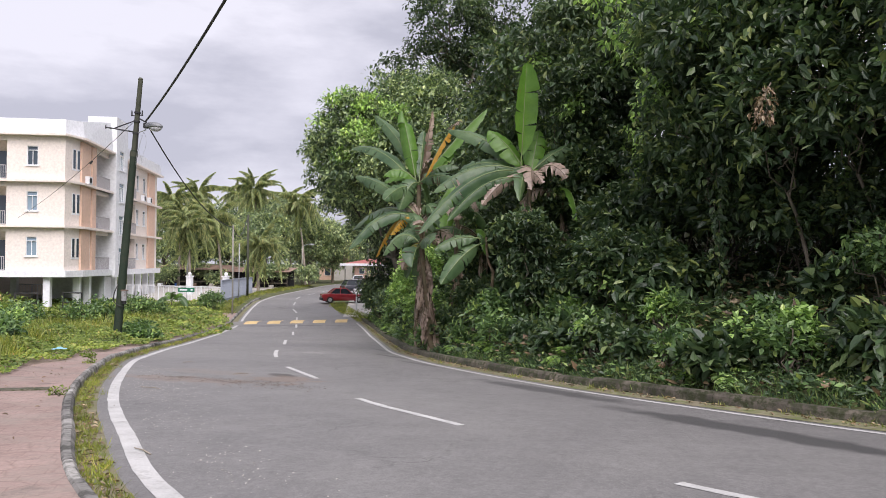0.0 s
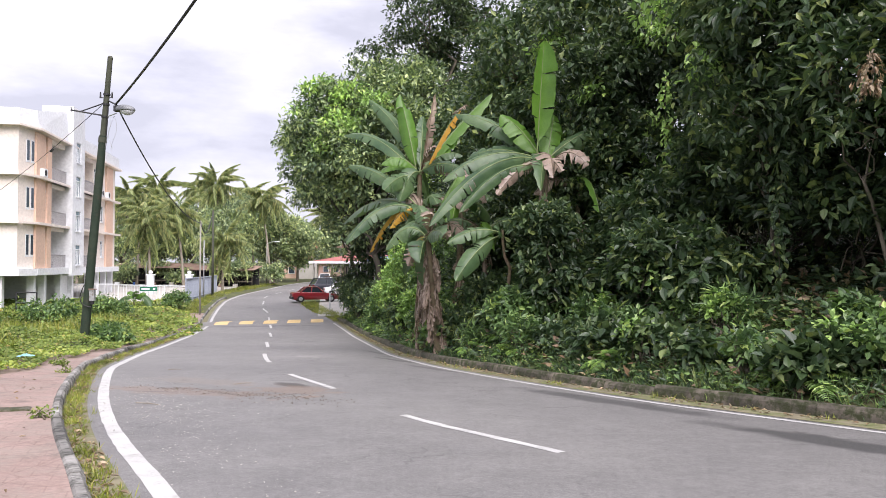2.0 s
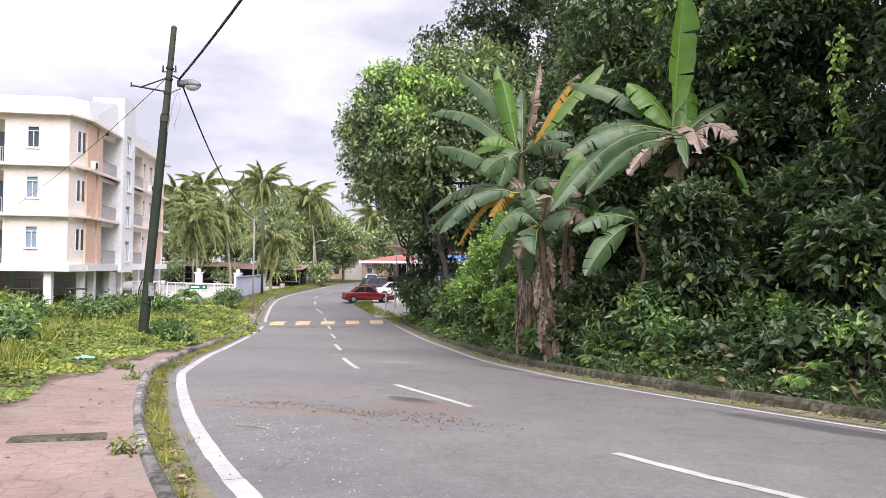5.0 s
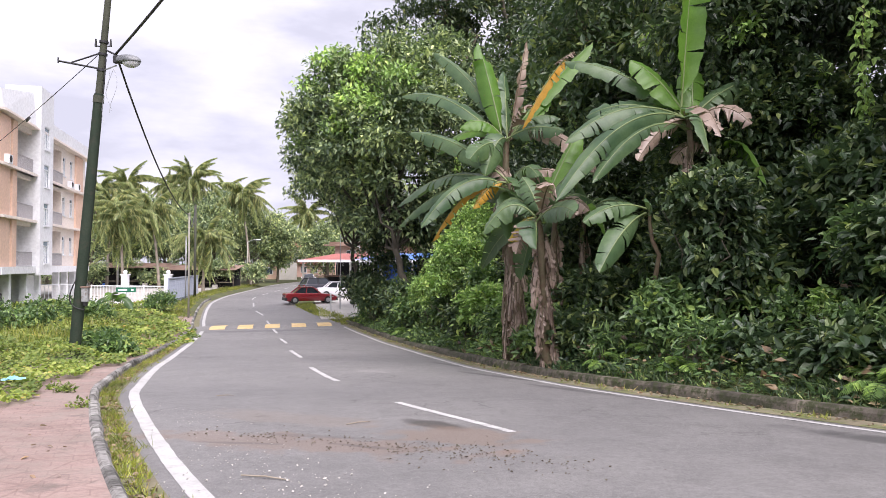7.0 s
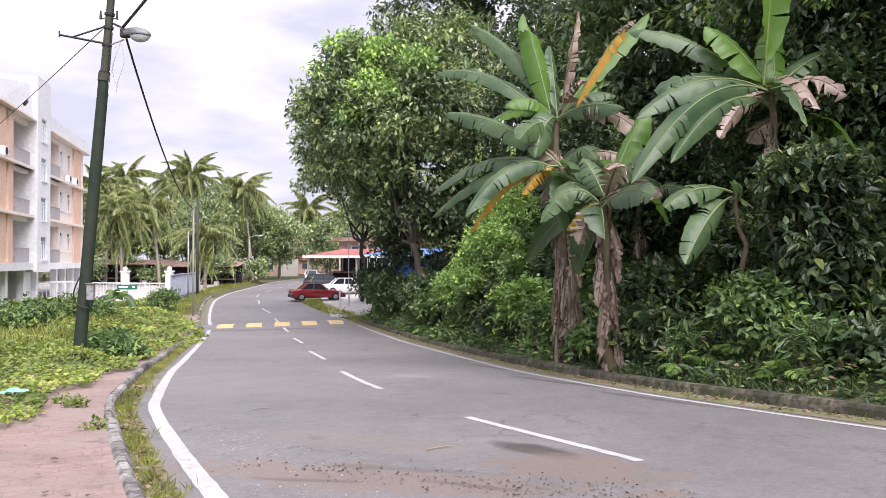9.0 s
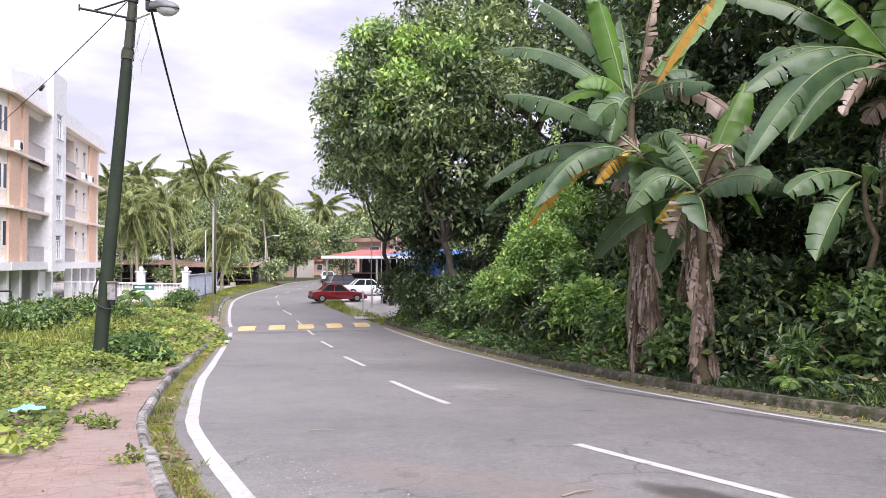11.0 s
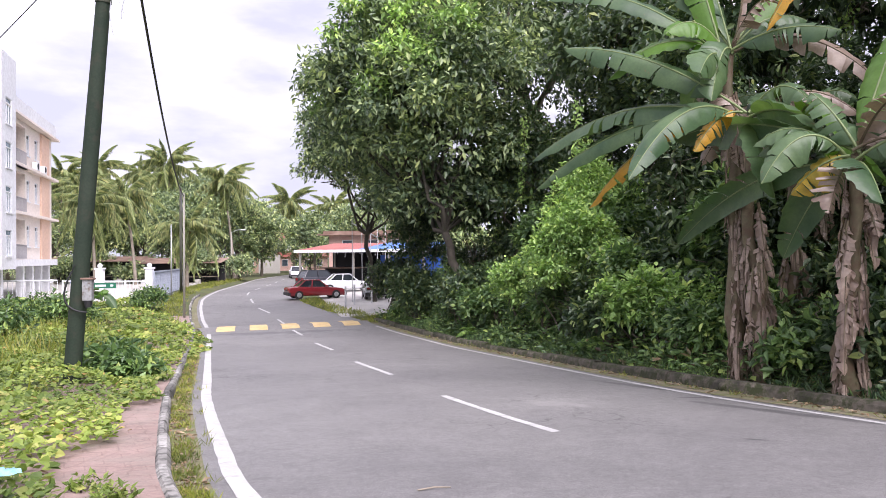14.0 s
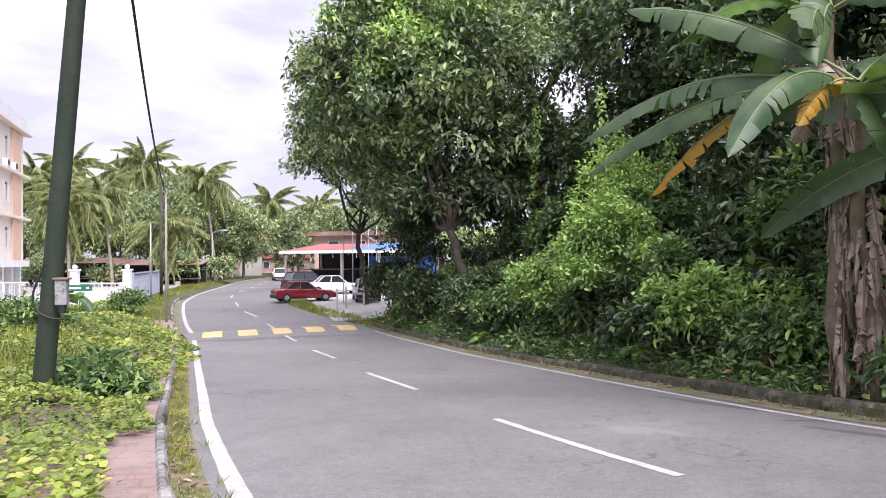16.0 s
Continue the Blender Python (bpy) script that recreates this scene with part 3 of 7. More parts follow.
def land_z(x, y):
    x, y = np.atleast_1d(x).astype(float), np.atleast_1d(y).astype(float)
    dl, dr = signed(EL, NL, x, y), signed(ER, NR, x, y)
    z = road_z(y)
    bump = 0.12 * np.sin(x * 0.9 + 1.3 * np.sin(y * 0.4)) * np.sin(y * 0.7 + 0.5) + 0.08 * np.sin(x * 2.1 + y * 1.7)
    left = np.where(dl > 0, 0.1 * step(0.6, 0.8, dl) + (0.22 + bump) * step(2.3, 4.7, dl) * (1 - step(58, 62.5, y)), 0)
    bank = np.interp(dr, [0.5, 0.95, 3, 6, 12, 30, 80], [0, 0.14, 0.95, 2.3, 4.6, 9.0, 12.0])
    right = np.where(dr > 0, (bank + 0.6 * bump * step(1, 4, dr)) * (1 - step(44, 57, y)), 0)
    inside = (dl < 0.3) & (dr < 0.3)
    trench = (dl < 0.7) & (dr < 0.75)
    return z + left + right - np.where(inside, 0.12, np.where(trench, 0.08, 0.0))


def ground():
    xs = np.concatenate([[-900, -500, -300, -180, -120, -85, -65, -52], np.arange(-45, 32, 0.6), [36, 44, 55, 75, 110, 170, 300, 500, 900]])
    ys = np.concatenate([[-200, -100, -60, -40, -30, -22], np.arange(-16, 76, 0.6), [80, 85, 90, 96, 104, 115, 130, 150, 180, 240, 350, 600, 1500]])
    X, Y = np.meshgrid(xs, ys, indexing="ij")
    Z = land_z(X.ravel(), Y.ravel())
    V = np.stack([X.ravel(), Y.ravel(), Z], 1)
    i, j = np.meshgrid(np.arange(len(xs) - 1), np.arange(len(ys) - 1), indexing="ij")
    a = i * len(ys) + j
    F = np.stack([a, a + len(ys), a + len(ys) + 1, a + 1], -1).reshape(-1, 4)
    ob = new("ground", mesh_from("ground", V, F, M_SOIL, True))
    return tagged(ob, "dark soil under grass and weeds along the road", "ground", kind="structure")


def strip(a, b, za, zb, cols=1):
    """Arrays of a ribbon between two lines, heights above the road surface."""
    w = np.linspace(0, 1, cols + 1)[None, :, None]
    P = a[:, None] * (1 - w) + b[:, None] * w
    lift = np.asarray(za + (zb - za) * w[0, :, 0])
    Z = road_z(P[..., 1]) + lift[None]
    V = np.concatenate([P, Z[..., None]], -1).reshape(-1, 3)
    k, s = len(a), cols + 1
    i, j = np.meshgrid(np.arange(k - 1), np.arange(cols), indexing="ij")
    q = i * s + j
    return V, np.stack([q, q + s, q + s + 1, q + 1], -1).reshape(-1, 4)[:, ::-1]


ground()
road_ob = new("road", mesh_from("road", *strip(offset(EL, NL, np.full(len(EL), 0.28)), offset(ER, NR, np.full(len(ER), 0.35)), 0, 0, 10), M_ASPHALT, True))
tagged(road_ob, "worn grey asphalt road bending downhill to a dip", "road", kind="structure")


def arc(line):
    return np.concatenate([[0], np.cumsum(np.linalg.norm(np.diff(line, axis=0), axis=1))])


def cut(line, s0, s1, step_m=0.4):
    """A stretch of a line between two arc lengths."""
    s = arc(line)
    q = np.linspace(s0, s1, max(2, int((s1 - s0) / step_m) + 1))
    return np.stack([np.interp(q, s, line[:, 0]), np.interp(q, s, line[:, 1])], 1)


def s_at(line, y):
    return float(np.interp(y, line[:, 1], arc(line)))


def marking(name, line, s0, s1, width, label, group="", ragged=0.0, seed=0):
    c = cut(line, s0, s1, 0.25)
    nr = normals2(c)
    rng = np.random.default_rng(seed)
    w1 = width / 2 + ragged * rng.normal(size=len(c))
    w2 = width / 2 + ragged * rng.normal(size=len(c))
    ob = new(name, mesh_from(name, *strip(offset(c, nr, w1), offset(c, -nr, w2), 0.005, 0.005), M_WHITE))
    return tagged(ob, label, "road marking", group, "structure")


marking("edge_line_1", EL, s_at(EL, -13), s_at(EL, 9.6), 0.19, "white painted line along the grassy road edge", ragged=0.004, seed=1)
marking("edge_line_2", EL, s_at(EL, 9.61), s_at(EL, 120), 0.18, "white painted line along the grassy road edge", ragged=0.004, seed=2)
marking("edge_line_3", ER, s_at(ER, -4), s_at(ER, 51), 0.12, "thin white line beside the mossy kerb", ragged=0.003, seed=3)
marking("edge_line_4", ER, s_at(ER, 66), s_at(ER, 120), 0.12, "thin white line beside the mossy kerb", ragged=0.003, seed=4)
for y0, y1 in ((-1.9, 0.6), (3.2, 5.43), (8.51, 11.26), (14.81, 17.9), (21.55, 25.4), (29.35, 33.0), (37.6, 40.85), (44.95, 47.85), (50.6, 53.4), (57.0, 60.4), (64.2, 67.5),
               (71, 74), (78, 81), (85, 88), (92, 95), (99, 102)):
    marking("centre_dash", EC, s_at(EC, y0), s_at(EC, y1), 0.13, "white painted centre dash on worn asphalt", "centre line dashes", 0.004, int(y0 * 10) + 50)

# ---- speed hump with yellow blocks ----
hump = thing("speed_hump", pose(-11.9, 49.2, float(road_z(49.2)), 0, 0, 19.5), "low asphalt speed hump with worn yellow painted blocks", "speed hump")
HW = 1.75
xs = np.linspace(-4.1, 4.1, 30)
ys = np.linspace(-HW, HW, 13)
X, Y = np.meshgrid(xs, ys, indexing="ij")


def hump_z(lx, ly):
    c, s = math.cos(radians(19.5)), math.sin(radians(19.5))
    wy = 49.2 + lx * s + ly * c
    return road_z(wy) - float(road_z(49.2)) + 0.1 * np.cos(np.clip(ly / HW, -1, 1) * np.pi / 2) ** 2 + 0.002


i, j = np.meshgrid(np.arange(29), np.arange(12), indexing="ij")
q = i * 13 + j
hang(new("hump_body", mesh_from("hump_body", np.stack([X.ravel(), Y.ravel(), hump_z(X, Y).ravel()], 1), np.stack([q, q + 13, q + 14, q + 1], -1).reshape(-1, 4), M_ASPHALT, True)), hump)
for k in range(5):
    cx = -3.05 + k * 1.52
    xs2, ys2 = np.linspace(cx - 0.42, cx + 0.42, 4), np.linspace(-1.1, 1.75, 11)
    X, Y = np.meshgrid(xs2, ys2, indexing="ij")
    X = X + 0.17 * (Y + 1.1)
    i, j = np.meshgrid(np.arange(3), np.arange(10), indexing="ij")
    q = i * 11 + j
    hang(new("yellow_block", mesh_from("yellow_block", np.stack([X.ravel(), Y.ravel(), hump_z(X, Y).ravel() + 0.005], 1), np.stack([q, q + 11, q + 12, q + 1], -1).reshape(-1, 4), M_YELLOW, True)), hump)

# ---- pavement and kerbs ----
SW0, SW1 = 0.7, 2.65
sa, sb = s_at(EL, -13), s_at(EL, 55)
base_line = cut(EL, sa, sb, 0.5)
base_nrm = normals2(base_line)
outer = SW1 + 0.15 * np.sin(arc(base_line) * 0.7)
V, F = strip(offset(base_line, base_nrm, np.full(len(base_line), SW0)), offset(base_line, base_nrm, outer), 0.15, 0.17, 4)
pavement = tagged(new("pavement", mesh_from("pavement", V, F, M_STAMP)), "worn pink stamped concrete footpath edged by a kerb", "footpath", kind="structure")


def kerb(name, line, nrm_sign, d0, d1, height, s0, s1, length, material, label, seed, lean=0.02, uneven=0.008):
    """A kerb of single stones."""
    root = thing(name, Matrix(), label, "kerb", kind="structure")
    rng = np.random.default_rng(seed)
    s = s0
    while s < s1:
        ln = length * rng.uniform(0.85, 1.15)
        c = cut(line, s + 0.006, s + ln - 0.006, ln / 3.01)
        nr = normals2(c) * nrm_sign
        jit = rng.normal(0, 0.012)
        jz = rng.normal(0, uneven)
        prof = [(d0 + jit, -0.12), (d0 + jit + lean, height * 0.72 + jz), (d0 + jit + lean + 0.035, height + jz), (d1 - 0.03, height + jz), (d1, height * 0.8 + jz), (d1, -0.12)]
        rows = []
        for k, p in enumerate(c):
            for d, z in prof:
                w = p + nr[k] * d
                rows.append((w[0], w[1], float(road_z(w[1])) + z))
        m, kk = len(prof), len(c)
        bm = bmesh.new()
        vs = [bm.verts.new(r) for r in rows]
        for a in range(kk - 1):
            for b in range(m - 1):
                quad = [vs[a * m + b], vs[a * m + b + 1], vs[(a + 1) * m + b + 1], vs[(a + 1) * m + b]]
                bm.faces.new(quad)
        bm.faces.new(vs[:m][::-1])
        bm.faces.new(vs[-m:])
        bmesh.ops.recalc_face_normals(bm, faces=bm.faces[:])
        part("kerb_stone", bm, material, root)
        s += ln
    return root


kerb("kerb_1", EL, 1, 0.55, 0.705, 0.17, s_at(EL, -12), s_at(EL, 70), 0.9, M_KERB, "weathered grey concrete kerb stones with faded paint", 5)
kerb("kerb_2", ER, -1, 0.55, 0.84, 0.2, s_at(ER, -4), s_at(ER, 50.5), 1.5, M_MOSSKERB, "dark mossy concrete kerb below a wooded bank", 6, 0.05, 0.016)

pk = int(np.abs(ER[:, 1] - 24.9).argmin())
pipe_at = ER[pk] + NR[pk] * 0.57
pipe = thing("drain_pipe", pose(pipe_at[0], pipe_at[1], float(road_z(pipe_at[1])) + 0.1, 0, 0, math.degrees(math.atan2(NR[pk][1], NR[pk][0]))), "short drain pipe end set into the mossy kerb", "pipe")
V, F = tube([(0.2, 0, 0), (-0.015, 0, 0), (-0.025, 0, 0), (-0.015, 0, 0), (0.1, 0, 0)], [0.075, 0.075, 0.068, 0.056, 0.056], 16)
hang(new("pipe_wall", mesh_from("pipe_wall", V, F, M_MOSSKERB, True)), pipe)
# solid plug, its black colour stands for the shade in the bore
part("pipe_bore", rod((0.0, 0.0, 0), (0.12, 0, 0), 0.055, 0.055, 16), M_INNERSHADE, pipe)

# ---- soil and litter strips ----
M_GUTTER = surface("gutter_soil", (0.16, 0.135, 0.09), (0.24, 0.22, 0.14), 1.2, 16.0, 0.95, 0.6, dirt=(0.12, 0.14, 0.05), dirt_at=(0.45, 0.6))
gl = cut(EL, s_at(EL, -12), s_at(EL, 70), 0.5)
gn = normals2(gl)
tagged(new("verge_1", mesh_from("verge_1", *strip(offset(gl, gn, np.full(len(gl), 0.24)), offset(gl, gn, np.full(len(gl), 0.58)), 0.008, 0.03, 2), M_GUTTER, True)),
       "narrow strip of dry soil and grass between road and kerb", "verge", kind="structure")
gl = cut(ER, s_at(ER, -4), s_at(ER, 52), 0.5)
gn = -normals2(gl)
V, F = strip(offset(gl, gn, np.full(len(gl), 0.2)), offset(gl, gn, np.full(len(gl), 0.6)), 0.006, 0.03, 2)
tagged(new("verge_2", mesh_from("verge_2", V, F[:, ::-1], M_GUTTER, True)), "strip of dark soil and leaf litter at the kerb foot", "verge", kind="structure")

# compound and parking aprons
def apron(name, corners, lift, material, label, n=14):
    c = [np.array(p, float) for p in corners]
    u = np.linspace(0, 1, n)
    P = (c[0] * (1 - u[:, None, None]) * (1 - u[None, :, None]) + c[1] * u[:, None, None] * (1 - u[None, :, None])
         + c[2] * u[:, None, None] * u[None, :, None] + c[3] * (1 - u[:, None, None]) * u[None, :, None])
    Z = road_z(P[..., 1]) + lift
    i, j = np.meshgrid(np.arange(n - 1), np.arange(n - 1), indexing="ij")
    q = i * n + j
    ob = new(name, mesh_from(name, np.concatenate([P, Z[..., None]], -1).reshape(-1, 3), np.stack([q, q + n, q + n + 1, q + 1], -1).reshape(-1, 4), material, True))
    return tagged(ob, label, "paving", kind="structure")


apron("compound_paving", [(-22.6, 63), (-26.5, 100), (-75, 100), (-70, 63)], 0.12, M_CONCRETE, "pale concrete yard of the apartment block")
apron("parking_paving", [(-9.5, 54), (2, 56), (0, 92), (-15.6, 92)], 0.03, M_CONCRETE, "pale concrete parking apron beside the road")

# ---- street furniture ----


def cable(name, points, r, label, category="cable", sag=0.0, group="", material=None):
    a, b = np.array(points[0], float), np.array(points[-1], float)
    if len(points) == 2:
        u = np.linspace(0, 1, 28)[:, None]
        P = a * (1 - u) + b * u
        P[:, 2] -= sag * 4 * (u * (1 - u))[:, 0]
    else:
        P = np.array(points, float)
    V, F = tube(P, np.full(len(P), r), 6)
    ob = new(name, mesh_from(name, V, F, material or M_BLACK, True))
    return tagged(ob, label, category, group)


PB, PT = Vector((-13.3, 27.3, -1.6)), Vector((-12.3, 27.0, 8.92))


def on_pole(z):
    return PB.lerp(PT, (z - PB.z) / (PT.z - PB.z))


def utility_pole():
    root = thing("utility_pole", Matrix.Translation(PB), "leaning dark steel utility pole with green painted foot among weeds", "utility pole")
    def loc(v):
        return Vector(v) - PB
    def barrel(name, z0, z1, r0, r1, material, label=""):
        u = np.linspace(0, 1, 9)
        P = [tuple(loc(on_pole(z0 + (z1 - z0) * q))) for q in u]
        V, F = tube(P, r0 + (r1 - r0) * u, 24)
        tagged(hang(new(name, mesh_from(name, V, F, material, True)), root), label)
    barrel("green_foot", PB.z - 0.2, 3.6, 0.162, 0.146, M_GREENPAINT, "dark green painted foot")
    barrel("lower_tube", 3.6, 6.0, 0.1455, 0.13, M_GREENPAINT)
    barrel("sleeve", 5.75, 5.95, 0.15, 0.145, M_POLE)
    barrel("upper_tube", 5.9, 8.8, 0.105, 0.09, M_POLE)
    part("cap", rod(loc(on_pole(8.8)), loc(on_pole(8.87)), 0.1, 0.06, 18), M_POLE, root)
    for z in (7.1, 7.45, 6.65):
        part("clamp", rod(loc(on_pole(z)), loc(on_pole(z + 0.07)), 0.125, 0.125, 16), M_BLACK, root)
    c = on_pole(6.72)
    tip = c + Vector((-1.15, -0.15, 0.18))
    part("crossarm", rod(loc(c), loc(tip), 0.028), M_BLACK, root)
    part("stay", rod(loc(on_pole(7.2)), loc(c + Vector((-0.85, -0.11, 0.13))), 0.024), M_BLACK, root)
    part("arm_hook", rod(loc(tip) + Vector((0, 0, -0.06)), loc(tip) + Vector((0, 0, 0.1)), 0.02), M_BLACK, root)
    for dx in (-0.22, 0.2):
        part("insulator", rod(loc(on_pole(7.36)) + Vector((dx, 0, 0)), loc(on_pole(7.36)) + Vector((dx, 0, 0.22)), 0.035, 0.02, 10), M_BLACK, root)
        part("insulator_arm", rod(loc(on_pole(7.36)), loc(on_pole(7.36)) + Vector((dx, 0, 0.02)), 0.018), M_BLACK, root)
    part("conduit", rod(loc(on_pole(6.0)) + Vector((0.14, -0.05, 0)), loc(on_pole(7.0)) + Vector((0.12, -0.05, 0)), 0.02), M_BLACK, root)
    # lamp arm and head
    a = on_pole(6.66)
    h = a + Vector((0.5, -0.18, 0.12))
    part("lamp_arm", rod(loc(a), loc(h), 0.022), M_STEEL, root)
    bm = bmesh.new()
    bmesh.ops.create_uvsphere(bm, u_segments=16, v_segments=10, radius=1, matrix=Matrix.Translation(loc(h) + Vector((0.36, -0.1, 0.12))) @ pose(0, 0, 0, 0, 6, -12) @ Matrix.Diagonal((0.4, 0.19, 0.17, 1)))
    bmesh.ops.bisect_plane(bm, geom=bm.verts[:] + bm.edges[:] + bm.faces[:], plane_co=loc(h) + Vector((0.4, 0, 0.07)), plane_no=(0, 0, -1), clear_outer=True)
    bmesh.ops.holes_fill(bm, edges=bm.edges[:])
    head = part("lamp_head", bm, M_LAMP, root, "grey cobra street lamp housing", True)
    bm = bmesh.new()
    bmesh.ops.create_uvsphere(bm, u_segments=14, v_segments=8, radius=1, matrix=Matrix.Translation(loc(h) + Vector((0.46, -0.13, 0.1))) @ Matrix.Diagonal((0.27, 0.16, 0.2, 1)))
    bmesh.ops.bisect_plane(bm, geom=bm.verts[:] + bm.edges[:] + bm.faces[:], plane_co=loc(h) + Vector((0.4, 0, 0.068)), plane_no=(0, 0, 1), clear_outer=True)
    part("lens", bm, M_LENS, head, "clear bowl lens", True)
    part("driver_box", box(loc(h) + Vector((-0.06, -0.13, 0.05)), loc(h) + Vector((0.16, 0.05, 0.26)), 0.02), M_BLACK, head)
    # junction box
    j = on_pole(0.25)
    bx = part("junction_box", box(loc(j) + Vector((0.13, -0.22, -0.2)), loc(j) + Vector((0.31, -0.08, 0.2)), 0.015), M_RUSTYBOX, root, "stained grey junction box")
    part("box_hood", box(loc(j) + Vector((0.11, -0.25, 0.2)), loc(j) + Vector((0.34, -0.05, 0.235)), 0.01), M_RUST, bx)
    part("box_gland", rod(loc(j) + Vector((0.22, -0.15, -0.33)), loc(j) + Vector((0.22, -0.15, -0.2)), 0.06, 0.08), M_BLACK, bx)
    u = np.linspace(0, 1, 14)
    P = [tuple(loc(j) + Vector((0.22 - 0.42 * math.sin(x * 2.6), -0.2, -0.42 + 0.9 * x * x))) for x in u]
    V, F = tube(P, np.full(14, 0.018), 6)
    hang(new("box_lead", mesh_from("box_lead", V, F, M_BLACK, True)), root)


M_LAMP = surface("lamp_housing_grey", (0.13, 0.14, 0.15), (0.22, 0.23, 0.24), 3.0, 20.0, 0.45, 0.05)
M_LENS = glass_mat("lamp_lens", (0.55, 0.56, 0.58), 0.15)
M_RUSTYBOX = surface("stained_grey_steel", (0.22, 0.23, 0.23), (0.38, 0.39, 0.39), 5.0, 30.0, 0.6, 0.1, 0.2, dirt=(0.12, 0.075, 0.05), dirt_at=(0.5, 0.68))
utility_pole()
hook = on_pole(7.1) + Vector((0.42, -0.1, 0.0))
u = np.linspace(0, 1, 40)
near = np.stack([hook.x + 18.5 * u, hook.y - 30 * u, hook.z + 0.04 - 0.6 * u + 2.6 * u ** 2], 1)
cable("service_cable", list(map(tuple, near)), 0.038, "thick twisted black overhead cable clamped to the leaning pole", group="overhead cables")
FAR_TOP = Vector((-17.9, 53.7, 4.25))
cable("service_cable", [tuple(hook), tuple(FAR_TOP)], 0.03, "thick twisted black overhead cable clamped to the leaning pole", sag=0.9, group="overhead cables")
tail = cable("cable_clamp", [tuple(on_pole(7.3)), tuple(on_pole(7.2) + Vector((0.25, -0.05, -0.02))), tuple(hook)], 0.03, "black cable clamp hanging from the pole", "clamp")
cable("drop_wire", [tuple(on_pole(7.1) + Vector((-0.15, 0, 0))), (-29.9, 46.2, 4.5)], 0.012, "thin service wire running to the apartment block", sag=0.25, group="overhead cables")
d0 = Vector(on_pole(7.15)).lerp(Vector((-29.9, 46.2, 4.5)), 0.27) - Vector((0, 0, 0.2))
ob = part("wire_connector", rod(d0 - Vector((0.12, -0.16, 0.02)), d0 + Vector((0.12, -0.16, 0.02)), 0.05, 0.05, 8), M_BLACK)
tagged(ob, "black connector box on the thin service wire", "connector")
for k, (dx, ln) in enumerate(((0.42, 1.3), (0.2, 1.6), (0.3, 1.2))):
    a = on_pole(6.5) + Vector((dx, -0.15, 0.2))
    P = [tuple(a + Vector((0.1 * math.sin(v * 5 + k), 0.02 * k, -ln * v))) for v in np.linspace(0, 1, 12)]
    cable("loose_wire", P, 0.006, "loose thin wire dangling below the street lamp", "wire", group="dangling wires", material=M_STEEL)


def slim_pole(name, x, y, height, r, label, material, category="pole"):
    z = float(road_z(y)) + 0.05
    root = thing(name, Matrix.Translation((x, y, z)), label, category)
    part("shaft", rod((0, 0, -0.2), (0, 0, height), r, r * 0.85, 12), material, root, smooth=True)
    part("top_cap", rod((0, 0, height), (0, 0, height + 0.05), r * 1.05, r * 0.6, 12), material, root)
    part("base_plate", box((-r * 2, -r * 2, 0), (r * 2, r * 2, 0.03)), material, root)
    return root


M_CONPOLE = surface("pole_concrete", (0.25, 0.24, 0.2), (0.36, 0.35, 0.31), 1.0, 14.0, 0.8, 0.1)
slim_pole("service_post", -17.9, 53.7, 6.8, 0.065, "slim grey steel service post beside the footpath", M_CONPOLE)
slim_pole("service_pole", -22.8, 72, 8.3, 0.12, "tall grey-green service pole beside the fence", M_POLE)
slim_pole("steel_post", -23.0, 70, 5.4, 0.05, "thin pale steel post behind the fence", M_STEEL)
slim_pole("steel_post", -36.5, 90, 4.8, 0.05, "thin pale steel post behind the fence", M_STEEL)
cable("service_cable", [(-17.9 - 4.9 * v, 53.7 + 18.3 * v, 4.25 - 1.6 * math.sin(v * math.pi) * (1 - v * 0.6) + 1.9 * v) for v in np.linspace(0, 1, 20)], 0.035, "slack black cable looping between two service poles", group="overhead cables")


def street_lamp(x, y, height, reach):
    z = float(road_z(y))
    root = thing("street_lamp", Matrix.Translation((x, y, z)), "tall thin grey street lamp with a single head", "street lamp", "far street lamps")
    part("shaft", rod((0, 0, -0.2), (0, 0, height), 0.09, 0.06, 12), M_CONPOLE, root, smooth=True)
    V, F = tube([(reach * v, 0, height + 0.35 * math.sin(v * 1.6)) for v in np.linspace(0, 1, 8)], np.full(8, 0.04), 8)
    hang(new("arm", mesh_from("arm", V, F, M_STEEL, True)), root)
    bm = bmesh.new()
    bmesh.ops.create_uvsphere(bm, u_segments=12, v_segments=8, radius=1, matrix=Matrix.Translation((reach + 0.3, 0, height + 0.33)) @ Matrix.Diagonal((0.42, 0.17, 0.11, 1)))
    part("lamp_head", bm, M_STEEL, root, smooth=True)


street_lamp(-24.4, 100, 5.5, 1.0)
street_lamp(-37.4, 92, 6.3, -0.6)

# ---- apartment block ----
APT = Matrix.Translation((-27.2, 48.6, -2.2)) @ Matrix(((-0.2, -0.98, 0, 0), (0.98, -0.2, 0, 0), (0, 0, 1, 0), (0, 0, 0, 1)))
APT = Matrix.Translation((-3, 6, 1.3)) @ Matrix.Scale(1.12, 4) @ Matrix.Translation((3, -6, -1.3)) @ APT
APT = Matrix.Translation((0, 0, -2.54)) @ Matrix.Diagonal((1, 1, 0.96, 1)) @ Matrix.Translation((0, 0, 2.62)) @ APT
apt = thing("apartment_building", APT, "four-storey cream apartment block with peach pilasters and white parapets", "building")
S1, S2, S3, EAVE = 3.15, 6.3, 9.45, 12.55


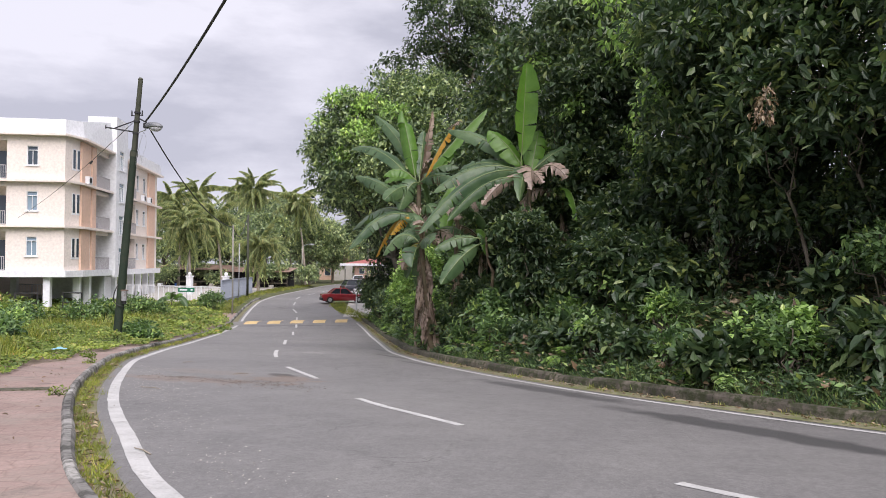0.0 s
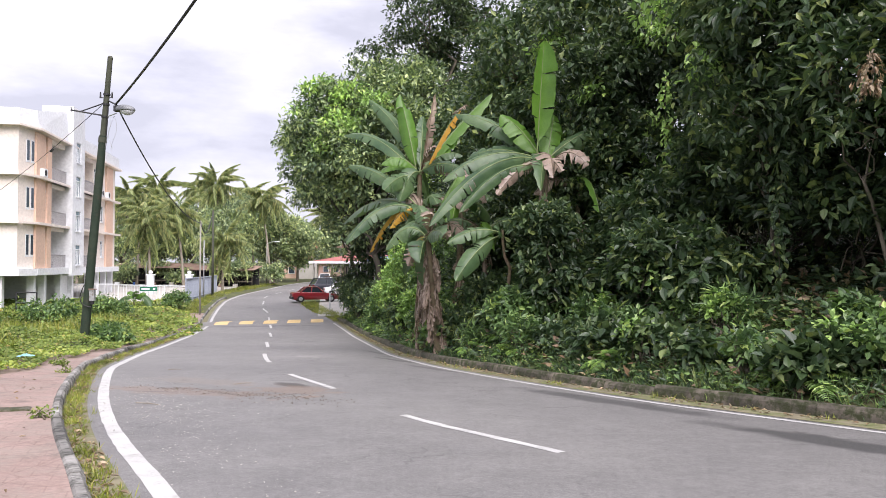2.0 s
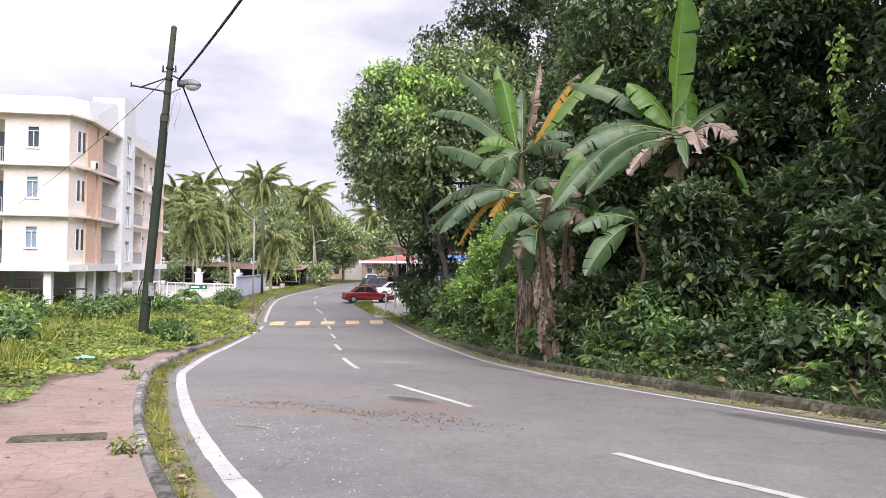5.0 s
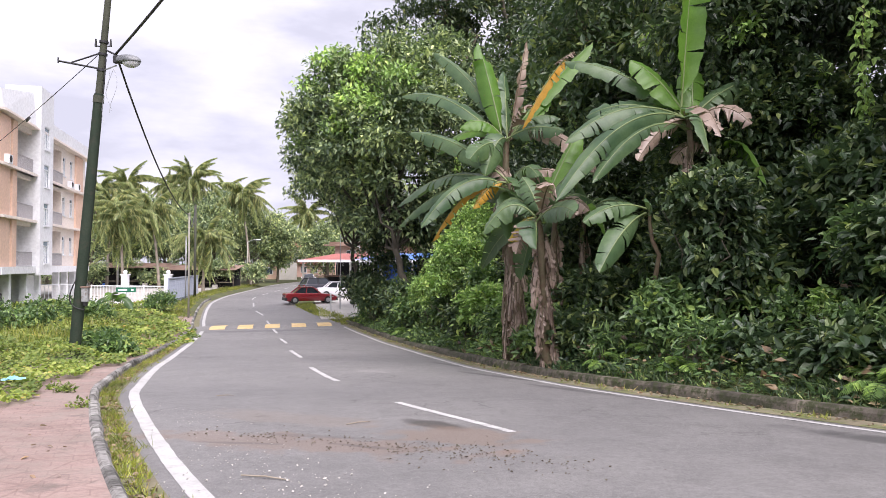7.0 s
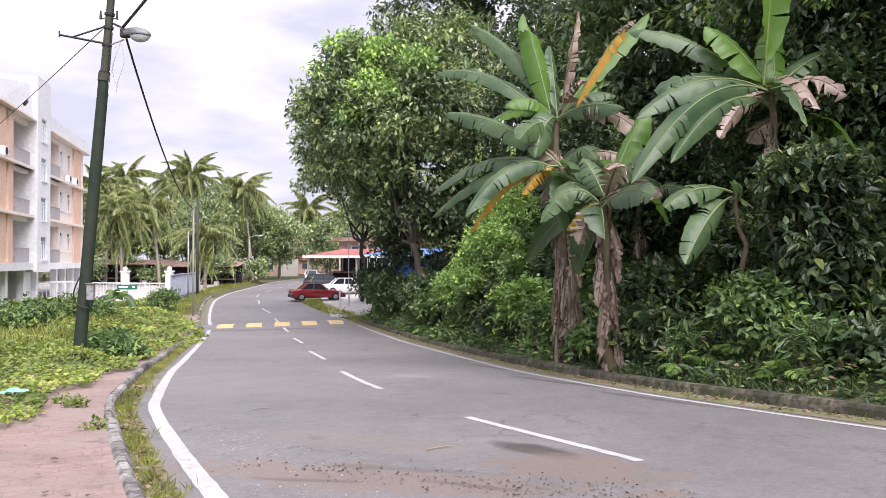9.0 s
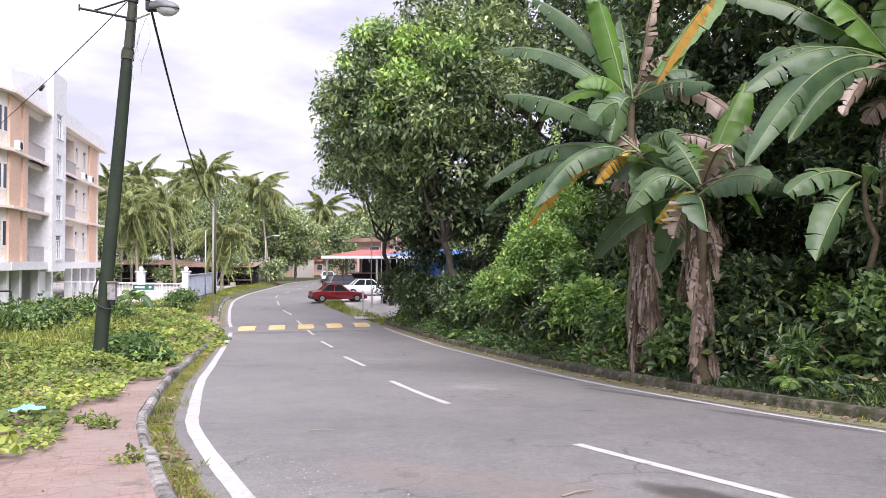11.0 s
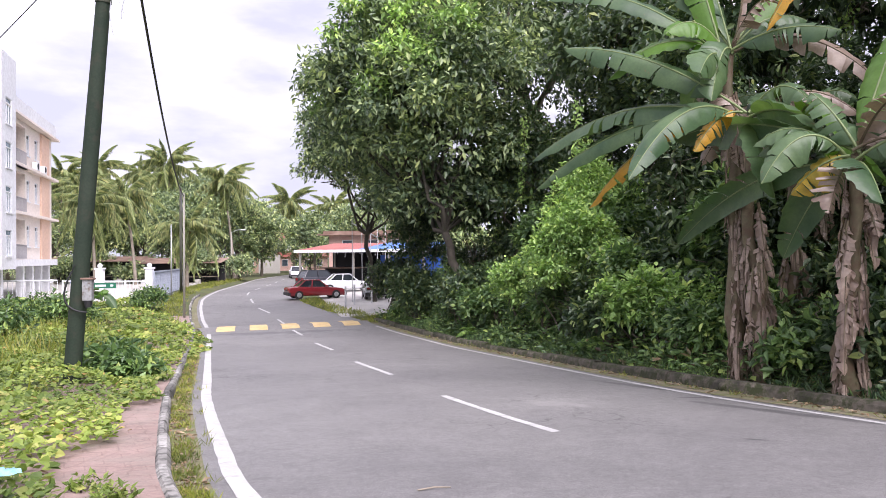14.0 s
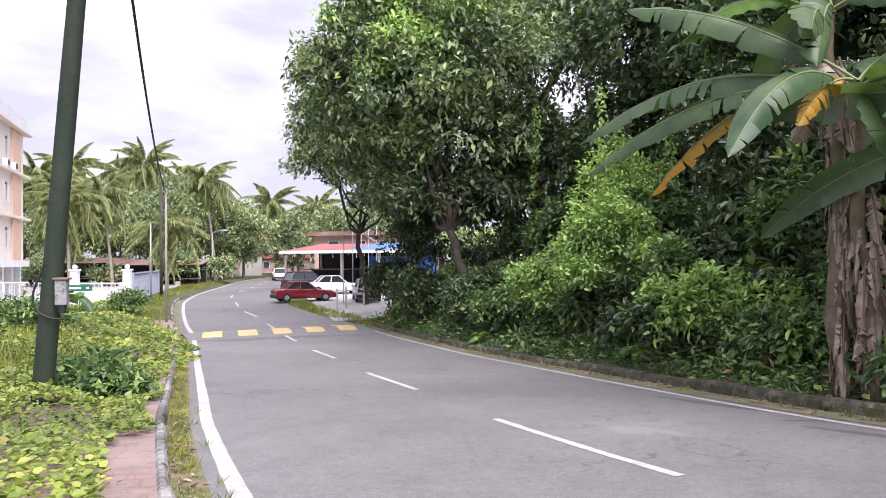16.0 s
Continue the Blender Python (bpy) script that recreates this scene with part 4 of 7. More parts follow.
def wall_panel(bm, axis, u0, u1, z0, z1, d0, d1, holes=()):
    """A wall in the plane of axis (0: runs along x, 1: along y) with openings (u0, u1, z0, z1)."""
    us = sorted({u0, u1, *[h[0] for h in holes], *[h[1] for h in holes]})
    zs = sorted({z0, z1, *[h[2] for h in holes], *[h[3] for h in holes]})
    for a, b in zip(us, us[1:]):
        run = None
        for c, e in zip(zs, zs[1:]):
            hole = any(h[0] <= a and b <= h[1] and h[2] <= c and e <= h[3] for h in holes)
            if hole:
                if run:
                    add_box(bm, *((a, d0, run[0]), (b, d1, run[1])) if axis == 0 else ((d0, a, run[0]), (d1, b, run[1])))
                run = None
            else:
                run = (run[0] if run else c, e)
        if run:
            add_box(bm, *((a, d0, run[0]), (b, d1, run[1])) if axis == 0 else ((d0, a, run[0]), (d1, b, run[1])))
    return bm


def window(parent, axis, u0, u1, z0, z1, d, sign, pane=None, bars=1):
    """A framed window set into a wall; d: wall face, sign: outward."""
    t = 0.05
    def bx(a, b, c, e, q0, q1):
        lo, hi = sorted((q0, q1))
        return box((a, lo, c), (b, hi, e)) if axis == 0 else box((lo, a, c), (hi, b, e))
    bm = bmesh.new()
    for a, b, c, e in ((u0, u0 + t, z0, z1), (u1 - t, u1, z0, z1), (u0 + t, u1 - t, z0, z0 + t), (u0 + t, u1 - t, z1 - t, z1), (u0 + t, u1 - t, z0 + (z1 - z0) * 0.76, z0 + (z1 - z0) * 0.76 + t)):
        lo, hi = sorted((d - sign * 0.1, d - sign * 0.03))
        add_box(bm, *(((a, lo, c), (b, hi, e)) if axis == 0 else ((lo, a, c), (hi, b, e))))
    for k in range(bars):
        a = u0 + (u1 - u0) * (k + 1) / (bars + 1) - t / 2
        lo, hi = sorted((d - sign * 0.1, d - sign * 0.032))
        add_box(bm, *(((a, lo, z0 + t), (a + t * 0.8, hi, z0 + (z1 - z0) * 0.76)) if axis == 0 else ((lo, a, z0 + t), (hi, a + t * 0.8, z0 + (z1 - z0) * 0.76))))
    w = part("window", bm, M_WALLWHITE, parent)
    part("pane", bx(u0, u1, z0, z1, d - sign * 0.14, d - sign * 0.11), pane or M_PANEBLUE, w)
    part("sill", bx(u0 - 0.08, u1 + 0.08, z0 - 0.08, z0 - 0.005, d - sign * 0.1, d + sign * 0.08), M_WALLWHITE, w)


def railing(parent, axis, u0, u1, z0, d, height=1.0):
    bm = bmesh.new()
    def bx(a, b, c, e, th=0.025):
        add_box(bm, *(((a, d - th, c), (b, d + th, e)) if axis == 0 else ((d - th, a, c), (d + th, b, e))))
    bx(u0, u1, z0 + height - 0.05, z0 + height)
    bx(u0, u1, z0 + 0.06, z0 + 0.1)
    n = int((u1 - u0) / 0.13)
    for k in range(n + 1):
        a = u0 + (u1 - u0 - 0.03) * k / n
        bx(a, a + 0.03, z0 + 0.1, z0 + height - 0.05, 0.012)
    return part("balcony_railing", bm, M_RAIL, parent)


CY = 0.4


def corner_prism(bm, z0, z1, out):
    """Fills the chamfered corner of a slab."""
    vs = [bm.verts.new((x, y, z)) for z in (z0, z1) for x, y in ((-1.35 - out, CY - 0.2), (0.2, -0.1 - out), (0.2, CY - 0.2))]
    for f in ((0, 2, 1), (3, 4, 5), (0, 1, 4, 3), (1, 2, 5, 4), (2, 0, 3, 5)):
        bm.faces.new([vs[q] for q in f])
    return bm


# undercroft columns and back wall
for x, y in ((-1.0, 1.5), (-1.0, 5.1), (-1.0, 9.0), (-1.0, 12.6), (3.1, 0.3), (6.6, 0.3), (9.4, 0.3), (14.4, 0.3), (16.9, 0.3), (19.4, 0.3), (21.8, 0.3), (5, 6), (13, 6), (21.8, 6), (1.0, 0.3)):
    part("column", box((x - 0.22, y - 0.22, -0.3), (x + 0.22, y + 0.22, 2.75), 0.02), M_WALLWHITE, apt)
part("undercroft_wall", box((0.5, 9.5, -0.3), (22.0, 9.7, 2.75)), M_CREAM, apt)
part("stair_wall", box((6.9, 0.4, -0.3), (9.2, 4.5, 2.75)), M_WALLWHITE, apt)
# slab band
part("slab_band", corner_prism(add_box(box((-1.55, CY - 0.2, 2.75), (22.5, 16.2, 3.2)), (0.2, -0.35, 2.75), (22.5, CY - 0.2, 3.2)), 2.75, 3.2, 0.22), M_WALLWHITE, apt)
# core and facade
part("core", box((0.3, 1.6, 3.2), (22.0, 15.8, EAVE)), M_CREAM, apt)
for z in (S1, S2, S3):
    z0, z1 = z + 0.05, z + 3.1
    bm = bmesh.new()
    wall_panel(bm, 1, CY, 4.05, z0, z1, -1.3, 0.3, [(2.1, 2.8, z + 1.05, z + 2.4)])
    wall_panel(bm, 1, 7.7, 15.8, z0, z1, -1.3, 0.3, [(9.1, 9.8, z + 1.05, z + 2.4)])
    wall_panel(bm, 0, 14.4, 22.2, z0, z1, 0.0, 1.6, [(14.8, 15.6, z + 0.95, z + 2.4), (17.0, 17.9, z + 0.95, z + 2.4)])
    wall_panel(bm, 0, 0.3, 3.6, z0, z1, 0.0, 1.6)
    part("wall", bm, M_CREAM, apt)
    window(apt, 1, 2.1, 2.8, z + 1.05, z + 2.4, -1.3, -1, M_PANE if z == S3 else M_PANEBLUE)
    window(apt, 1, 9.1, 9.8, z + 1.05, z + 2.4, -1.3, -1)
    window(apt, 0, 14.8, 15.6, z + 0.95, z + 2.4, 0.0, -1, M_PANE)
    window(apt, 0, 17.0, 17.9, z + 0.95, z + 2.4, 0.0, -1, M_PANE)
    # chamfered corner
    bm = bmesh.new()
    vs = [bm.verts.new((x, y, zz)) for zz in (z0, z1) for x, y in ((-1.3, CY), (0.3, 0.0), (0.3, CY))]
    for f in ((0, 1, 2), (3, 5, 4), (0, 3, 4, 1), (1, 4, 5, 2), (2, 5, 3, 0)):
        bm.faces.new([vs[q] for q in f])
    bmesh.ops.recalc_face_normals(bm, faces=bm.faces[:])
    part("corner_wall", bm, M_CREAM, apt)
    ang = math.degrees(math.atan2(-CY, 1.6))
    for k in (0.6, 0.9):
        c = Vector((-1.3 + 1.6 * k, CY - CY * k, z + 1.65))
        turn = pose(0, 0, 0, 0, 0, ang)
        w = part("window", add_box(add_box(bmesh.new(), c - Vector((0.17, 0.02, 0.72)), c + Vector((0.17, 0.05, 0.72)), 0, turn), c - Vector((0.2, 0.02, 0.8)), c + Vector((0.2, 0.08, -0.72)), 0, turn), M_WALLWHITE, apt)
        part("pane", add_box(bmesh.new(), c - Vector((0.12, 0.04, 0.66)), c + Vector((0.12, 0.06, 0.66)), 0, turn), M_PANE, w)
    # ledges
    bm = bmesh.new()
    if z > S1:
        add_box(bm, (-1.7, CY - 0.2, z - 0.12), (-1.3, 16, z + 0.05))
        add_box(bm, (0.2, -0.4, z - 0.12), (6.85, 0.0, z + 0.05))
        add_box(bm, (9.9, -0.4, z - 0.12), (22.8, 0.0, z + 0.05))
        corner_prism(bm, z - 0.115, z + 0.045, 0.27)
        part("ledge", bm, M_CREAM, apt)
    # balconies
    for u0, u1 in ((3.6, 6.85), (9.9, 14.4)):
        b = part("balcony", box((u0, -0.25, z - 0.12), (u1, 1.6, z + 0.04)), M_CREAM, apt)
        railing(b, 0, u0 + 0.05, u1 - 0.05, z + 0.04, -0.1)
        part("balcony_door", box((u0 + 1.2, 1.54, z + 0.05), (u0 + 2.8, 1.6, z + 2.2)), M_CREAM, b)
        part("ceiling_beam", box((u0, 0.0, z + 2.75), (u1, 0.25, z + 3.1)), M_CREAM, b)
    b = part("balcony", box((-1.5, 4.05, z - 0.12), (0.3, 7.7, z + 0.04)), M_CREAM, apt)
    railing(b, 1, 4.1, 7.65, z + 0.04, -1.35)
    part("balcony_door", box((0.22, 4.3, z + 0.05), (0.3, 5.7, z + 2.2)), M_PANE, b)
    part("ceiling_beam", box((-1.3, 4.05, z + 2.75), (-1.05, 7.7, z + 3.1)), M_CREAM, b)
    # outdoor air-conditioner units
    for x in ((1.0, 15.8, 18.0) if z == S3 else (4.3,)):
        y = -0.3 if x != 4.3 else 0.25
        ac = part("air_conditioner", box((x, y - 0.12, z + 0.06), (x + 0.7, y + 0.2, z + 0.62), 0.02), M_WALLWHITE, apt, "white outdoor air-conditioner unit")
        part("fan_grille", rod((x + 0.28, y - 0.14, z + 0.34), (x + 0.28, y - 0.121, z + 0.34), 0.22, 0.22, 16), M_INNERSHADE, ac)
    for x0, x1 in ((0.35, 2.1), (2.6, 3.45), (18.5, 20.9)):
        part("pilaster", box((x0, -0.14, z + 0.06), (x1, 0.0, z + 3.02), 0.01), M_PEACH, apt, "peach painted pilaster")
# stair tower
bm = bmesh.new()
holes = [(7.7, 9.0, zz - 0.8, zz + 0.8) for zz in (4.2, 6.85, 9.55, 12.2)]
wall_panel(bm, 0, 6.85, 9.9, 2.6, 15.6, -0.55, 1.6, holes)
part("stair_tower", bm, M_WALLWHITE, apt)
for zz in (4.2, 6.85, 9.55, 12.2):
    window(apt, 0, 7.7, 9.0, zz - 0.8, zz + 0.8, -0.55, -1, M_PANEBLUE, 2)
# roof
part("roof_slab", corner_prism(add_box(box((-1.75, CY - 0.2, EAVE), (22.8, 16.2, EAVE + 0.15)), (0.2, -0.5, EAVE), (22.8, CY - 0.2, EAVE + 0.15)), EAVE, EAVE + 0.15, 0.4), M_CREAM, apt)
bm = bmesh.new()
vs = [bm.verts.new(v) for v in ((-1.5, CY - 0.1, EAVE + 0.15), (0.3, -0.3, EAVE + 0.15), (6.85, -0.3, EAVE + 0.15), (6.85, 16, EAVE + 0.15), (-1.5, 16, EAVE + 0.15),
                                (-1.3, CY, 13.75), (0.5, -0.1, 13.95), (6.85, -0.1, 15.15), (6.85, 16, 15.15), (-1.3, 16, 13.75))]
for f in ((0, 1, 6, 5), (1, 2, 7, 6), (2, 3, 8, 7), (3, 4, 9, 8), (4, 0, 5, 9), (5, 6, 7, 8, 9)):
    bm.faces.new([vs[q] for q in f])
bmesh.ops.recalc_face_normals(bm, faces=bm.faces[:])
part("parapet", bm, M_WALLWHITE, apt, "white sloping parapet")
part("parapet", box((9.9, -0.3, EAVE + 0.15), (22.4, 16, 13.7), 0.02), M_WALLWHITE, apt, "white sloping parapet")
# timber and steel barriers in front of the undercroft
for k, (x, y, mat, w) in enumerate(((-3.4, 8.7, M_YELLOW, 1.6), (-3.4, 6.4, M_BLACK, 1.3), (-3.4, 4.0, M_YELLOW, 1.5), (-3.4, 1.9, M_BLACK, 1.7), (-2.6, -0.6, M_BLACK, 1.4), (-3.4, 11.6, M_YELLOW, 1.6))):
    w0 = APT @ Vector((x, y, 0))
    z = float(land_z(w0.x, w0.y)[0])
    g = thing("barrier", Matrix.Translation((w0.x, w0.y, z)), "low tubular barrier frame in front of the apartment block", "barrier", "yard barriers")
    for a, b in (((-w / 2, 0, 0), (-w / 2, 0, 1.5)), ((w / 2, 0, 0), (w / 2, 0, 1.5)), ((-w / 2, 0, 1.5), (w / 2, 0, 1.5)), ((-w / 2, 0, 0.8), (w / 2, 0, 0.8))):
        part("tube", rod(a, b, 0.05), mat, g)

# ---- fences and gate of the compound ----


def rail_fence(name, a, b, height, material, label, gap=0.16, rail=0.05, group="compound fences"):
    a, b = Vector(a), Vector(b)
    L = (b - a).length
    ang = math.degrees(math.atan2(b.y - a.y, b.x - a.x))
    z = float(road_z((a.y + b.y) / 2)) + 0.12
    root = thing(name, pose(a.x, a.y, z, 0, 0, ang), label, "fence", group)
    part("top_rail", box((0, -rail, height - 0.09), (L, rail, height), 0.008), material, root)
    part("bottom_rail", box((0, -rail * 0.7, 0.2), (L, rail * 0.7, 0.27), 0.008), material, root)
    n = max(2, int(L / gap))
    first = None
    for k in range(n + 1):
        if first is None:
            first = part("picket", box((-0.014, -0.014, 0.05), (0.014, 0.014, height - 0.09)), material, root)
        else:
            ob = hang(new("picket", first.data), root)
            ob.location = (L * k / n, 0, 0)
    for k in range(int(L / 2.6) + 1):
        x = min(L, k * 2.6)
        part("post", box((x - 0.045, -0.045, -0.2), (x + 0.045, 0.045, height + 0.02), 0.008), material, root)
    return root


rail_fence("rail_fence", (-52, 66.5), (-29.6, 66.0), 1.5, M_WALLWHITE, "white painted steel railing round the apartment yard", 0.3, 0.03)
rail_fence("sliding_gate", (-29.2, 65.9), (-22.3, 63.1), 1.5, M_WALLWHITE, "white sliding steel gate of the apartment yard", 0.3, 0.03)


def gate_post(x, y):
    root = thing("gate_post", Matrix.Translation((x, y, float(road_z(y)) + 0.1)), "white masonry gate post with a ball finial", "gate post", "gate posts")
    part("shaft", box((-0.28, -0.28, -0.2), (0.28, 0.28, 1.85), 0.02), M_WALLWHITE, root)
    part("coping", box((-0.36, -0.36, 1.85), (0.36, 0.36, 1.98), 0.02), M_WALLWHITE, root)
    bm = bmesh.new()
    bmesh.ops.create_uvsphere(bm, u_segments=16, v_segments=10, radius=0.2, matrix=Matrix.Translation((0, 0, 2.15)))
    part("finial", bm, M_WALLWHITE, root, smooth=True)


gate_post(-30.0, 75.0)
gate_post(-26.1, 75.0)
rail_fence("panel_fence", (-22.2, 63.0), (-24.1, 77.5), 1.95, M_FENCEBLUE, "grey-blue steel panel fence along the verge", 0.13, 0.06)
nb = thing("road_name_sign", pose(-25.6, 63.6, float(road_z(63.6)) + 0.1), "small green road name plate on two posts", "sign")
part("plate", box((-0.75, -0.02, 1.05), (0.75, 0.02, 1.42), 0.01), M_SIGNGREEN, nb)
part("sign_post", rod((0.0, 0.06, -0.1), (0.0, 0.06, 1.3), 0.03), M_STEEL, nb)
part("lettering_bar", box((-0.6, -0.028, 1.17), (0.1, -0.021, 1.3)), M_WALLWHITE, nb)
part("lettering_bar", box((0.4, -0.028, 1.17), (0.58, -0.021, 1.3)), M_WALLWHITE, nb)

# ---- roadside stalls ----


def stall(x, y, w, d, h, turn, roof, label):
    root = thing("roadside_stall", pose(x, y, float(road_z(y)) + 0.05, 0, 0, turn), label, "stall", "roadside stalls")
    for sx in (-w / 2, 0, w / 2):
        for sy in (-d / 2, d / 2):
            part("post", rod((sx, sy, -0.2), (sx, sy, h + (0.35 if sy > 0 else 0)), 0.05), M_BARK, root)
    bm = bmesh.new()
    n = int(w / 0.35)
    for k in range(n):
        x0 = -w / 2 - 0.4 + (w + 0.8) * k / n
        add_box(bm, (x0, -d / 2 - 0.5, h + 0.15), (x0 + (w + 0.8) / n * 1.04, d / 2 + 0.4, h + 0.18 + 0.02 * (k % 2)), 0, pose(0, 0, 0, 8))
    part("roof", bm, roof, root)
    # wall colour carries the gloom under the stall roof
    part("back_wall", box((-w / 2, d / 2 - 0.04, 0), (w / 2, d / 2, h)), M_INNERSHADE, root)
    part("counter", box((-w / 2 + 0.2, -d / 2, 0.65), (w / 2 - 0.2, -d / 2 + 0.5, 0.75)), M_BARK, root)
    for k in range(4):
        x0 = -w / 2 + 0.3 + k * (w - 0.8) / 4
        part("crate", box((x0, -d / 2 - 0.3, 0), (x0 + 0.5, -d / 2 + 0.2, 0.45), 0.02), (M_WALLWHITE, M_BLUE, M_RUST, M_CONCRETE)[k], root)


stall(-27.9, 92.5, 8.0, 2.8, 2.2, -3, M_RUST, "open timber stall with a rusty sheet roof")
stall(-38, 97.0, 10.0, 3.0, 2.4, 2, M_RUST, "open timber stall with a rusty sheet roof")

# ---- workshop shelter beside the road ----
SHED = pose(-14.4, 80.0, float(road_z(80)), 0, 0, -20)
shed = thing("car_shelter", SHED, "open car shelter with red and blue sheet roof on steel posts", "shelter")


def ribbed(x0, x1, y0, y1, z0, z1, mat, name):
    """One ribbed roof sheet."""
    n = int((x1 - x0) / 0.1)
    X = np.linspace(x0, x1, n)
    lift = 0.03 * (np.arange(n) // 2 % 2)
    V = np.concatenate([np.stack([X, np.full(n, yy), zz + lift + q], 1) for yy, zz, q in ((y0, z0, 0), (y1, z1, 0), (y1, z1, -0.04), (y0, z0, -0.04))])
    i = np.arange(n - 1)
    F = np.concatenate([np.stack([a * n + i, a * n + i + 1, b * n + i + 1, b * n + i], 1) for a, b in ((0, 1), (1, 2), (2, 3), (3, 0))])
    return hang(new(name, mesh_from(name, V, F, mat)), shed)


ribbed(-0.4, 5.3, -0.5, 8, 3.35, 4.1, M_REDROOF, "red_roof")
ribbed(5.32, 12, -0.5, 8, 3.35, 4.1, M_BLUEROOF, "blue_roof")
part("fascia", box((-0.4, -0.58, 3.15), (12, -0.5, 3.4), 0.01), M_WALLWHITE, shed)
for x in (0.1, 5.2, 8.5, 11.6):
    part("post", box((x - 0.08, -0.4, -0.2), (x + 0.08, -0.24, 3.3), 0.01), M_CONPOLE, shed)
    part("post", box((x - 0.08, 7.4, -0.2), (x + 0.08, 7.56, 4.0), 0.01), M_CONPOLE, shed)
# back wall painted near-black for the shade deep in the shelter
part("back_wall", box((-0.2, 7.6, -0.2), (12, 7.7, 3.9)), M_INNERSHADE, shed)
part("blue_tarpaulin", box((5.6, 5.5, 0), (11.8, 5.56, 2.9)), M_BLUE, shed, "hanging blue tarpaulin")
part("inner_lean_to", box((0.3, 1.5, 1.7), (5.0, 7.0, 1.78), 0, ), M_RUST, shed, "low rusty sheet roof under the shelter")
# same painted shade below the lean-to roof
part("lean_to_wall", box((0.6, 4.0, 0), (5.0, 4.1, 1.7)), M_INNERSHADE, shed)
for k in range(16):
    part("icicle_light", rod((0.3 + k * 0.7, -0.52, 2.75 + 0.12 * (k % 3)), (0.3 + k * 0.7, -0.52, 3.15), 0.012), M_WALLWHITE, shed)

house = thing("house", pose(-9.9, 93, float(road_z(93)), 0, 0, -16), "pink house with a red-brown roof behind the car shelter", "house")
M_PINK = surface("pink_wall_paint", (0.5, 0.32, 0.27), (0.6, 0.42, 0.36), 0.2, 6.0, 0.85, 0.05)
part("wall", box((-3, 0, -0.2), (6, 7, 5.0)), M_PINK, house)
part("roof", add_box(box((-4, -1, 5.0), (7, 8, 5.15)), (-3.5, -0.5, 5.15), (6.5, 7.5, 5.45)), M_RUST, house)
for x in (-1.5, 1.4, 4.0):
    w = part("window", box((x, -0.06, 3.4), (x + 1.2, 0.0, 4.5)), M_WALLWHITE, house)
    part("pane", box((x + 0.08, -0.09, 3.48), (x + 1.12, -0.065, 4.42)), M_PANE, w)

M_RAILWHITE = surface("weathered_white_paint", (0.42, 0.43, 0.44), (0.58, 0.58, 0.58), 1.5, 14.0, 0.6, 0.1, dirt=(0.3, 0.28, 0.25))
# tall white poles and railing at the edge of the parking apron
for x, y, h in ((-9.2, 63.5, 5.6), (-8.6, 66.0, 5.4), (-8.0, 67.5, 5.2), (-7.5, 68.2, 5.0), (-6.9, 69, 5.2), (-6.2, 67, 5.0)):
    q = slim_pole("flag_pole", x, y, h, 0.03, "slim white pole at the edge of the parking apron", M_RAILWHITE)
    tagged(q, group="white poles")
bar = new("slanting_bar", mesh_from("slanting_bar", *tube([(-9.2, 63.5, 3.2), (-6.9, 66.2, 1.9)], [0.05, 0.05], 8), M_WALLWHITE, True))
tagged(bar, "white slanting bar tied between two poles", "bar")
posts = ((-9.5, 59.6), (-9.0, 61.4), (-7.9, 62.4), (-6.2, 63.4), (-4.6, 64.2))
rail = thing("pipe_railing", Matrix(), "white pipe railing on short posts at the apron edge", "railing")
for x, y in posts:
    z = float(road_z(y))
    part("post", rod((x, y, z - 0.1), (x, y, z + 1.35), 0.06, 0.06, 12), M_RAILWHITE, rail)
for (x0, y0), (x1, y1) in zip(posts, posts[1:]):
    part("rail", rod((x0, y0, float(road_z(y0)) + 1.1), (x1, y1, float(road_z(y1)) + 1.1), 0.022), M_RAILWHITE, rail)

# ---- cars ----
M_TYRE = plain("tyre_rubber", (0.02, 0.02, 0.02), 0.8)
M_RIM = surface("alloy_rim", (0.4, 0.4, 0.42), (0.6, 0.6, 0.62), 4.0, 20.0, 0.35, 0.0, 0.8)
M_TAIL = plain("tail_light_red", (0.35, 0.02, 0.02), 0.25)
M_HEADLIGHT = plain("headlight_clear", (0.6, 0.62, 0.65), 0.15)
M_CARGLASS = glass_mat("car_glass", (0.02, 0.025, 0.03), 0.05)


